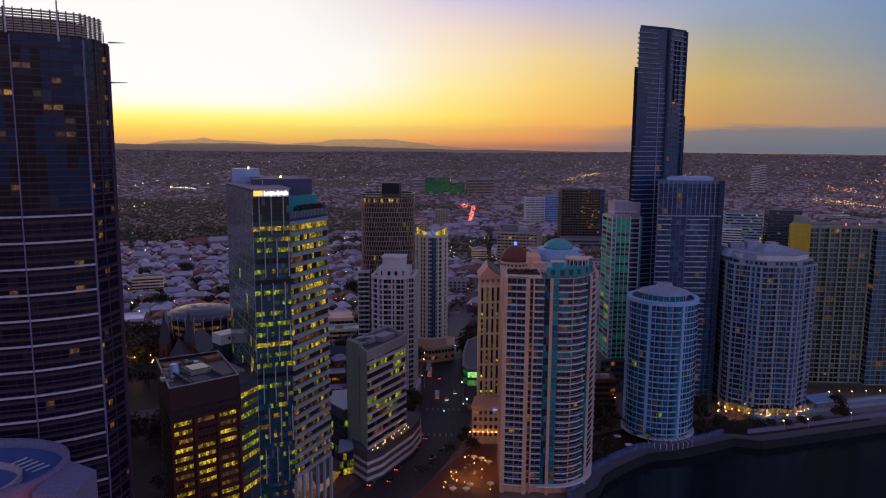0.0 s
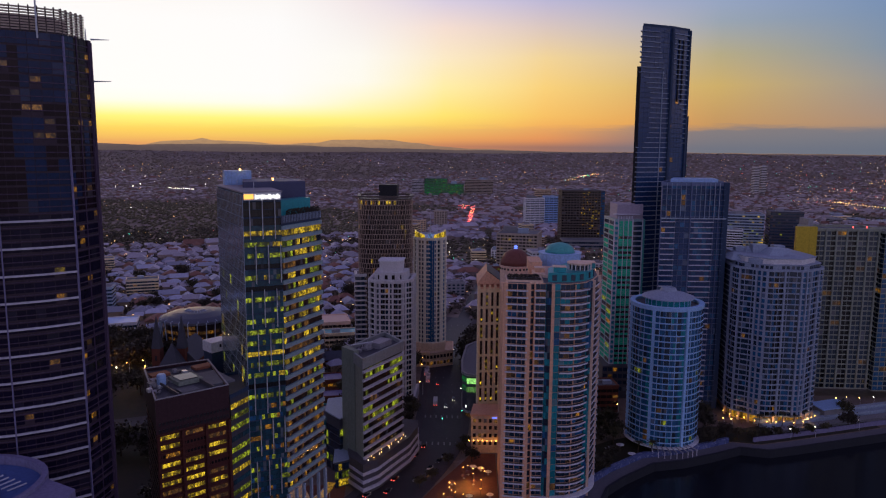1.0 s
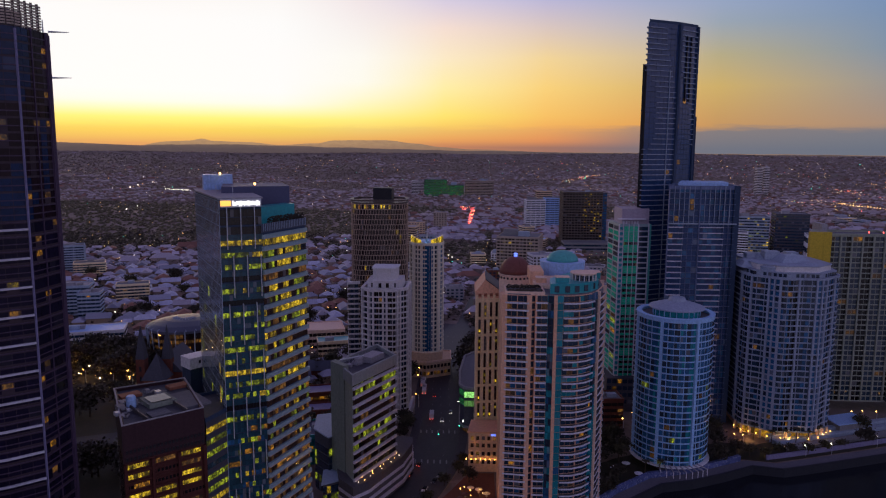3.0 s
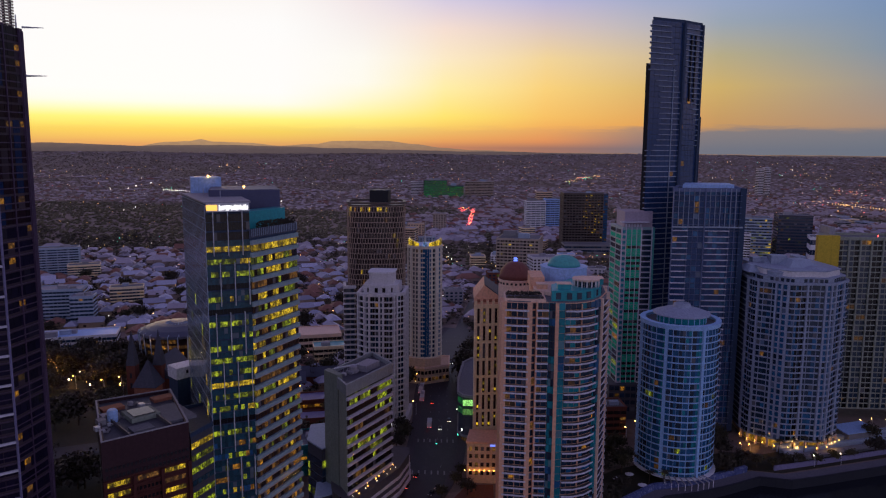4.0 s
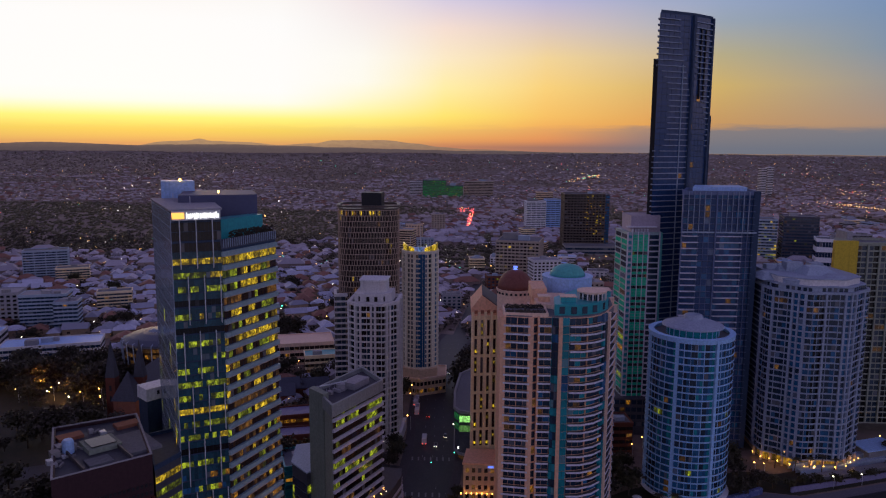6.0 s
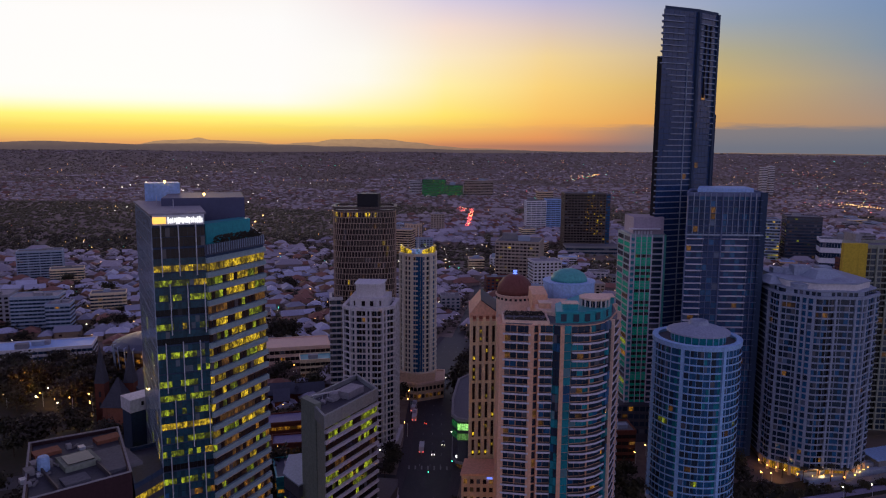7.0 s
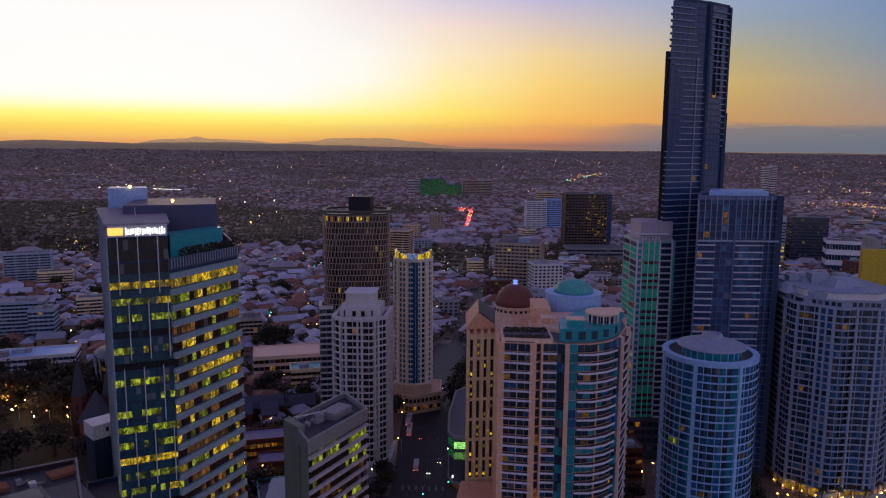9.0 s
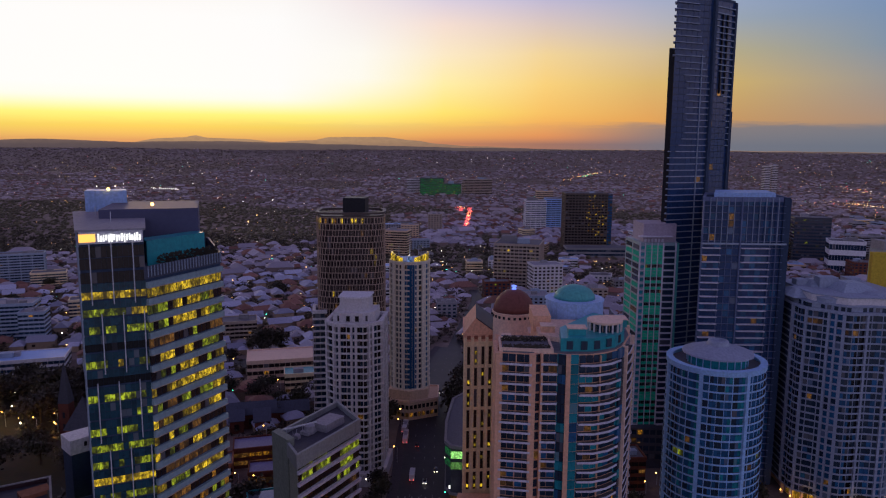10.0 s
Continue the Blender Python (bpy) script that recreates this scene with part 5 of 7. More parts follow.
for n in range(4):
    part("podium_band", Geo().ring(offset(pod, .7 - .25 * n), offset(pod, -1), 1.8 + n * 3.5, 3.2 + n * 3.5), "band", root)
part("podium_core", Geo().prism(pod, 0, 14), "darkstone", root)
for i in range(14):
    f = i / 13
    c = Vector(sp[0]).lerp(Vector(sp[1]), f)
    part("terrace_lamp", Geo().turned(c.x + 2.2 + 1.4 * math.sin(i * 2.3), c.y - 1.2, [(.04, 14), (.09, 14.4), (.09, 14.55), (.04, 14.65)], 6), "lampwarm" if i % 3 else "lampwhite", root)

# dark glass low-rise between them
root = thing("glass_block", -60, 322, 0, "small dark glass office block with a pale roof", "office building")
hp = [(-66, 318), (-58, 309), (-52, 318), (-58, 338), (-68, 334)]
part("core", Geo().prism(hp, 0, 27), "slate", root)
part("roof", Geo().prism(offset(hp, .4), 27, 27.6), "greyblue", root)
part("lower_wing", Geo().prism([(-58, 296), (-49.5, 302), (-52, 312), (-60, 309)], 0, 12), "slate", root)
part("wing_roof", Geo().prism([(-58.6, 295.4), (-49, 302), (-51.6, 312.4), (-60.6, 309.4)], 12, 12.5), "greyblue", root)
panes = []
rg = random.Random(4)
for p, q, zt in ((hp[0], hp[1], 25), (hp[1], hp[2], 25), ((-58, 296), (-49.5, 302), 11)):
    for (mx, my), w, a in bays(p, q, 1.7):
        for n in range(int(zt / 3.6)):
            panes.append((mx + math.sin(a) * .05, my - math.cos(a) * .05, 2.3 + n * 3.6, w * .92, 3.0, a, "litgreen" if rg.random() < .16 else ("lityellow" if zt < 12 and rg.random() < .5 else "glass")))
windows(root, panes, 70)

# domed apartment building with the pedimented hotel wing
dm = thing("domed_tower", 36, 325, 0, "pink apartment tower with teal glass bays and two roof domes", "apartment tower")
DP = [(15.2, 287.5), (24, 286.3), (26.5, 287.3), (31, 287.3), (34, 286), (37, 286.6), (41, 287.2), (45, 289.2), (48.5, 292.2), (51, 296), (52.5, 300), (55.5, 308), (56.5, 320), (56, 345), (50, 372), (16, 372)]
zt = 95.0
part("core", Geo().prism(DP[:13] + [(56, 330), (27, 330), (27, 305), (15.5, 305)], 0, zt), "pink", dm)
part("rear_core", Geo().prism([(15.6, 330.1), (56, 330.1), (50, 372), (16, 372)], 0, 84), "pink", dm)
part("west_core", Geo().box(15.6, 305.1, 0, 26.9, 330, 87), "pink", dm)
zs, h = floors_of(4, 95, 2.8)
styles = {0: ("palepink", "glass"), 1: (None, "glass"), 2: ("palepink", "glass"), 3: (None, "glassteal"), 4: (None, "glassteal"), 5: ("palepink", "glass"), 6: ("palepink", "glass"),
          7: ("palepink", "glass"), 8: (None, "glassteal"), 9: ("palepink", "glass"), 10: ("palepink", "glassblue"), 11: ("palepink", "glass"), 12: ("palepink", "glass")}
rg = random.Random(41)
panes = []
for i, (bal, gl) in styles.items():
    p, q = DP[i], DP[i + 1]
    for (mx, my), w, a in bays(p, q, 2.4):
        for z in zs:
            r = rg.random()
            mat = rg.choice(("litamber", "litdim", "litdim")) if r < .06 else (gl if r < .85 else rg.choice(("glassblue", "glass")))
            if i in (5, 6) and z > 55 and r > .12:
                mat = rg.choice(("glassteal", "glass", "glass"))
            panes.append((mx + math.sin(a) * .05, my - math.cos(a) * .05, z + 1.5, w * .95, 2.2 if gl != "glassteal" else 2.7, a, mat))
windows(dm, panes, 100)
for group_edges, out in (((0,), 1.8), ((2,), 1.7), ((5, 6, 7), 2.1), ((9, 10), 1.5), ((11,), 1.8), ((12,), 1.3)):
    pts = [DP[i] for i in group_edges] + [DP[group_edges[-1] + 1]]
    outp, inp = [], []
    for k2, pt in enumerate(pts):
        a_, b_ = Vector(pts[max(0, k2 - 1)]), Vector(pts[min(len(pts) - 1, k2 + 1)])
        d = (b_ - a_).normalized()
        bow_k = out * (1.0 if 0 < k2 < len(pts) - 1 or len(pts) == 2 else .8)
        outp.append((pt[0] + d.y * bow_k, pt[1] - d.x * bow_k))
        inp.append((pt[0] - d.y * .2, pt[1] + d.x * .2))
    gm = Geo().prism(outp + inp[::-1], -.2, .14)
    rim = [(o[0] * .93 + n_[0] * .07, o[1] * .93 + n_[1] * .07) for o, n_ in zip(outp, inp)]
    gm.prism(outp + rim[::-1], .14, .42)
    mesh_ = gm.slab_mesh("balcony", "slabwhite", .14)
    for z in zs:
        ob = new("balcony", mesh_)
        ob.parent, ob.matrix_parent_inverse, ob.location = dm, Matrix.Translation(-dm.location), (0, 0, z)
for i, w, mt_ in ((0, 2.2, "pink"), (1, 1.8, "pink"), (2, .6, "pink"), (4, 1.3, "pink"), (9, .8, "palepink"), (11, 1.0, "palepink"), (12, 1.0, "palepink")):
    x, y, a = on_edges(DP, (i,), .5)[0]
    piece("pier", mt_, dm, (x, y, zt / 2), (w, 1.8, zt + .4), a)
for i, fs in ((0, (.5,)), (6, (.5,)), (11, (.5,))):       # slim dividing walls between flats
    p, q = DP[i], DP[i + 1]
    a = math.atan2(q[1] - p[1], q[0] - p[0])
    for f in fs:
        piece("divider", "pink", dm, (p[0] + (q[0] - p[0]) * f + math.sin(a) * .3, p[1] + (q[1] - p[1]) * f - math.cos(a) * .3, 49), (.25, .8, 91), a)
piece("west_wall", "pink", dm, (14.7, 305, 44.5), (1.2, 34, 89), 0)
# teal strips
for i, mt_ in ((3, "teal"), (8, "teal")):
    p, q = DP[i], DP[i + 1]
    a = math.atan2(q[1] - p[1], q[0] - p[0])
    for n, z in enumerate(zs):
        tone = rg.choice(("glassteal", "glassteal", "glassteal", "glassblue", "glass"))
        for side_ in (-.25, .25):
            piece("glass_bay", tone if rg.random() < .8 else "glass", dm, ((p[0] + q[0]) / 2 + math.sin(a) * .35 + math.cos(a) * side_ * math.dist(p, q) * .66, (p[1] + q[1]) / 2 - math.cos(a) * .35 + math.sin(a) * side_ * math.dist(p, q) * .66, z + 1.45), (math.dist(p, q) * .31, .8, 2.62), a, "teal glass bay")
# roof storeys
part("roof_terrace", Geo().prism(offset(DP[:13] + [(56, 330), (27, 330), (27, 305), (15.5, 305)], -.5), zt, zt + .4), "roofgrey", dm)
part("terrace_wall", Geo().ring([(15, 288), (25, 287), (30, 287.5), (30, 300), (15, 300)], [(15.5, 288.6), (25, 287.7), (29.4, 288.1), (29.4, 299.4), (15.5, 299.4)], zt - .5, zt + 1.2), "palepink", dm)
part("roof_storey", Geo().prism([(27, 302), (34, 296), (50, 298), (54, 312), (52, 320), (27, 320)], zt, 96.8), "palepink", dm)
part("teal_storey", Geo().prism([(32, 288), (41, 288.5), (48, 293), (52, 300), (54, 312), (46, 320), (33, 300)], zt, 99.2), "teal", dm, "teal glazed roof storey")
part("attic", Geo().prism([(26, 310), (31.5, 310), (31.5, 326), (26, 326)], 95.4, 100.2), "pink", dm, "pink gabled attic storey")
part("penthouse_bay", Geo().turned(46, 299, [(3.9, 98), (3.9, 101.6), (5.2, 101.7), (5.2, 102.2)], 24), "palepink", dm, "half-round roof loggia")
for k2 in range(9):
    t = math.pi * (1.0 + .95 * k2 / 8)
    piece("loggia_column", "offwhite", dm, (46 + 4.9 * math.cos(t), 299 + 4.9 * math.sin(t), 100.4), (.4, .4, 2.7), t)
for k2 in range(14):
    t = math.pi * (1.0 + .95 * k2 / 13)
    piece("penthouse_window", "glass", dm, (46 + 3.95 * math.cos(t), 299 + 3.95 * math.sin(t), 100.2), (.72, .3, 2.0), t + math.pi / 2)
part("drum", Geo().turned(41.5, 331, [(9.6, 95), (9.6, 101.2), (9.9, 101.3), (9.9, 101.7)], 36), "paleblue", dm, "pale blue dome drum")
part("dome", Geo().turned(41.5, 331, [(6.9, 101.7), (6.6, 103.0), (5.6, 104.4), (3.9, 105.4), (2.0, 106.0), (.3, 106.2)], 36), "copper", dm, "verdigris copper dome", smooth=True)
drum_ = part("drum", Geo().turned(22.4, 352, [(7.5, 80), (7.5, 91.4), (7.9, 91.6), (7.9, 92.2)], 36), "palepink", dm, "pink dome drum")
dome_ = part("dome", Geo().turned(22.4, 352, [(7.5, 92.2), (7.3, 93.9), (6.5, 96.2), (5.0, 98.2), (3.0, 99.5), (1.2, 100.0), (.3, 100.1)], 36), "redbrown", dm, "dark red-brown dome", smooth=True)
part("lantern", Geo().turned(22.4, 352, [(.9, 99.8), (.9, 100.3), (.55, 100.35), (.55, 100.9), (.9, 100.95), (.9, 101.4), (.5, 101.6)], 16), "lampblue", dome_, "blue glowing dome lantern")
for k2 in range(24):
    t = 2 * math.pi * k2 / 24
    piece("drum_window", "black", drum_, (22.4 + 7.55 * math.cos(t), 352 + 7.55 * math.sin(t), 90.6), (.3, .9, .9), t)
for x, y, s in ((21, 316, 2.8),):
    part("tiled_roof", Geo().add([(x - s * 2, y - s, 87.2), (x + s * 2, y - s, 87.2), (x + s * 2, y + s, 87.2), (x - s * 2, y + s, 87.2), (x - s, y, 90), (x + s, y, 90)],
                                 [(0, 1, 5, 4), (1, 2, 5), (2, 3, 4, 5), (3, 0, 4)]), "terracotta", dm)
for x, y, w_, d_, z0_, z1_, mt_ in ((37, 293.5, 5, 4, 99.2, 101.0, "teal"), (51, 304, 4, 5, 99.2, 101.4, "teal"), (30, 305, 4, 4, 96.8, 98.6, "pink"), (48, 316, 6, 5, 96.8, 98.6, "palepink"),
                                  (22, 311, 8, 3, 87, 90.5, "palepink"), (18.5, 322, 3, 12, 87, 89.5, "pink"), (30, 338, 6, 8, 84, 88, "palepink"), (48, 350, 8, 12, 84, 87.5, "palepink")):
    part("roof_block", Geo().box(x - w_ / 2, y - d_ / 2, z0_, x + w_ / 2, y + d_ / 2, z1_), mt_, dm)
    part("roof_coping", Geo().box(x - w_ / 2 - .25, y - d_ / 2 - .25, z1_, x + w_ / 2 + .25, y + d_ / 2 + .25, z1_ + .3), "palepink", dm)
for k2, (x, y) in enumerate(((34.5, 288.6), (38.5, 288.5), (42.2, 289.4), (46.0, 292.0), (49.6, 296.4), (52.2, 302))):
    piece("attic_window", "glass", dm, (x, y - .4, 97.2), (1.8, .4, 2.4), (0, .1, .3, .6, .9, 1.1)[k2])
g = Geo()
for k2 in range(420):
    x, y, z = rg.uniform(16, 29), rg.choice((rg.uniform(288.5, 290), rg.uniform(297, 299))), zt + .4 + rg.random() * 1.3
    s = rg.uniform(.25, .6)
    g.add([(x - s, y, z), (x + s, y - s * .4, z), (x, y + s * .3, z + s)], [(0, 1, 2)])
part("terrace_planting", g, "leafdark", dm, "dark roof-terrace shrubs", "stuff")
part("canopy", Geo().ring(offset(DP[4:12], 3.2), offset(DP[4:12], -1), 4.0, 4.4), "white", dm, "pale scalloped ground canopy")
# hotel wing with pediment
hw = thing("hotel_wing", 11, 365, 0, "cream hotel wing with a pink pediment and narrow yellow-lit windows", "hotel")
HW = [(4.6, 354), (15.6, 356), (16, 380), (4, 380)]
part("core", Geo().prism(HW, 0, 82), "cream", hw)
part("cornice", Geo().ring(offset(HW, .6), offset(HW, -.3), 79.4, 82.4), "pink", hw, "pink fretted cornice band")
part("gable_roof", Geo().add([(4, 353.6, 82.4), (16.4, 355.8, 82.4), (16.4, 380, 82.4), (4, 380, 82.4), (8.6, 354.6, 88.4), (8.6, 378, 88.4)], [(0, 1, 4), (2, 3, 5), (3, 0, 4, 5), (0, 3, 2, 1)]), "pink", hw)
part("gable_slope", Geo().add([(16.6, 355.4, 82.6), (16.6, 380, 82.6), (8.6, 378, 88.7), (8.6, 354.2, 88.7), (16.6, 355.4, 82.2), (16.6, 380, 82.2), (8.6, 378, 88.3), (8.6, 354.2, 88.3)], [(0, 1, 2, 3), (7, 6, 5, 4), (0, 3, 7, 4), (1, 0, 4, 5), (2, 1, 5, 6)]), "slate", hw, "dark slate roof slope")
aH = math.atan2(2, 11)
rg = random.Random(43)
for kk in range(4):
    f = .13 + kk * .245
    x, y = HW[0][0] + 11 * f, HW[0][1] + 2 * f
    for n in range(7):
        zc = 24 + n * 8.3
        piece("window_strip", "glassbrown", hw, (x, y - .1, zc), (1.05, .3, 6.9), aH)
        for zz in (-2, 1.2):
            if rg.random() < .45:
                piece("window", "lityellow", hw, (x, y - .3, zc + zz), (.75, .2, 1.3), aH)
    piece("cornice_motif", "terracotta", hw, (x, y - .75, 81), (1.4, .3, 1.4), aH + .0)
for kk in range(5):
    f = .01 + kk * .245
    piece("pilaster", "cream", hw, (HW[0][0] + 11 * f, HW[0][1] + 2 * f - .25, 48), (1.15, .8, 66), aH)
pod_ = part("podium", Geo().prism([(1.5, 338), (15.2, 338), (15.2, 352), (3, 352)], 0, 19), "beige", hw)
part("podium_cap", Geo().prism([(1.0, 337.5), (15.4, 337.5), (15.4, 352.4), (2.6, 352.4)], 19, 19.8), "pink", hw)
for kk in range(5):
    for zz in (5, 9, 13, 16.5):
        piece("podium_window", "litdim" if (kk * 3 + int(zz)) % 4 == 0 else "glassbrown", pod_, (3.2 + kk * 2.6, 337.9, zz), (1.4, .3, 1.8), 0)
for kk in range(7):
    part("string_lamp", Geo().turned(.6 + kk * 2.2, 336.9, [(.05, 6.3), (.2, 6.5), (.2, 6.8), (.05, 7.0)], 8), "lampplaza", pod_)
piece("wing_sign", "lampblue", hw, (13, 337.3, 18.3), (2.2, .2, .7), 0, "small blue glowing sign")


# ---- the city beyond ----
TAKEN = []                       # discs already built on: x, y, radius
for x, y, r in ((-140, 205, 60), (-98, 236, 40), (-100, 281, 20), (-78, 265, 45), (97, 365, 30), (166, 409, 42), (222, 440, 30), (266, 440, 38), (92, 436, 24), (112, 455, 38), (124, 420, 36),
                (-52, 449, 26), (-45, 409, 24), (-72, 432, 14), (-28, 490, 24), (-42, 320, 34), (-60, 318, 24), (36, 325, 60), (10, 365, 28), (4, 420, 30)):
    TAKEN.append((x, y, r))


def free(x, y, r):
    if y < quay_y(x) + 12 + r:
        return False
    for line, w in ((MAIN, 15), (MAIN_FAR, 3), (CROSS, 10), (CROSS2, 10)):
        for p in line:
            if abs(p[0] - x) + abs(p[1] - y) < w + r + 6:
                return False
    return all((x - a) ** 2 + (y - b) ** 2 > (r + c) ** 2 for a, b, c in TAKEN)


def midrise(x, y, w, d, rz, top, label, wall="offwhite", glassm="glass", fh=3.6, lit_p=.1, lits=("litdim", "litamber"), roof="roofgrey", name="office_building", ribs=0, z0=None, ribbon=True,
            extras=True, category="building", group=""):
    """A block with ribbon windows on each floor, parapet and rooftop plant."""
    base = rise(x, y) - 1 if z0 is None else z0
    rg = random.Random(int(x * 7 + y * 13))
    root = thing(name, x, y, base, label, category, group)
    pl = rect(x, y, w, d, rz)
    part("body", Geo().prism(pl, base, top), wall, root)
    part("parapet", Geo().ring(offset(pl, .25), offset(pl, -.4), top - .6, top + .9), wall, root)
    part("roof", Geo().prism(offset(pl, -.42), top, top + .2), roof, root)
    zs, h = floors_of(base + 1.5, top - .8, fh)
    glazing = Geo()
    for i in range(4):
        p, q = pl[i], pl[(i + 1) % 4]
        if not seen_edge(p, q):
            continue
        for (mx, my), bw, a in bays(p, q, 3.4 if ribbon else 4.6):
            for z in zs:
                dark_bay = rg.random() >= lit_p * .75
                spot = (mx + math.sin(a) * .06, my - math.cos(a) * .06, z + h * .55)
                if dark_bay:
                    glazing.obox(spot, (bw * (.93 if ribbon else .55), .3, h * .5), a)
                else:
                    piece("window", rg.choice(lits), root, spot, (bw * (.8 if ribbon else .55), .32, h * .42), a)
        for k in range(ribs):
            f = k / max(1, ribs - 1)
            piece("pier", wall, root, (p[0] + (q[0] - p[0]) * f, p[1] + (q[1] - p[1]) * f, (base + top) / 2), (.9, 1.1, top - base), math.atan2(q[1] - p[1], q[0] - p[0]))
    if glazing.v:
        part("glazing", glazing, glassm, root, kind="stuff")
    if extras:
        for k in range(rg.randint(1, 3)):
            u, v = rg.uniform(-.28, .28) * w, rg.uniform(-.28, .28) * d
            s = rg.uniform(.12, .26) * min(w, d)
            part("plant_room", Geo().obox((x + u * math.cos(rz) - v * math.sin(rz), y + u * math.sin(rz) + v * math.cos(rz), top + s * .35), (s * 1.6, s, s * .7), rz), rg.choice(("rooflight", "greyblue", "concrete")), root)
    TAKEN.append((x, y, max(w, d) * .62))
    return root


# named blocks that stand out
midrise(169, 1148, 60, 34, .03, 83, "dark brown office tower with sparse lit windows", "brownmetal", "glassdark", 4.0, .05, ("litdim", "lityellow"), ribs=14)
dk = midrise(203.5, 1156, 8, 30, .03, 81, "blue glass flank tower beside the dark tower", "navy", "glassblue", 4.0, .06)
rg = random.Random(64)
for k in range(46):
    x_, z_ = rg.choice((174, 179, 184, 188, 193)) + rg.uniform(-1, 1), rg.uniform(24, 79)
    piece("window", rg.choice(("litamber", "lityellow")), dk, (x_, 1130.7 + (x_ - 169) * .03, z_), (1.3, .5, 1.5), .03)
midrise(186, 1112, 96, 30, .03, 9, "low pale concrete podium hall", "concrete", "glass", 5, .0, extras=False)
midrise(58, 870, 48, 44, -.2, 47.5, "square grey office block with lit window rows", "tan", "glassbrown", 3.7, .22, ("litdim", "litgreen", "lityellow"), ribs=12)
midrise(-106, 2090, 64, 40, 0, 58, "office block glowing green behind its windows", "slate", "litemerald", 4.5, .2, ("litgreen",), "roofgrey", ribs=6)
midrise(-50, 2090, 48, 40, 0, 43, "lower office block glowing green", "slate", "litemerald", 4.5, .2, ("litgreen",))
midrise(18, 2105, 82, 36, 0, 55, "brown apartment block with lit windows", "tan", "glassbrown", 4.5, .12)
midrise(-158, 2110, 36, 30, 0, 53, "pale rendered apartment block", "offwhite", "glassbrown", 4.5, .05)
midrise(119, 1400, 36, 30, .05, 52, "white apartment block with balconies", "white", "glass", 3.4, .08, ("litgreen", "litdim"), ribs=5)
midrise(160, 1410, 44, 30, .05, 55, "pale blue rendered apartment block", "paleblue", "glass", 3.4, .06, ribs=6)
midrise(140, 1450, 30, 24, .05, 66, "beige apartment block behind white ones", "beige", "glassbrown", 3.6, .08)
midrise(858, 2240, 16, 24, 0, 94, "slim twin apartment tower lit at its foot", "offwhite", "glassbrown", 5, .1)
midrise(882, 2250, 16, 24, 0, 97, "slim pale twin apartment tower", "offwhite", "glassbrown", 5, .1)
midrise(400, 1075, 50, 34, -.2, 55, "glass office block with green-lit floors", "greyblue", "glass", 4.2, .35, ("litgreen", "lityellow"))
midrise(452, 1060, 44, 34, -.2, 60, "dark glass office block with blue roof light", "slate", "glass", 4.2, .1, ("litdim", "litgreen"))
midrise(350, 1000, 40, 26, -.3, 40, "white louvred city office block", "white", "glassdark", 3.2, .02)
midrise(470, 1000, 40, 30, -.3, 37, "blank white rendered hall block", "white", "glass", 12, .0, extras=True)
midrise(372, 830, 66, 24, -.25, 15, "low orange brick building", "terracotta", "glassbrown", 3.6, .1)
midrise(-490, 858, 46, 20, .45, 30, "blue-grey apartment block with balcony rows", "greyblue", "glass", 3.1, .04, ribs=5)
midrise(-446, 835, 34, 18, .45, 14, "low cream apartment wing", "cream", "glass", 3.1, .1)
midrise(-352, 628, 36, 22, .3, 28, "blue-grey apartment block with strip windows", "greyblue", "glass", 3.1, .04, roof="rooflight")
midrise(-328, 618, 18, 18, .3, 24, "apartment wing with an amber stair window", "greyblue", "glass", 3.1, .1, roof="rooflight")
midrise(-402, 640, 38, 26, .3, 26, "grey office block with dark square windows", "rooflight", "glassdark", 3.4, .02, roof="rooflight", ribbon=False)
midrise(-300, 548, 66, 24, .35, 9, "long low hall with pale blue metal roof", "offwhite", "glass", 4, .05, roof="paleblue")
midrise(-372, 566, 40, 24, .35, 10, "low hall with pale metal roof", "offwhite", "glass", 4, .05, roof="paleblue")
midrise(-117, 545, 44, 26, .28, 15, "flat-roofed tan pink building", "palepink", "glassbrown", 5, .08, roof="palepink", extras=False)
midrise(-96, 522, 26, 15, .28, 12, "cream arcaded building with dark teal roof", "cream", "glassbrown", 4, .12, roof="teal")
midrise(76, 404, 17, 14, .1, 15, "brick apartment block by the garden", "brick", "glassbrown", 3.4, .04)
midrise(-92, 420, 30, 14, .3, 9, "low hall with lilac metal roof", "brick", "litdim", 4, .4, ("litamber",), roof="lilac", extras=False)
midrise(-82, 398, 22, 12, .25, 7, "low brick building with amber windows", "brick", "litdim", 4, .5, ("litamber",), roof="lilac", extras=False)
midrise(-112, 400, 20, 14, .3, 8, "low slate-roofed brick building", "terracotta", "glassbrown", 4, .2, roof="hallroof", extras=False)
midrise(-72, 352, 14, 20, .35, 14, "small teal glass office block", "teal", "glassteal", 3.6, .15, roof="hallroof")
midrise(-128, 422, 18, 12, .3, 10, "dark brick school building", "brick", "glassbrown", 3.4, .2, roof="hallroof", extras=False)
midrise(-40, 432, 8, 26, .05, 9, "low street shop row with blue roof", "tan", "litdim", 4, .3, ("litamber",), roof="lilac", extras=False)
midrise(-330, 700, 30, 16, .4, 16, "tan rendered walk-up apartments", "cream", "glass", 3, .1)
midrise(-180, 640, 34, 20, .3, 14, "low tan brick offices", "tan", "glassbrown", 3.4, .08)
midrise(250, 620, 40, 26, -.2, 24, "pale concrete office block", "offwhite", "glass", 3.6, .12)

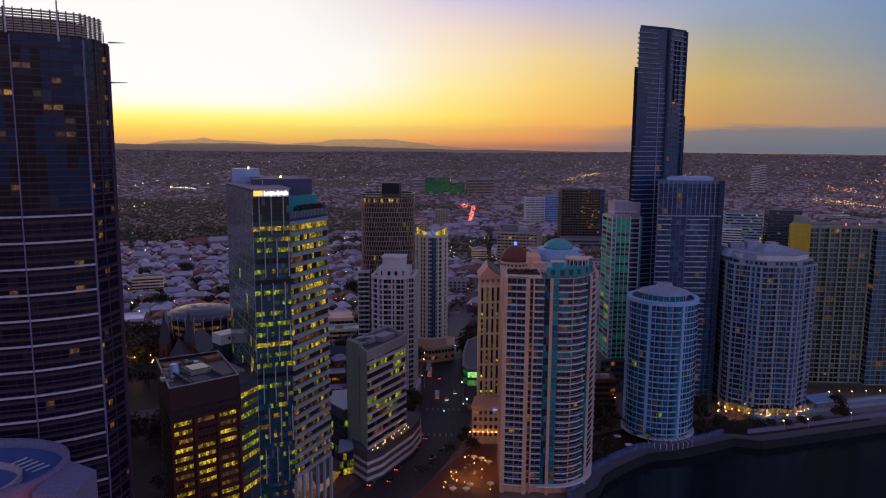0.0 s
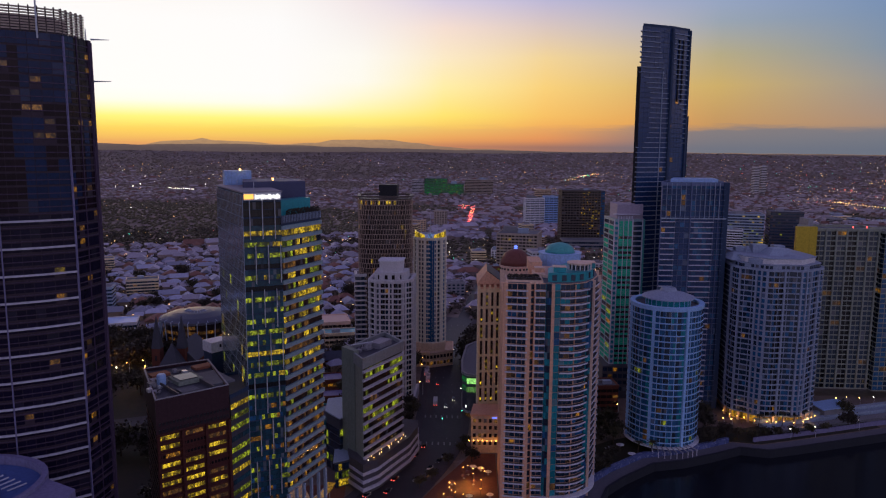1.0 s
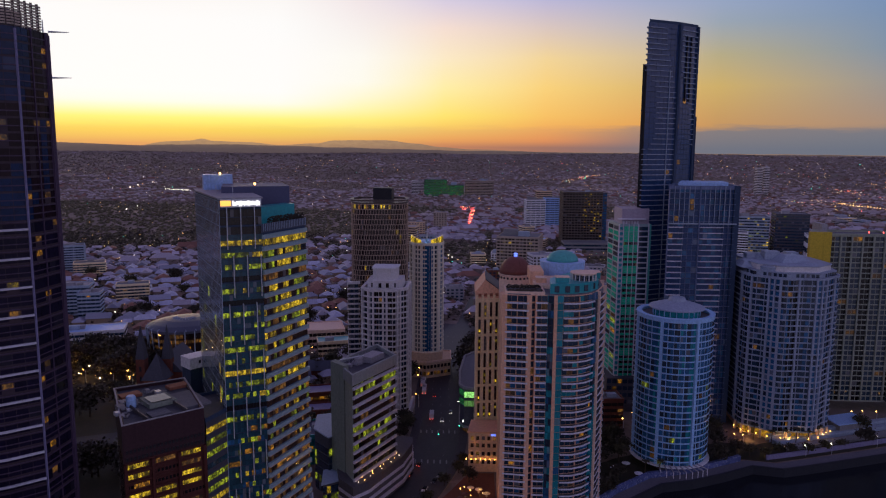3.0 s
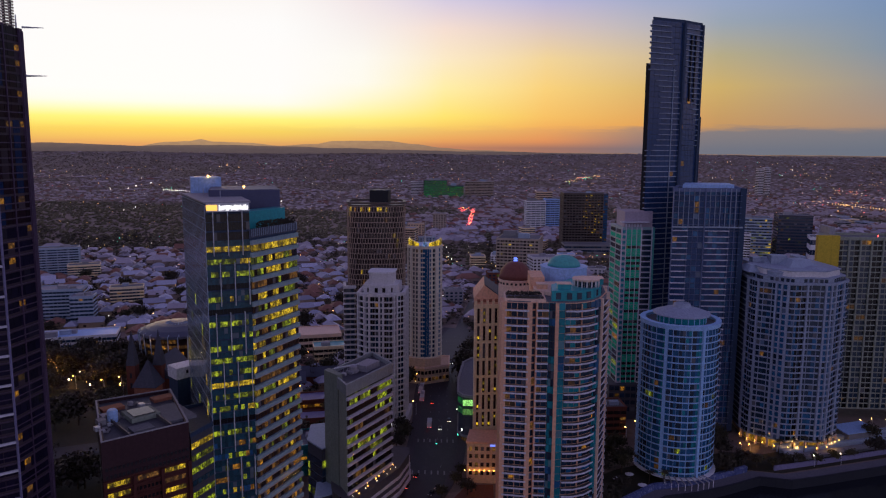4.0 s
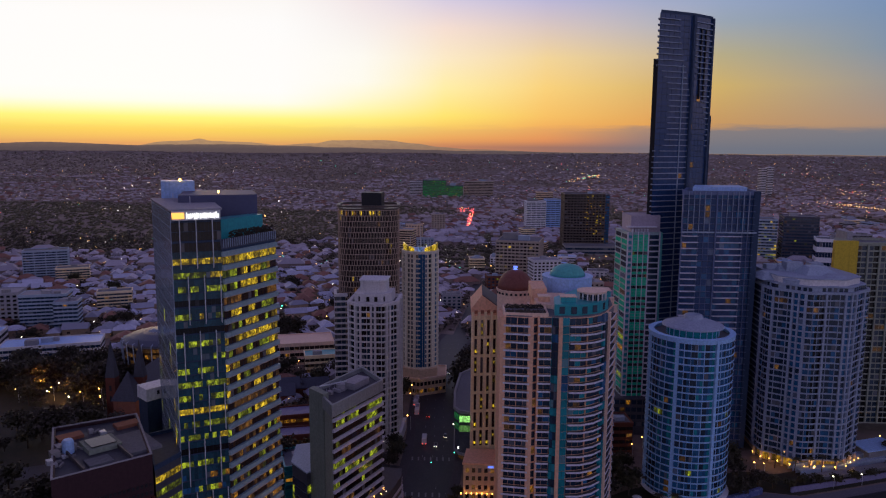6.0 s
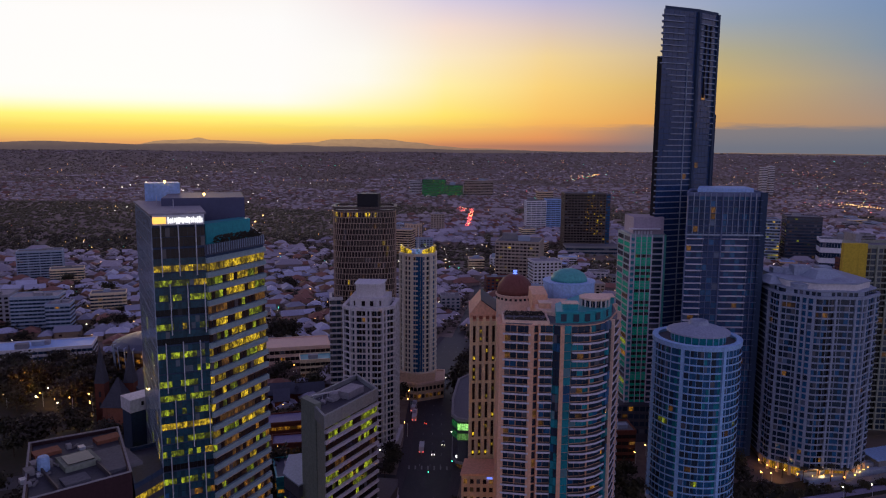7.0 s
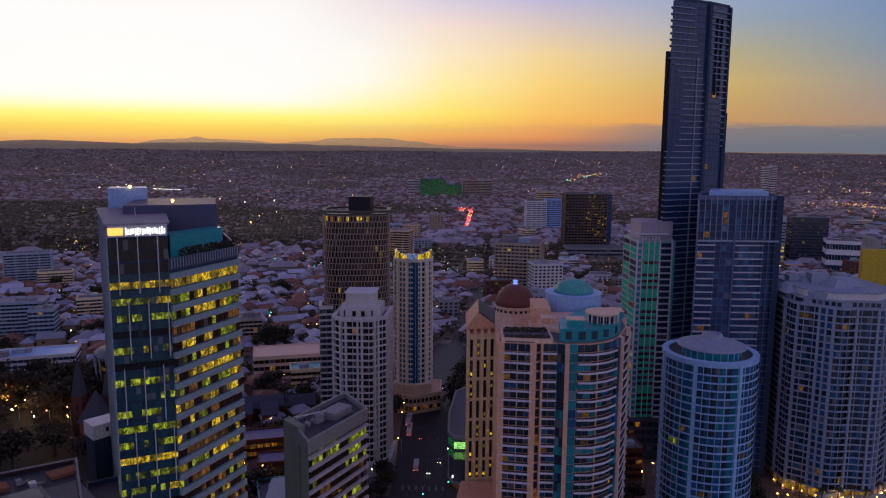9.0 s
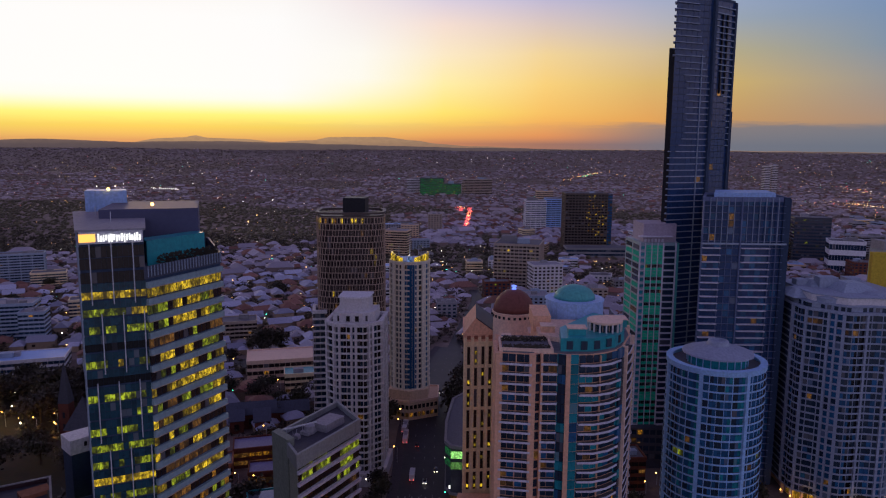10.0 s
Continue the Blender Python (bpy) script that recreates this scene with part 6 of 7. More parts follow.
rg = random.Random(77)
walls = ["offwhite", "cream", "tan", "concrete", "white", "greyblue", "beige", "brick", "rooflight"]
words = {"offwhite": "off-white", "cream": "cream", "tan": "tan", "concrete": "grey concrete", "white": "white", "greyblue": "blue-grey", "beige": "beige", "brick": "dark brick", "rooflight": "pale grey"}
made = 0
for k in range(4000):
    if made >= 70:
        break
    y = rg.uniform(520, 1500)
    x = rg.uniform(-.16, .56) * y
    w, d = rg.uniform(16, 38), rg.uniform(14, 26)
    if not free(x, y, max(w, d) * .6) or noise.noise((x / 160, y / 160, 9.2)) < -.25:
        continue
    wl = rg.choice(walls)
    tall = rg.random() < .18
    fl_ = rg.randint(5, 10) if tall else rg.randint(2, 4)
    midrise(x, y, w, d, rg.uniform(-.3, .3), rise(x, y) + fl_ * 3.5, words[wl] + " city block of %s with rooftop plant" % ("several storeys" if tall else "a few storeys"), wl, rg.choice(("glass", "glassbrown", "glassdark")), 3.5, .10,
            ("litdim", "litamber", "litdim", "litgreen"), rg.choice(("roofgrey", "rooflight", "paleblue", "rooflight")), group="inner city blocks", ribbon=rg.random() < .6)
    made += 1


# ---- houses ----
def house_parts(w, d, h, kind):
    """Walls and roof of a house about the origin."""
    body = Geo().box(-w / 2, -d / 2, -2, w / 2, d / 2, h)
    r = Geo()
    e, k = .7, h + min(w, d) * .33
    a, b = w / 2 + e, d / 2 + e
    if kind == "hip":
        i = a - b * .9 if a > b else a * .12
        r.add([(-a, -b, h), (a, -b, h), (a, b, h), (-a, b, h), (-i, 0, k), (i, 0, k), (-a, -b, h - .25), (a, -b, h - .25), (a, b, h - .25), (-a, b, h - .25)],
              [(0, 1, 5, 4), (1, 2, 5), (2, 3, 4, 5), (3, 0, 4), (6, 7, 1, 0), (7, 8, 2, 1), (8, 9, 3, 2), (9, 6, 0, 3), (9, 8, 7, 6)])
    else:
        r.add([(-a, -b, h), (a, -b, h), (a, b, h), (-a, b, h), (-a, 0, k), (a, 0, k), (-a, -b, h - .25), (a, -b, h - .25), (a, b, h - .25), (-a, b, h - .25)],
              [(0, 1, 5, 4), (1, 2, 5), (2, 3, 4, 5), (3, 0, 4), (6, 7, 1, 0), (7, 8, 2, 1), (8, 9, 3, 2), (9, 6, 0, 3), (9, 8, 7, 6)])
    return body, r


MODELS = []
for k, (w, d, h, kind, rm, wing) in enumerate(((13, 10, 5, "hip", "houseroof", 1), (16, 10, 6.5, "hip", "houseroof", 0), (12, 9, 4.5, "gable", "houseroof", 1),
                                               (14, 12, 6, "hip", "housered", 1), (18, 11, 7, "gable", "houseroof", 0), (11, 9, 5, "hip", "houseroof", 1))):
    root = thing("house", -300 - 40 * k, 760, rise(-300 - 40 * k, 760), ("rust-red tiled" if rm == "housered" else "pale tin-roofed") + (" gabled" if kind == "gable" else " hipped") + " suburban house among trees", "house", "suburban houses")
    X, Y, Z = root.location
    body, rf = house_parts(w, d, h, kind)
    if wing:
        b2, r2 = house_parts(w * .5, d * .7, h * .9, "gable" if kind == "hip" else "hip")
        for gsrc, gdst in ((b2, body), (r2, rf)):
            gdst.add([(vx + w * .3, vy - d * .55, vz) for vx, vy, vz in gsrc.v], gsrc.f)
    for gg in (body, rf):
        gg.v = [(vx + X, vy + Y, vz + Z) for vx, vy, vz in gg.v]
    part("wall", body, "housewall", root)
    part("roof", rf, rm, root)
    piece("window", "litdim" if k % 3 == 0 else "glassbrown", root, (X - w * .25, Y - d / 2 - .04, Z + h * .6), (2.2, .2, 1.5))
    MODELS.append(root)
    TAKEN.append((X, Y, 10))
rg = random.Random(5)
made = 0
HOUSES = []
for k in range(9000):
    if made >= 270:
        break
    y = rg.uniform(450, 900)
    x = rg.uniform(-.66, -.10) * y
    s = rg.uniform(.85, 1.25)
    if not free(x, y, 7.5) or math.hypot(x + 245, y - 470) < 75 or (abs(x + 185) < 45 and y < 520):
        continue
    m = pose(x, y, rise(x, y), 0, 0, rg.choice((0, 90, 180, 270)) + 24 + rg.uniform(-8, 8))
    copy_thing(rg.choice(MODELS), m)
    TAKEN.append((x, y, 7))
    made += 1

# farther roofs, joined
def wooded(x, y, soft):
    """Parkland and tree belts between the suburbs."""
    park = math.hypot((x + 620) / 1.25, y - 1420) < 400
    belt = noise.noise((x / 300, y / 300, 3.3)) + .5 * noise.noise((x / 90, y / 90, 6.1))
    return park or belt + soft < (.04 if x < -.05 * y else -.14)


body_all, roof_all, red_all, hazy_all = Geo(), Geo(), Geo(), Geo()
rg = random.Random(6)
cell = {}
n_far = 0
for k in range(90000):
    if n_far >= 11500:
        break
    r = 480 + 4150 * rg.random() ** 1.2
    az = rg.uniform(-.66, .62)
    x, y = r * math.sin(az), r * math.cos(az)
    if y < 480 or (r < 1000 and not free(x, y, 6)) or y < quay_y(x) + 20:
        continue
    if wooded(x, y, rg.uniform(-.12, .12)):
        continue
    ky = (int(x // (14 if r < 1300 else 11)), int(y // (14 if r < 1300 else 11)))
    if ky in cell:
        continue
    cell[ky] = 1
    s = rg.uniform(.75, 1.2)
    if r > 1500 and rg.random() < .25 + (r - 1500) / 4600:
        continue
    s *= 1 if r < 1700 else .78
    w, d, h = 12 * s, 9 * s, rg.choice((4, 5, 6.5)) * s
    big = rg.random() < .06
    if big:
        w, d, h = w * 2.2, d * 1.6, h * 1.3
    b, rf = house_parts(w, d, h, "hip" if rg.random() < .65 else "gable")
    a = radians(rg.choice((0, 90)) + 24 + rg.uniform(-12, 12)) if x < 0 else radians(rg.choice((0, 90)) - 14 + rg.uniform(-12, 12))
    z = rise(x, y)
    ca_, sa_ = math.cos(a), math.sin(a)
    for src, dst in ((b, body_all), (rf, red_all if rg.random() < .17 else (roof_all if r < 1500 else hazy_all))):
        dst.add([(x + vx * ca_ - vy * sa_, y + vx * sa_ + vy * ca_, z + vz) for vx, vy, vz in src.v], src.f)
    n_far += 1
far = thing("far_suburb", 0, 1500, 0, "far suburb of small pale-roofed houses, haze put into their colours", "suburb", kind="stuff")
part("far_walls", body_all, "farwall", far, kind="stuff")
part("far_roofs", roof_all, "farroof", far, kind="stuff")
part("outer_roofs", hazy_all, "farroofhaze", far, kind="stuff")
part("far_red_roofs", red_all, "housered", far, kind="stuff")


# ---- trees ----
def tree_at(x, y, z, h, spread, seed, name="tree", label="broad dark-green street tree", leaf="leaf", leaves=330):
    rg = random.Random(seed)
    root = thing(name, x, y, z, label, "tree", "street and park trees")
    tr = Geo().rod((x, y, z - .5), (x, y, z + h * .45), h * .035, h * .022, 7)
    tips = []
    for k in range(6):
        a = k * 1.05 + rg.uniform(-.3, .3)
        e = (x + math.cos(a) * spread * rg.uniform(.35, .6), y + math.sin(a) * spread * rg.uniform(.35, .6), z + h * rg.uniform(.6, .85))
        tr.rod((x, y, z + h * rg.uniform(.3, .45)), e, h * .016, h * .006, 5)
        tips.append(e)
    part("trunk", tr, "bark", root)
    g = Geo()
    for k in range(leaves):
        c = rg.choice(tips)
        u = Vector((rg.gauss(0, 1), rg.gauss(0, 1), rg.gauss(0, .75))) * spread * .27
        p_ = Vector(c) + u
        s = rg.uniform(.35, .85) * (.5 + spread * .075)
        d1 = Vector((rg.gauss(0, 1), rg.gauss(0, 1), rg.gauss(0, .5))).normalized() * s
        d2 = d1.cross(Vector((rg.gauss(0, 1), rg.gauss(0, 1), rg.gauss(0, 1)))).normalized() * s
        g.add([tuple(p_ - d1), tuple(p_ + d2), tuple(p_ + d1), tuple(p_ - d2)], [(0, 1, 2, 3)])
    part("crown", g, leaf, root)
    return root


def palm_at(x, y, z, h, seed):
    rg = random.Random(seed)
    root = thing("palm_tree", x, y, z, "garden palm lit amber from below", "palm", "garden palms")
    part("trunk", Geo().rod((x, y, z - .3), (x + .3, y, z + h), .28, .18, 8), "bark", root)
    g = Geo()
    for k in range(16):
        a, dr = k * .39 + rg.uniform(-.1, .1), rg.uniform(.2, 1.2)
        pr = None
        for s in range(5):
            r_ = s * .75
            q = Vector((x + .3 + math.cos(a) * r_, y + math.sin(a) * r_, z + h + r_ * .35 - dr * (r_ / 3) ** 2))
            sd = Vector((-math.sin(a), math.cos(a), 0)) * (.42 - s * .07)
            if pr:
                g.add([tuple(pr[0] - pr[1]), tuple(pr[0] + pr[1]), tuple(q + sd), tuple(q - sd)], [(0, 1, 2, 3)])
            pr = (q, sd)
    part("crown", g, "leaf", root)
    return root


protos = []
for k, (h, sp, lf, nl) in enumerate(((12, 6, "leaf", 900), (9, 4.5, "leafdark", 700), (15, 9, "leafdark", 1500), (7, 3.5, "leaf", 500))):
    px, py = (-255, 520, 0)[0] + k * 14, 505 + (k % 2) * 8
    protos.append(tree_at(px, py, rise(px, py), h, sp, 50 + k, leaf=lf, leaves=nl, label=("broad dark park tree" if k == 2 else "leafy dark-green street tree")))
rg = random.Random(9)


def plant(x, y, k=None, s=None):
    pr = protos[rg.randrange(4) if k is None else k]
    ob = copy_thing(pr, pose(x, y, rise(x, y), 0, 0, rg.uniform(0, 360)))
    v = s or rg.uniform(.75, 1.2)
    ob.scale = (v, v, v * rg.uniform(.9, 1.1))
    return ob


for k in range(26):                                   # park by the church
    a, r = rg.uniform(0, 6.3), 70 * math.sqrt(rg.random())
    x, y = -250 + r * math.cos(a), 475 + r * .7 * math.sin(a)
    if abs(x + 185) < 28 and y < 470:
        continue
    plant(x, y, rg.choice((0, 2, 2)))
for x, y, k in ((-150, 350, 2), (-140, 372, 2), (-165, 335, 0), (-122, 300, 2), (-128, 275, 2), (-132, 322, 0), (-118, 330, 0), (-80, 330, 0), (-76, 345, 0), (-84, 362, 2), (-62, 366, 1), (-66, 384, 0), (-100, 372, 2), (-96, 358, 2), (-108, 385, 0), (-118, 362, 2), (-74, 410, 0), (-62, 400, 1), (-70, 372, 0), (-88, 345, 2), (-60, 345, 0), (-64, 378, 2),
                (-34, 372, 1), (-31, 382, 0), (-33, 391, 1), (-40, 462, 0), (-38, 470, 0), (2, 455, 0), (1.5, 462, 2), (2.2, 474, 2), (.8, 486, 2), (1.8, 497, 2), (.6, 508, 0), (2.4, 517, 2), (1.2, 466, 0), (.4, 480, 0), (1.0, 503, 2), (6, 470, 2), (4, 486, 2), (8, 500, 0), (-2, 515, 0), (6, 524, 2), (10, 512, 0), (14, 496, 2), (12, 480, 0), (18, 470, 2), (16, 520, 0), (24, 505, 2), (-36, 520, 0), (-42, 512, 2), (-38, 560, 2), (8, 566, 0), (14, 580, 2), (6, 600, 0), (-34, 590, 0), (-120, 500, 2), (-104, 492, 0), (-90, 480, 0), (-78, 492, 2),
                (2, 326, 1), (-3, 336, 3), (-1, 345, 3), (-9, 322, 3), (-16, 306, 3), (-21, 298, 3), (62, 318, 1), (66, 325, 3), (70, 333, 1), (74, 352, 0), (64, 350, 1), (68, 362, 0), (76, 374, 0), (66, 375, 2),
                (122, 352, 1), (128, 358, 3), (133, 361, 1), (140, 362, 3), (147, 361, 3), (155, 364, 3), (162, 366, 3), (170, 366, 3), (180, 370, 3), (190, 374, 3), (126, 372, 1), (130, 388, 0), (205, 380, 1), (212, 398, 0)):
    plant(x, y, k, .8 if k == 3 else None)
for k in range(60):                                   # grounds south of the church
    x, y = rg.uniform(-235, -118), rg.uniform(285, 420)
    if free(x, y, 2) and not (-196 < x < -170 and y > 405):
        plant(x, y, rg.choice((0, 2, 2, 1)))
for k in range(190):                                  # streets between the houses
    y = rg.uniform(455, 820)
    x = rg.uniform(-.62, -.08) * y
    if free(x, y, 1.5):
        plant(x, y)
for k in range(36):
    y = rg.uniform(520, 900)
    x = rg.uniform(-.05, .5) * y
    if free(x, y, 1.5):
        plant(x, y)
for k, (x, y) in enumerate(((158, 381), (164, 379.5), (170, 380), (177, 382), (184, 386), (150, 384), (84, 341), (90, 339))):
    palm_at(x, y, .3, 5.5 + k % 3, k)

# garden trees between the roofs, joined
g = Geo()
rg = random.Random(17)
for k in range(8500):
    y = rg.uniform(440, 1250)
    x = rg.uniform(-.64, .56) * y
    if noise.noise((x / 70, y / 70, 9.1)) < rg.uniform(-.7, .1) or not free(x, y, .5):
        continue
    s, z = rg.uniform(2.4, 5.0), rise(x, y)
    for j in range(34):
        t, ph = rg.uniform(0, 6.28), math.acos(rg.uniform(-.5, 1))
        q = s * rg.uniform(.55, 1.1)
        cx_, cy_, cz_ = x + q * math.sin(ph) * math.cos(t), y + q * math.sin(ph) * math.sin(t), z + s * .8 + q * .85 * math.cos(ph)
        e = s * rg.uniform(.25, .5)
        v = [(cx_ + rg.uniform(-e, e), cy_ + rg.uniform(-e, e), cz_ + rg.uniform(-e, e) * .6) for _ in range(3)]
        g.add(v, [(0, 1, 2)])
garden = part("garden_woods", g, "leafdark", None, "dark garden trees crowding between suburban roofs", "stuff")
tagged(garden, category="trees")

# woods far off, joined
g, shady = Geo(), Geo()
rg = random.Random(10)
n_w = 0
for k in range(260000):
    if n_w >= 42000:
        break
    r = 470 + 4200 * rg.random() ** 1.15
    az = rg.uniform(-.66, .62)
    x, y = r * math.sin(az), r * math.cos(az)
    if y < 470 or (r < 1100 and not free(x, y, 2)) or y < quay_y(x) + 15:
        continue
    woods = wooded(x, y, rg.uniform(-.15, .1))
    if r > 1800 and rg.random() < (r - 1800) / 5200:
        continue
    if not woods and rg.random() < (.35 if r < 1200 else .5):
        continue
    s = rg.uniform(2.0, 4.8) * (1 + max(0, r - 900) / 3600)
    z = rise(x, y) + s * .2
    vs = []
    for j in range(10):
        t, ph = j * 2.4, math.acos(1 - 2 * (j + .5) / 10)
        q = s * rg.uniform(.7, 1.25)
        # crowns flatten with distance to catch more sky, standing in for haze
        vs.append((x + q * math.sin(ph) * math.cos(t), y + q * math.sin(ph) * math.sin(t), z + q * (.6 if r < 1300 else .6 - .3 * min(1, (r - 1300) / 1500)) * math.cos(ph)))
    fs = [(0, 1, 2), (0, 2, 3), (0, 3, 1), (1, 4, 2), (2, 5, 3), (3, 6, 1), (1, 6, 4), (2, 4, 5), (3, 5, 6), (4, 7, 5), (5, 8, 6), (6, 9, 4), (4, 9, 7), (5, 7, 8), (6, 8, 9), (7, 9, 8)]
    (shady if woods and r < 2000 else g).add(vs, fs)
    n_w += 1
tagged(part("park_woods", shady, "leafpark", None, "parkland trees before the suburbs, leaf colour lifted as haze", "stuff", True), category="woods")
woods = part("far_woods", g, "leafhaze", None, "tree belts and garden trees of the far suburbs, haze put in the leaf colour", "stuff", True)
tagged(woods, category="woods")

# lights of the far suburbs, joined by colour
rg = random.Random(11)
glows = {"lampwhite": Geo(), "lampwarm": Geo(), "lampgreen": Geo(), "lampred": Geo()}


def dot(x, y, col, s, up=6.0):
    z = rise(x, y) + up
    glows[col].add([(x, y, z + s), (x + s, y, z), (x, y + s, z), (x - s, y, z), (x, y - s, z), (x, y, z - s)],
                   [(0, 1, 2), (0, 2, 3), (0, 3, 4), (0, 4, 1), (5, 2, 1), (5, 3, 2), (5, 4, 3), (5, 1, 4)])


for k in range(3600):
    r = 520 + 3500 * rg.random() ** 1.1
    az = rg.uniform(-.6, .6)
    if az < 0 and rg.random() < .45:
        continue
    x, y = r * math.sin(az), r * math.cos(az)
    if y < quay_y(x) + 30 or (r < 900 and not free(x, y, 1)):
        continue
    dot(x, y, rg.choice(("lampwhite", "lampwarm", "lampwarm", "lampwarm", "lampgreen" if rg.random() < .3 else "lampwarm", "lampred" if rg.random() < .35 else "lampwhite")), rg.uniform(.14, .42) ** 1.15 * (.4 + r / 2000))
for k in range(1100):                                  # lamps among the nearer roofs
    y = rg.uniform(440, 1150)
    x = rg.uniform(-.62, .55) * y
    if free(x, y, .5):
        dot(x, y, rg.choice(("lampwarm",) * 5 + ("lampwhite", "lampwhite", "lampgreen")), rg.uniform(.18, .6), rg.uniform(2.5, 7))
for k in range(130):                                  # tail lights on the far climb, spreading where it forks
    f = rg.random()
    dot(-6 + 10 * f + rg.uniform(-4, 4) - (rg.uniform(0, 34) if f > .72 else 0), 1390 + 360 * f, "lampred" if rg.random() < .85 else "lampwarm", rg.uniform(.35, .85), 12)
for k in range(110):                                  # busy crossing and the motorway beyond
    dot(rg.uniform(96, 130) + rg.gauss(0, 6), rg.uniform(800, 900), rg.choice(("lampwarm", "lampwarm", "lampgreen", "lampwhite", "lampred")), rg.uniform(.25, .55), 4)
for k in range(90):
    f = rg.random()
    dot(330 + 190 * f + rg.gauss(0, 8), 2650 + 350 * f + rg.gauss(0, 25), rg.choice(("lampwarm", "lampwarm", "lampgreen", "lampred")), rg.uniform(.35, .85), 12)
for cx_, cy_, n_, sp_ in ((1330, 2950, 30, 60), (1480, 2600, 34, 55), (1190, 2350, 36, 45), (1150, 1980, 20, 40), (860, 1760, 44, 45), (1560, 2350, 22, 90)):
    for k in range(n_):                               # lit crossings and yards of the far east side
        dot(cx_ + rg.gauss(0, sp_), cy_ + rg.gauss(0, sp_ * 1.4), rg.choice(("lampwarm", "lampwarm", "lampwarm", "lampred", "lampred", "lampwhite", "lampgreen" if rg.random() < .4 else "lampwarm")), rg.uniform(.3, .95), 10)
for k in range(22):
    dot(860 + k * 3.0, 1790 - k * 7, "lampwarm", rg.uniform(.6, 1.1), 9)
for k in range(14):
    dot(-860 + k * 5.5, 2010, "lampwhite", 1.0, 14)
for x, y in ((-1025, 2036), (-1000, 2140), (-985, 2060), (-1040, 2330), (-860, 2300), (-800, 2450), (-700, 1500), (-690, 1430), (-560, 1850), (-500, 1900), (-610, 2050), (-420, 1500), (-400, 1380), (-170, 1250), (-640, 1900), (-980, 2700), (-860, 2900), (-1150, 2500)):
    dot(x, y, "lampwhite" if x < -450 else "lampwarm", rg.uniform(.9, 1.7), 12)
for col, gg in glows.items():
    ob = part("far_lights", gg, col.replace("lamp", "far"), None, {"lampwhite": "white", "lampwarm": "amber", "lampgreen": "green", "lampred": "red"}[col] + " street and traffic lights of the far suburbs", "stuff")
    tagged(ob, category="city lights")

# park lawn
part("lawn", ribbon([(-300, 430), (-262, 434), (-225, 440), (-205, 452)], 30, -26, -.3, .14), "grass", None, "park lawn lit by a few amber lamps", "structure")
part("garden_lawn", ribbon([(62, 312), (72, 326), (86, 336), (94, 340)], 24, 1, -.3, .16), "grass", None, "dark garden lawn beside the promenade", "structure")
part("garden_terrace", ribbon(QLINE[7:13], 30, 9.3, -.3, .22), "grass", None, "dark planted garden terrace by the river", "structure")
part("retaining_wall", ribbon(QLINE[9:14], 12.6, 11.9, -.3, 2.6), "lilac", None, "pale rendered retaining wall above the promenade", "structure")

part("park_ground", Geo().prism([(-330, 330), (-190, 262), (-120, 252), (-114, 400), (-150, 412), (-215, 530), (-330, 530)], -.3, .08), "grass", None, "dark park ground under the trees", "structure")
# church
ch = thing("church", -186, 432, 0, "red-brown stone church with two dark spires", "church")
for x, y in ((-194.5, 428), (-179.5, 430)):
    part("tower", Geo().box(x - 2.6, y - 2.6, 0, x + 2.6, y + 2.6, 24), "brick", ch)
    part("spire", Geo().add([(x - 2.8, y - 2.8, 24), (x + 2.8, y - 2.8, 24), (x + 2.8, y + 2.8, 24), (x - 2.8, y + 2.8, 24), (x, y, 45)], [(0, 1, 4), (1, 2, 4), (2, 3, 4), (3, 0, 4)]), "slate", ch)
    for zz in (12, 18):
        piece("louvre_window", "black", ch, (x, y - 2.65, zz), (1.2, .3, 3), 0)
part("nave", Geo().box(-192, 431, 0, -172, 458, 15), "brick", ch)
part("nave_roof", Geo().add([(-193, 430.5, 15), (-171, 430.5, 15), (-171, 459, 15), (-193, 459, 15), (-182, 430.5, 26), (-182, 459, 26)], [(0, 1, 4), (1, 2, 5, 4), (2, 3, 5), (3, 0, 4, 5)]), "slate", ch)
part("chancel_roof", Geo().add([(-190, 416, 14), (-176, 416, 14), (-176, 429, 14), (-190, 429, 14), (-183, 423, 29)], [(0, 1, 4), (1, 2, 4), (2, 3, 4), (3, 0, 4)]), "slate", ch)
part("chancel", Geo().box(-189, 417, 0, -177, 428, 14), "terracotta", ch)

# school with steep gables
sc = thing("school", -108, 460, 0, "dark gothic school with steep slate gables and lit doorway", "school")
for k, (x, y, w, d, h, a) in enumerate(((-112, 462, 26, 9, 8, .3), (-104, 455, 8, 14, 8, .3), (-118, 456, 7, 12, 7, .3), (-92, 470, 18, 8, 7, .3))):
    b_, r_ = house_parts(w, d, h, "gable")
    ca_, sa_ = math.cos(a), math.sin(a)
    for g_, nm_, mt_ in ((b_, "wall", "brick"), (r_, "roof", "hallroof")):
        g_.v = [(x + vx * ca_ - vy * sa_, y + vx * sa_ + vy * ca_, h + (vz - h) * 1.9 if vz > h else vz) for vx, vy, vz in g_.v]
        part(nm_, g_, mt_, sc)
    piece("window", "litamber" if k % 2 else "glassbrown", sc, (x + sa_ * (d / 2 + .05), y - ca_ * (d / 2 + .05), h * .5), (2.5, .3, 3), a)
TAKEN.append((-108, 460, 22))

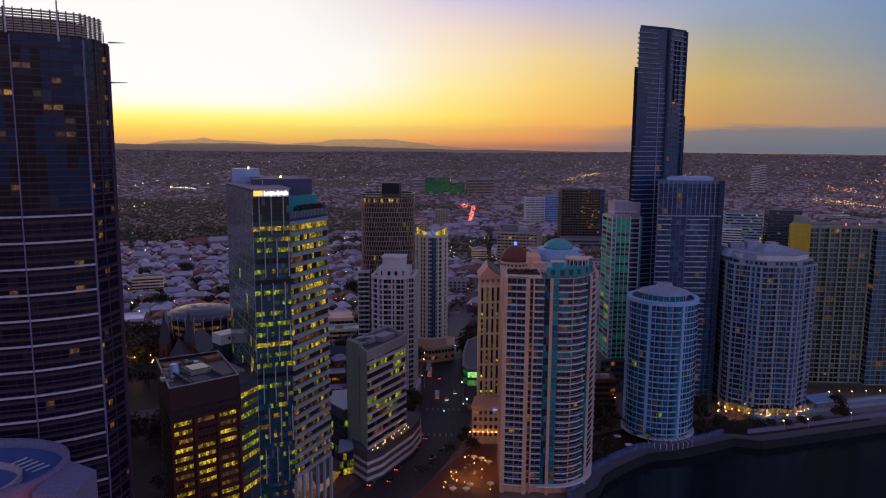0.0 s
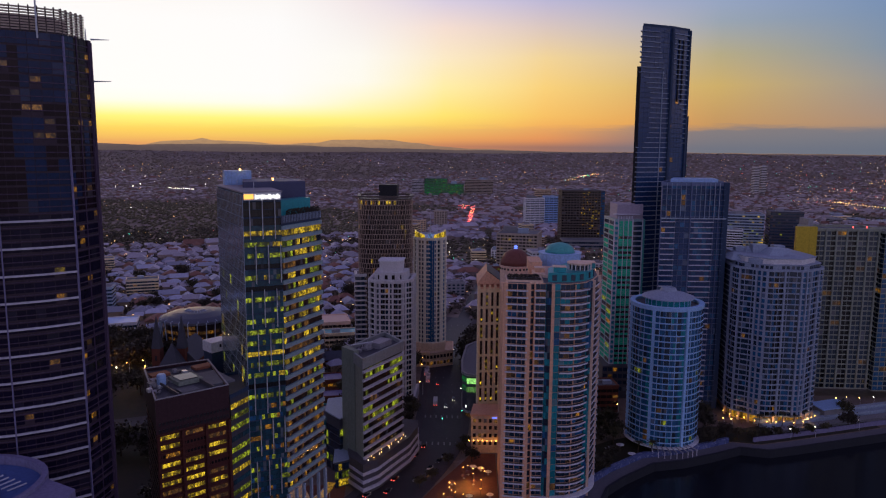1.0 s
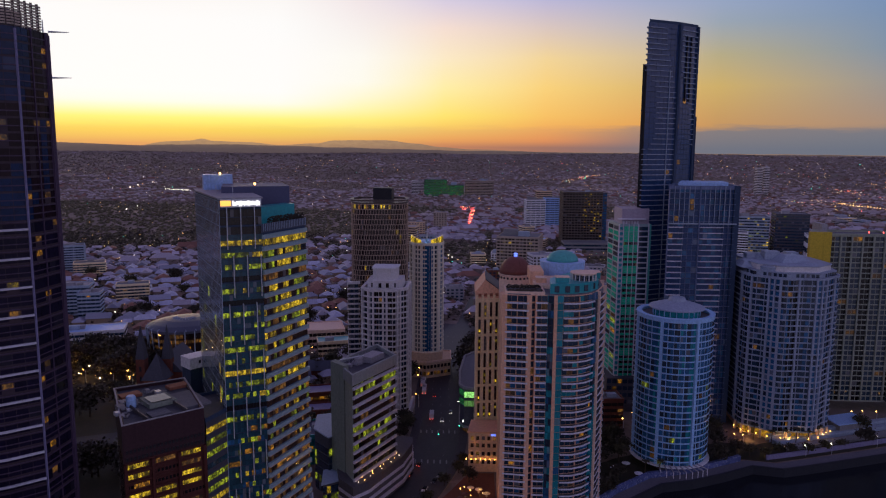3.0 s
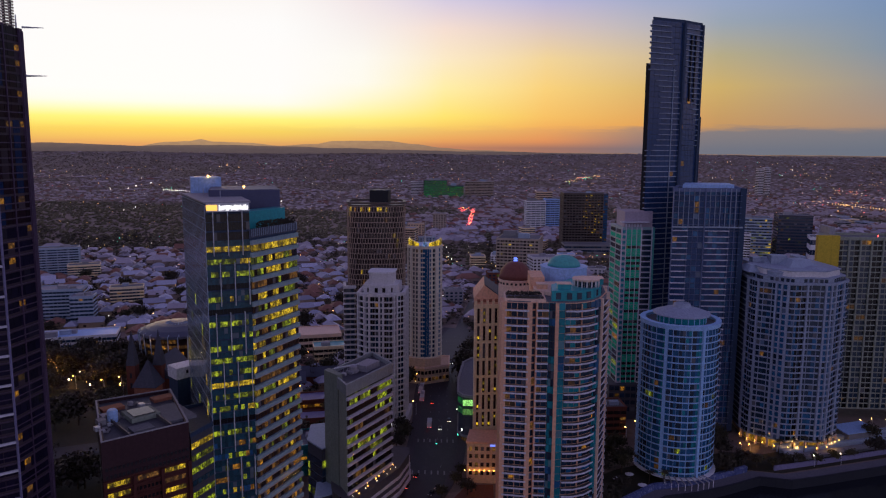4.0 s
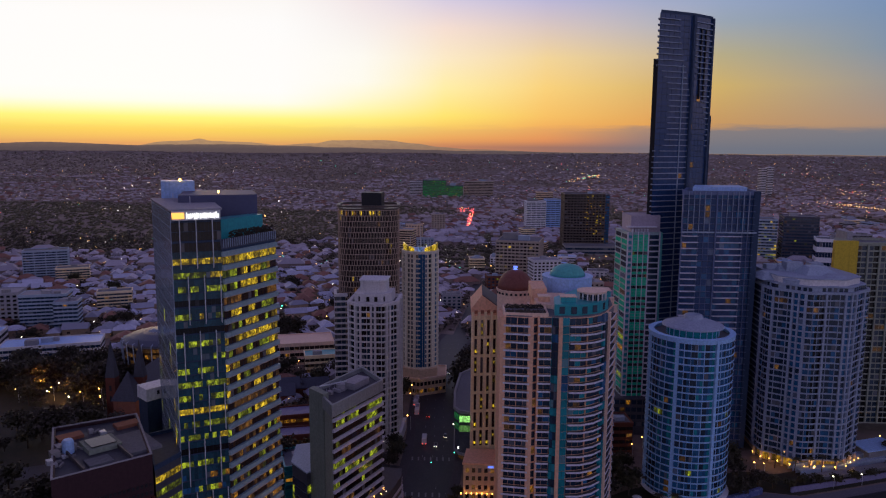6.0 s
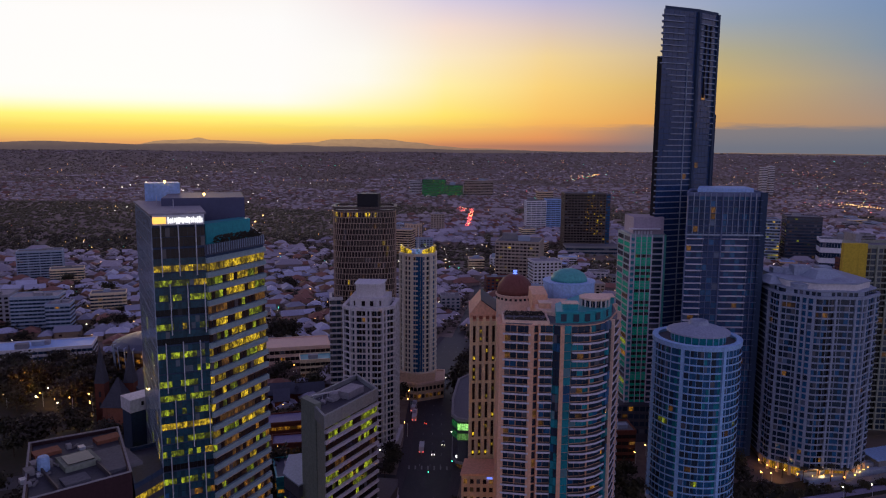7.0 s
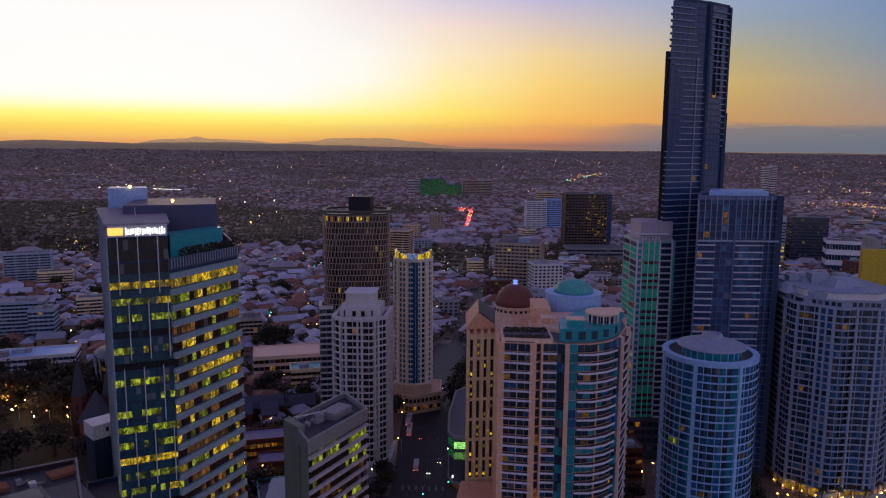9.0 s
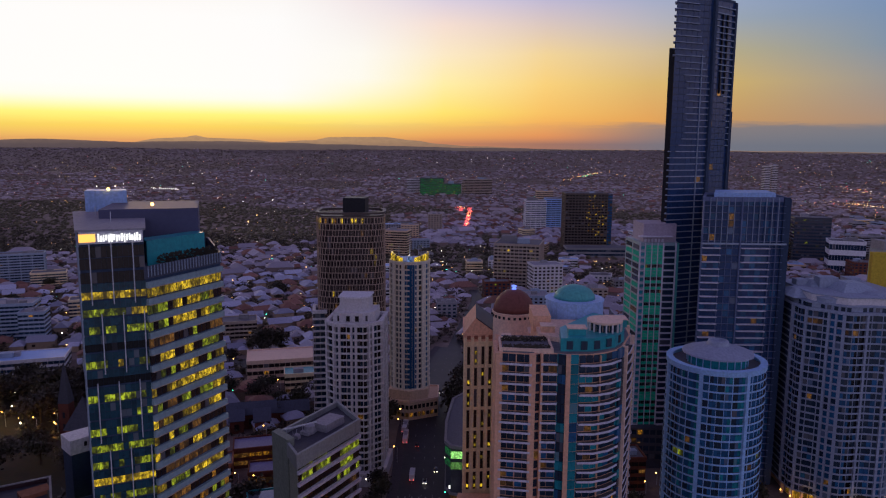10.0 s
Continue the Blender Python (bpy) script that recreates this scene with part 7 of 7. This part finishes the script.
# hall with a curved roof
hl = thing("concert_hall", -200, 505, 0, "low round hall with grey ribbed roof and amber-lit front", "hall")
part("drum", Geo().turned(-200, 508, [(23.4, 0), (23.4, 24)], 40), "glassbrown", hl, "dark glazed drum")
part("roof", Geo().turned(-200, 508, [(26, 24), (26, 25.6), (21, 27.8), (13, 29.6), (5, 30.4)], 40), "hallroof", hl, smooth=False)
for k in range(30):
    t = math.pi * (1 + (k + .5) / 30)
    for zz in (4.5, 9, 13.5, 18, 21.8):
        if noise.noise((k * .31, zz * .2, 2.2)) > -.05:
            piece("window", "litdim" if (k + int(zz)) % 4 else "litamber", hl, (-200 + 23.45 * math.cos(t), 508 + 23.45 * math.sin(t), zz), (.3, 2.0, 2.2), t)
for k in range(14):
    t = math.pi * (1 + k / 13)
    part("rib", Geo().rod((-200 + 24.4 * math.cos(t), 508 + 24.4 * math.sin(t), 0), (-200 + 26.2 * math.cos(t), 508 + 26.2 * math.sin(t), 25.6), .35), "greyblue", hl)
for k in range(12):
    t = math.pi * (1 + (k + .5) / 12)
    part("roof_rib", Geo().rod((-200 + 26 * math.cos(t), 508 + 26 * math.sin(t), 25.8), (-200 + 5 * math.cos(t), 508 + 5 * math.sin(t), 30.7), .3), "greyblue", hl)

# corner building with the green screens
cb = thing("corner_building", 4, 415, 0, "dark rounded building with pale rim and green screens", "commercial building")
CB = [(-3.4, 388), (-1, 383), (3, 381.5), (16, 382), (18, 452), (6, 452), (-1.5, 440), (-3.8, 410)]
part("core", Geo().prism(CB, 4, 25), "slate", cb)
part("rim", Geo().ring(offset(CB, .8), offset(CB, -.4), 24.6, 26), "concrete", cb)
part("rim", Geo().ring(offset(CB, .6), offset(CB, -.4), 3.4, 4.6), "concrete", cb)
part("roof", Geo().prism(offset(CB, -.5), 24.8, 25.3), "roofgrey", cb)
part("ground_storey", Geo().prism(offset(CB, -1.5), 0, 3.6), "litdim", cb)
for zz in (22.0, 17.2):
    piece("screen", "litscreen", cb, (1.9, 381.4, zz), (6.0, .4, 3.0), -.02, "glowing green screen")
    piece("screen", "litemerald", cb, (-2.5, 385.3, zz), (4.2, .4, 3.0), 2.1 + math.pi)
piece("lamp_box", "signwhite", cb, (-1.5, 380.5, 8), (.7, .4, 1.2), 0)

# round-roofed block below the first tower
rb = thing("drum_roofed_building", -118, 160, 0, "building with a blue drum roof inside a pale curved parapet", "building")
dr = oval(-131, 162, 24, 18.5, 40, 2.2, .15)
part("core", Geo().prism(dr, 0, 62.5), "lilac", rb)
part("parapet", Geo().ring(offset(dr, .6), offset(dr, -.9), 58, 65.2), "lilac", rb)
part("roof", Geo().prism(offset(dr, -1), 62.4, 62.9), "droof", rb)
inner_ = oval(-131, 155, 17, 12, 32, 2.2, .15)
part("inner_parapet", Geo().ring(inner_, offset(inner_, -.8), 62.8, 64.6), "lilacgrey", rb)
part("wing", Geo().prism([(-106.5, 151), (-95.5, 149.5), (-97.2, 164), (-109, 170)], 0, 64.4), "lilac", rb)
for zz in (61.5, 58, 54.5):
    piece("opening", "black", rb, (-100.8, 150.2, zz), (8, .6, 1.7), -.13)
part("flood_light", Geo().turned(-108.4, 150.4, [(.2, 58), (.9, 58.4), (.9, 60.6), (.2, 61)], 10), "lampred", rb)
for k in range(5):
    part("roof_pipe", Geo().rod((-124 + k * 2.2, 168 - k * .8, 63), (-121 + k * 2.2, 172 - k, 63.6), .22), "silver", rb)


# ---- street life: vehicles, lamps, plaza ----
def car(x, y, rz, body, label, lamps=True):
    root = thing("car", x, y, .13, label, "car", "cars on the street")
    M = Matrix.Translation((x, y, .13)) @ Matrix.Rotation(rz, 4, "Z")

    def put(g):
        g.v = [tuple(M @ Vector(v)) for v in g.v]
        return g
    bd = part("body", put(Geo().add([(-2.2, -.9, .3), (2.2, -.9, .3), (2.2, .9, .3), (-2.2, .9, .3), (-2.2, -.88, .85), (2.15, -.85, .8), (2.15, .85, .8), (-2.2, .88, .85)],
                               [(0, 1, 5, 4), (1, 2, 6, 5), (2, 3, 7, 6), (3, 0, 4, 7), (4, 5, 6, 7), (3, 2, 1, 0)])), body, root)
    part("cabin", put(Geo().add([(-1.7, -.82, .85), (1.0, -.82, .82), (1.0, .82, .82), (-1.7, .82, .85), (-1.2, -.65, 1.45), (.4, -.65, 1.45), (.4, .65, 1.45), (-1.2, .65, 1.45)],
                                [(0, 1, 5, 4), (1, 2, 6, 5), (2, 3, 7, 6), (3, 0, 4, 7), (4, 5, 6, 7)])), "glassdark", root)
    for wx in (-1.4, 1.4):
        for wy in (-.85, .85):
            wh = part("wheel", put(Geo().rod((wx, wy - .1, .32), (wx, wy + .1, .32), .32, .32, 10)), "rubber", root)
            part("rim", put(Geo().rod((wx, wy - .115, .32), (wx, wy + .115, .32), .19, .19, 8)), "silver", wh)
    for wy in (-.62, .62):
        part("tail_light", put(Geo().box(-2.28, wy - .2, .6, -2.18, wy + .2, .8)), "lampred" if lamps else "carred", bd)
        part("headlight", put(Geo().box(2.14, wy - .2, .55, 2.26, wy + .2, .75)), "lampwhite" if lamps else "silver", bd)
    return root


def bearing(line, y):
    i = min(range(len(line) - 1), key=lambda k: abs(line[k][1] - y))
    return math.atan2(line[i + 1][1] - line[i][1], line[i + 1][0] - line[i][0])


for x, y, back, body, lab, on in ((-25.9, 345, 0, "carsilver", "silver car waiting with red tail lights", 1), (-21.9, 343, 0, "cardark", "dark car waiting with red tail lights", 1), (-25.2, 332, 0, "cardark", "dark car with red tail lights", 1),
                                  (-32.7, 306, 0, "carred", "red car braking in the lane", 1), (-13.4, 400, 1, "carwhite", "white car with headlights on", 1), (-22.9, 306, 1, "carwhite", "white parked car at the kerb", 0),
                                  (-34.7, 294, 0, "cardark", "dark car in the lane", 1), (-11.5, 332, 1, "carsilver", "silver parked car at the kerb", 0), (-13.8, 326, 1, "cardark", "dark parked car at the kerb", 0),
                                  (-17.5, 318, 1, "carwhite", "white parked car at the kerb", 0), (-9, 412, 1, "cardark", "dark car with headlights on", 1), (-20, 440, 0, "carred", "red car driving away", 1), (-11, 520, 1, "carwhite", "white car with headlights on", 1),
                                  (-3, 556, 0, "carsilver", "silver car at the far lights", 1), (-43, 290, 0, "carsilver", "silver car at the kerb", 1)):
    car(x, y, bearing(MAIN, y) + math.pi * back, body, lab, on)
car(65.1, 330.5, .6, "carwhite", "white car parked by the garden", 0)

tk = thing("truck", -19.4, 402, .13, "white box truck with tail lights on", "truck")
aT = bearing(MAIN, 402)
piece("box_body", "carwhite", tk, (-19.4, 404, 2.1), (7, 2.4, 2.9), aT)
piece("cab", "carwhite", tk, (-19.5, 408.6, 1.6), (1.9, 2.3, 2.2), aT)
piece("windscreen", "glassdark", tk, (-19.6, 409.62, 2.0), (.1, 2.0, .9), aT)
for s in (-1, 1):
    piece("tail_light", "lampred", tk, (-19.4 + s * .9, 400.45, .9), (.12, .35, .3), aT)
    for yy in (401.8, 405.5, 408.4):
        part("wheel", Geo().rod((-19.4 + s * 1.1 - .15, yy, .6), (-19.4 + s * 1.1 + .15, yy, .6), .5, .5, 10), "rubber", tk)
for bx, by in ((-28, 462), (-26.5, 448)):
    bs = thing("bus", bx, by, .13, "long white city bus with lit windows at the kerb", "bus", "buses at the kerb")
    aT = bearing(MAIN, by)
    piece("body", "carwhite", bs, (bx, by, 1.75), (12, 2.5, 2.7), aT)
    piece("window_band", "litdim", bs, (bx, by, 2.1), (11, 2.56, .8), aT)
    piece("roof_pod", "rooflight", bs, (bx, by + 1, 3.25), (4, 1.8, .3), aT)
    for s in (-1, 1):
        piece("tail_light", "lampred", bs, (bx + s * 1.0 + math.cos(aT) * -6.02, by - 6.02 * math.sin(aT), 1.1), (.12, .3, .3), aT)
        for yy in (-4, 3.5):
            part("wheel", Geo().rod((bx + s * 1.15 - .12, by + yy, .55), (bx + s * 1.15 + .12, by + yy, .55), .5, .5, 10), "rubber", bs)


def street_lamp(x, y, h=8.0, mat="lampwarm", arm=1.6, r=.32, label="street lamp with an amber head", group="street lamps"):
    root = thing("street_lamp", x, y, .2, label, "street lamp", group)
    part("pole", Geo().rod((x, y, .1), (x, y, h), .11, .07, 6).rod((x, y, h), (x - arm, y, h + .3), .06, .05, 5), "silver", root)
    part("head", Geo().turned(x - arm, y, [(r * .4, h + .05), (r, h + .2), (r, h + .42), (r * .4, h + .55)], 8), mat, root)


for x, y, mt in ((-36.3, 385, "lampwhite"), (-3, 409, "lampwhite"), (-28, 420, "lampwarm"), (-29.5, 455, "lampwarm"), (-30, 470, "lampwarm"), (-1, 470, "lampwarm"), (1.5, 540, "lampwhite"), (-28, 545, "lampwarm"),
                 (-207, 440, "lampwarm"), (-214, 452, "lampwarm"), (-262, 448, "lampwarm"), (-266, 456, "lampwarm"), (-170, 420, "lampwarm"), (-230, 480, "lamppark"), (-243, 452, "lamppark"), (-222, 446, "lamppark"), (-270, 470, "lamppark"), (-205, 425, "lamppark"), (-150, 395, "lamppark"), (-135, 350, "lamppark"), (-86, 386, "lamppark"), (-66, 420, "lamppark"), (-98, 442, "lamppark"), (-120, 345, "lampwarm"), (-95, 388, "lampwarm"),
                 (-90, 470, "lampwarm"), (-70, 500, "lampwarm"), (-110, 515, "lampwarm"), (62, 340, "lampwhite"), (85, 395, "lampwarm"), (92, 404, "lampwarm"), (138, 377, "lampwarm"), (142, 376, "lampwarm"),
                 (182, 367, "lampwhite"), (210, 378, "lampwhite"), (168, 364, "lampwhite"), (215, 413, "lampwarm"), (222, 415, "lampwarm"), (229, 414, "lampwarm"), (238, 416, "lampwhite"), (247, 417, "lampwarm")):
    street_lamp(x, y, 5.5 if x > 50 else 8, mt, .6 if x > 50 else 1.6)
for x, y, c in ((-3.5, 384, "lampgreen"), (-27, 352, "lampgreen"), (-14, 372, "lampgreen"), (-26, 548, "lampgreen"), (2, 552, "lampgreen"), (-2, 560, "lampgreen"), (-27, 524, "lampgreen"), (-1, 524, "lampred")):
    tl = thing("traffic_light", x, y, .2, "traffic signal showing %s" % ("green" if c == "lampgreen" else "red"), "traffic light", "traffic lights")
    part("pole", Geo().rod((x, y, .1), (x, y, 3.6), .07), "slate", tl)
    piece("housing", "black", tl, (x, y, 4.2), (.4, .35, 1.2))
    part("lens", Geo().turned(x, y - .25, [(.1, 3.8), (.24, 3.9), (.24, 4.2), (.1, 4.3)], 8), c, tl)

# lamplit plaza at the corner
part("plaza", Geo().prism([(-24, 276), (13.5, 276), (13.5, 336), (2, 336), (-6, 318), (-14, 301)], -.3, .3), "redpave", None, "red-brown paved plaza lit by globe lamps", "structure")
rg = random.Random(15)
for k in range(22):
    f = rg.random()
    x, y = rg.uniform(-13, 10), rg.uniform(281, 318)
    if x < -16 + (y - 281) * .42:
        continue
    root = thing("globe_lamp", x, y, .3, "amber globe lamp on a short post", "lamp", "plaza globe lamps")
    part("post", Geo().rod((x, y, .3), (x, y, 3.2), .07, .05), "slate", root)
    part("globe", Geo().turned(x, y, [(.08, 3.2), (.15, 3.27), (.19, 3.4), (.15, 3.53), (.08, 3.6)], 10), "lampplaza", root)
for k in range(12):
    x, y = rg.uniform(-8, 11), rg.uniform(284, 322)
    root = thing("parasol", x, y, .3, "closed-in cafe parasol over a small table", "parasol", "plaza parasols")
    part("pole", Geo().rod((x, y, .3), (x, y, 2.8), .05), "silver", root)
    part("canopy", Geo().turned(x, y, [(1.7, 2.3), (1.5, 2.4), (.1, 3.0)], 8), rg.choice(("terracotta", "cream", "redbrown")), root)
    part("table", Geo().turned(x, y, [(.6, 1.0), (.6, 1.08)], 10), "tan", root)
for x, y in ((70, 342), (76.4, 346.7), (80, 336)):
    root = thing("parasol", x, y, .3, "white canvas garden parasol", "parasol", "garden parasols")
    part("pole", Geo().rod((x, y, .2), (x, y, 2.6), .05), "silver", root)
    part("canopy", Geo().turned(x, y, [(2.1, 2.2), (1.9, 2.3), (.1, 2.9)], 8), "white", root)

# pergola at the foot of the round tower and garden wall relief
pg = thing("pergola", 99, 338, 0, "white slatted pergola at the tower's foot", "pergola")
for k in range(9):
    t = math.radians(-118 + k * 7.5)
    x0, y0 = RX + 17.4 * math.cos(t), RY + 17.4 * math.sin(t)
    x1, y1 = RX + 22.4 * math.cos(t + .08), RY + 22.4 * math.sin(t + .08)
    part("slat", Geo().rod((x0, y0, 4.4), (x1, y1, 3.4), .35, .35, 4), "rooflight", pg)
    part("post", Geo().rod((x1, y1, .2), (x1, y1, 3.4), .18), "white", pg)
tr_ = thing("riverside_terrace", 205, 396, 0, "curved white riverside terrace with stepped walls", "terrace")
for k, (a, b, zt_) in enumerate(((9, 4, 1.6), (14, 11, 2.6), (19, 16, 3.6))):
    part("terrace_wall", ribbon(QLINE[10:15], a + 14, b + 14, 0, zt_), "greyblue" if k else "concrete", tr_)
part("pavilion", Geo().prism([(198, 392), (214, 398), (212, 408), (196, 402)], 0, 6), "concrete", tr_)
part("pavilion_roof", Geo().prism([(196.5, 390.5), (216, 397.5), (213, 410), (194.5, 403)], 6, 6.5), "paleblue", tr_)
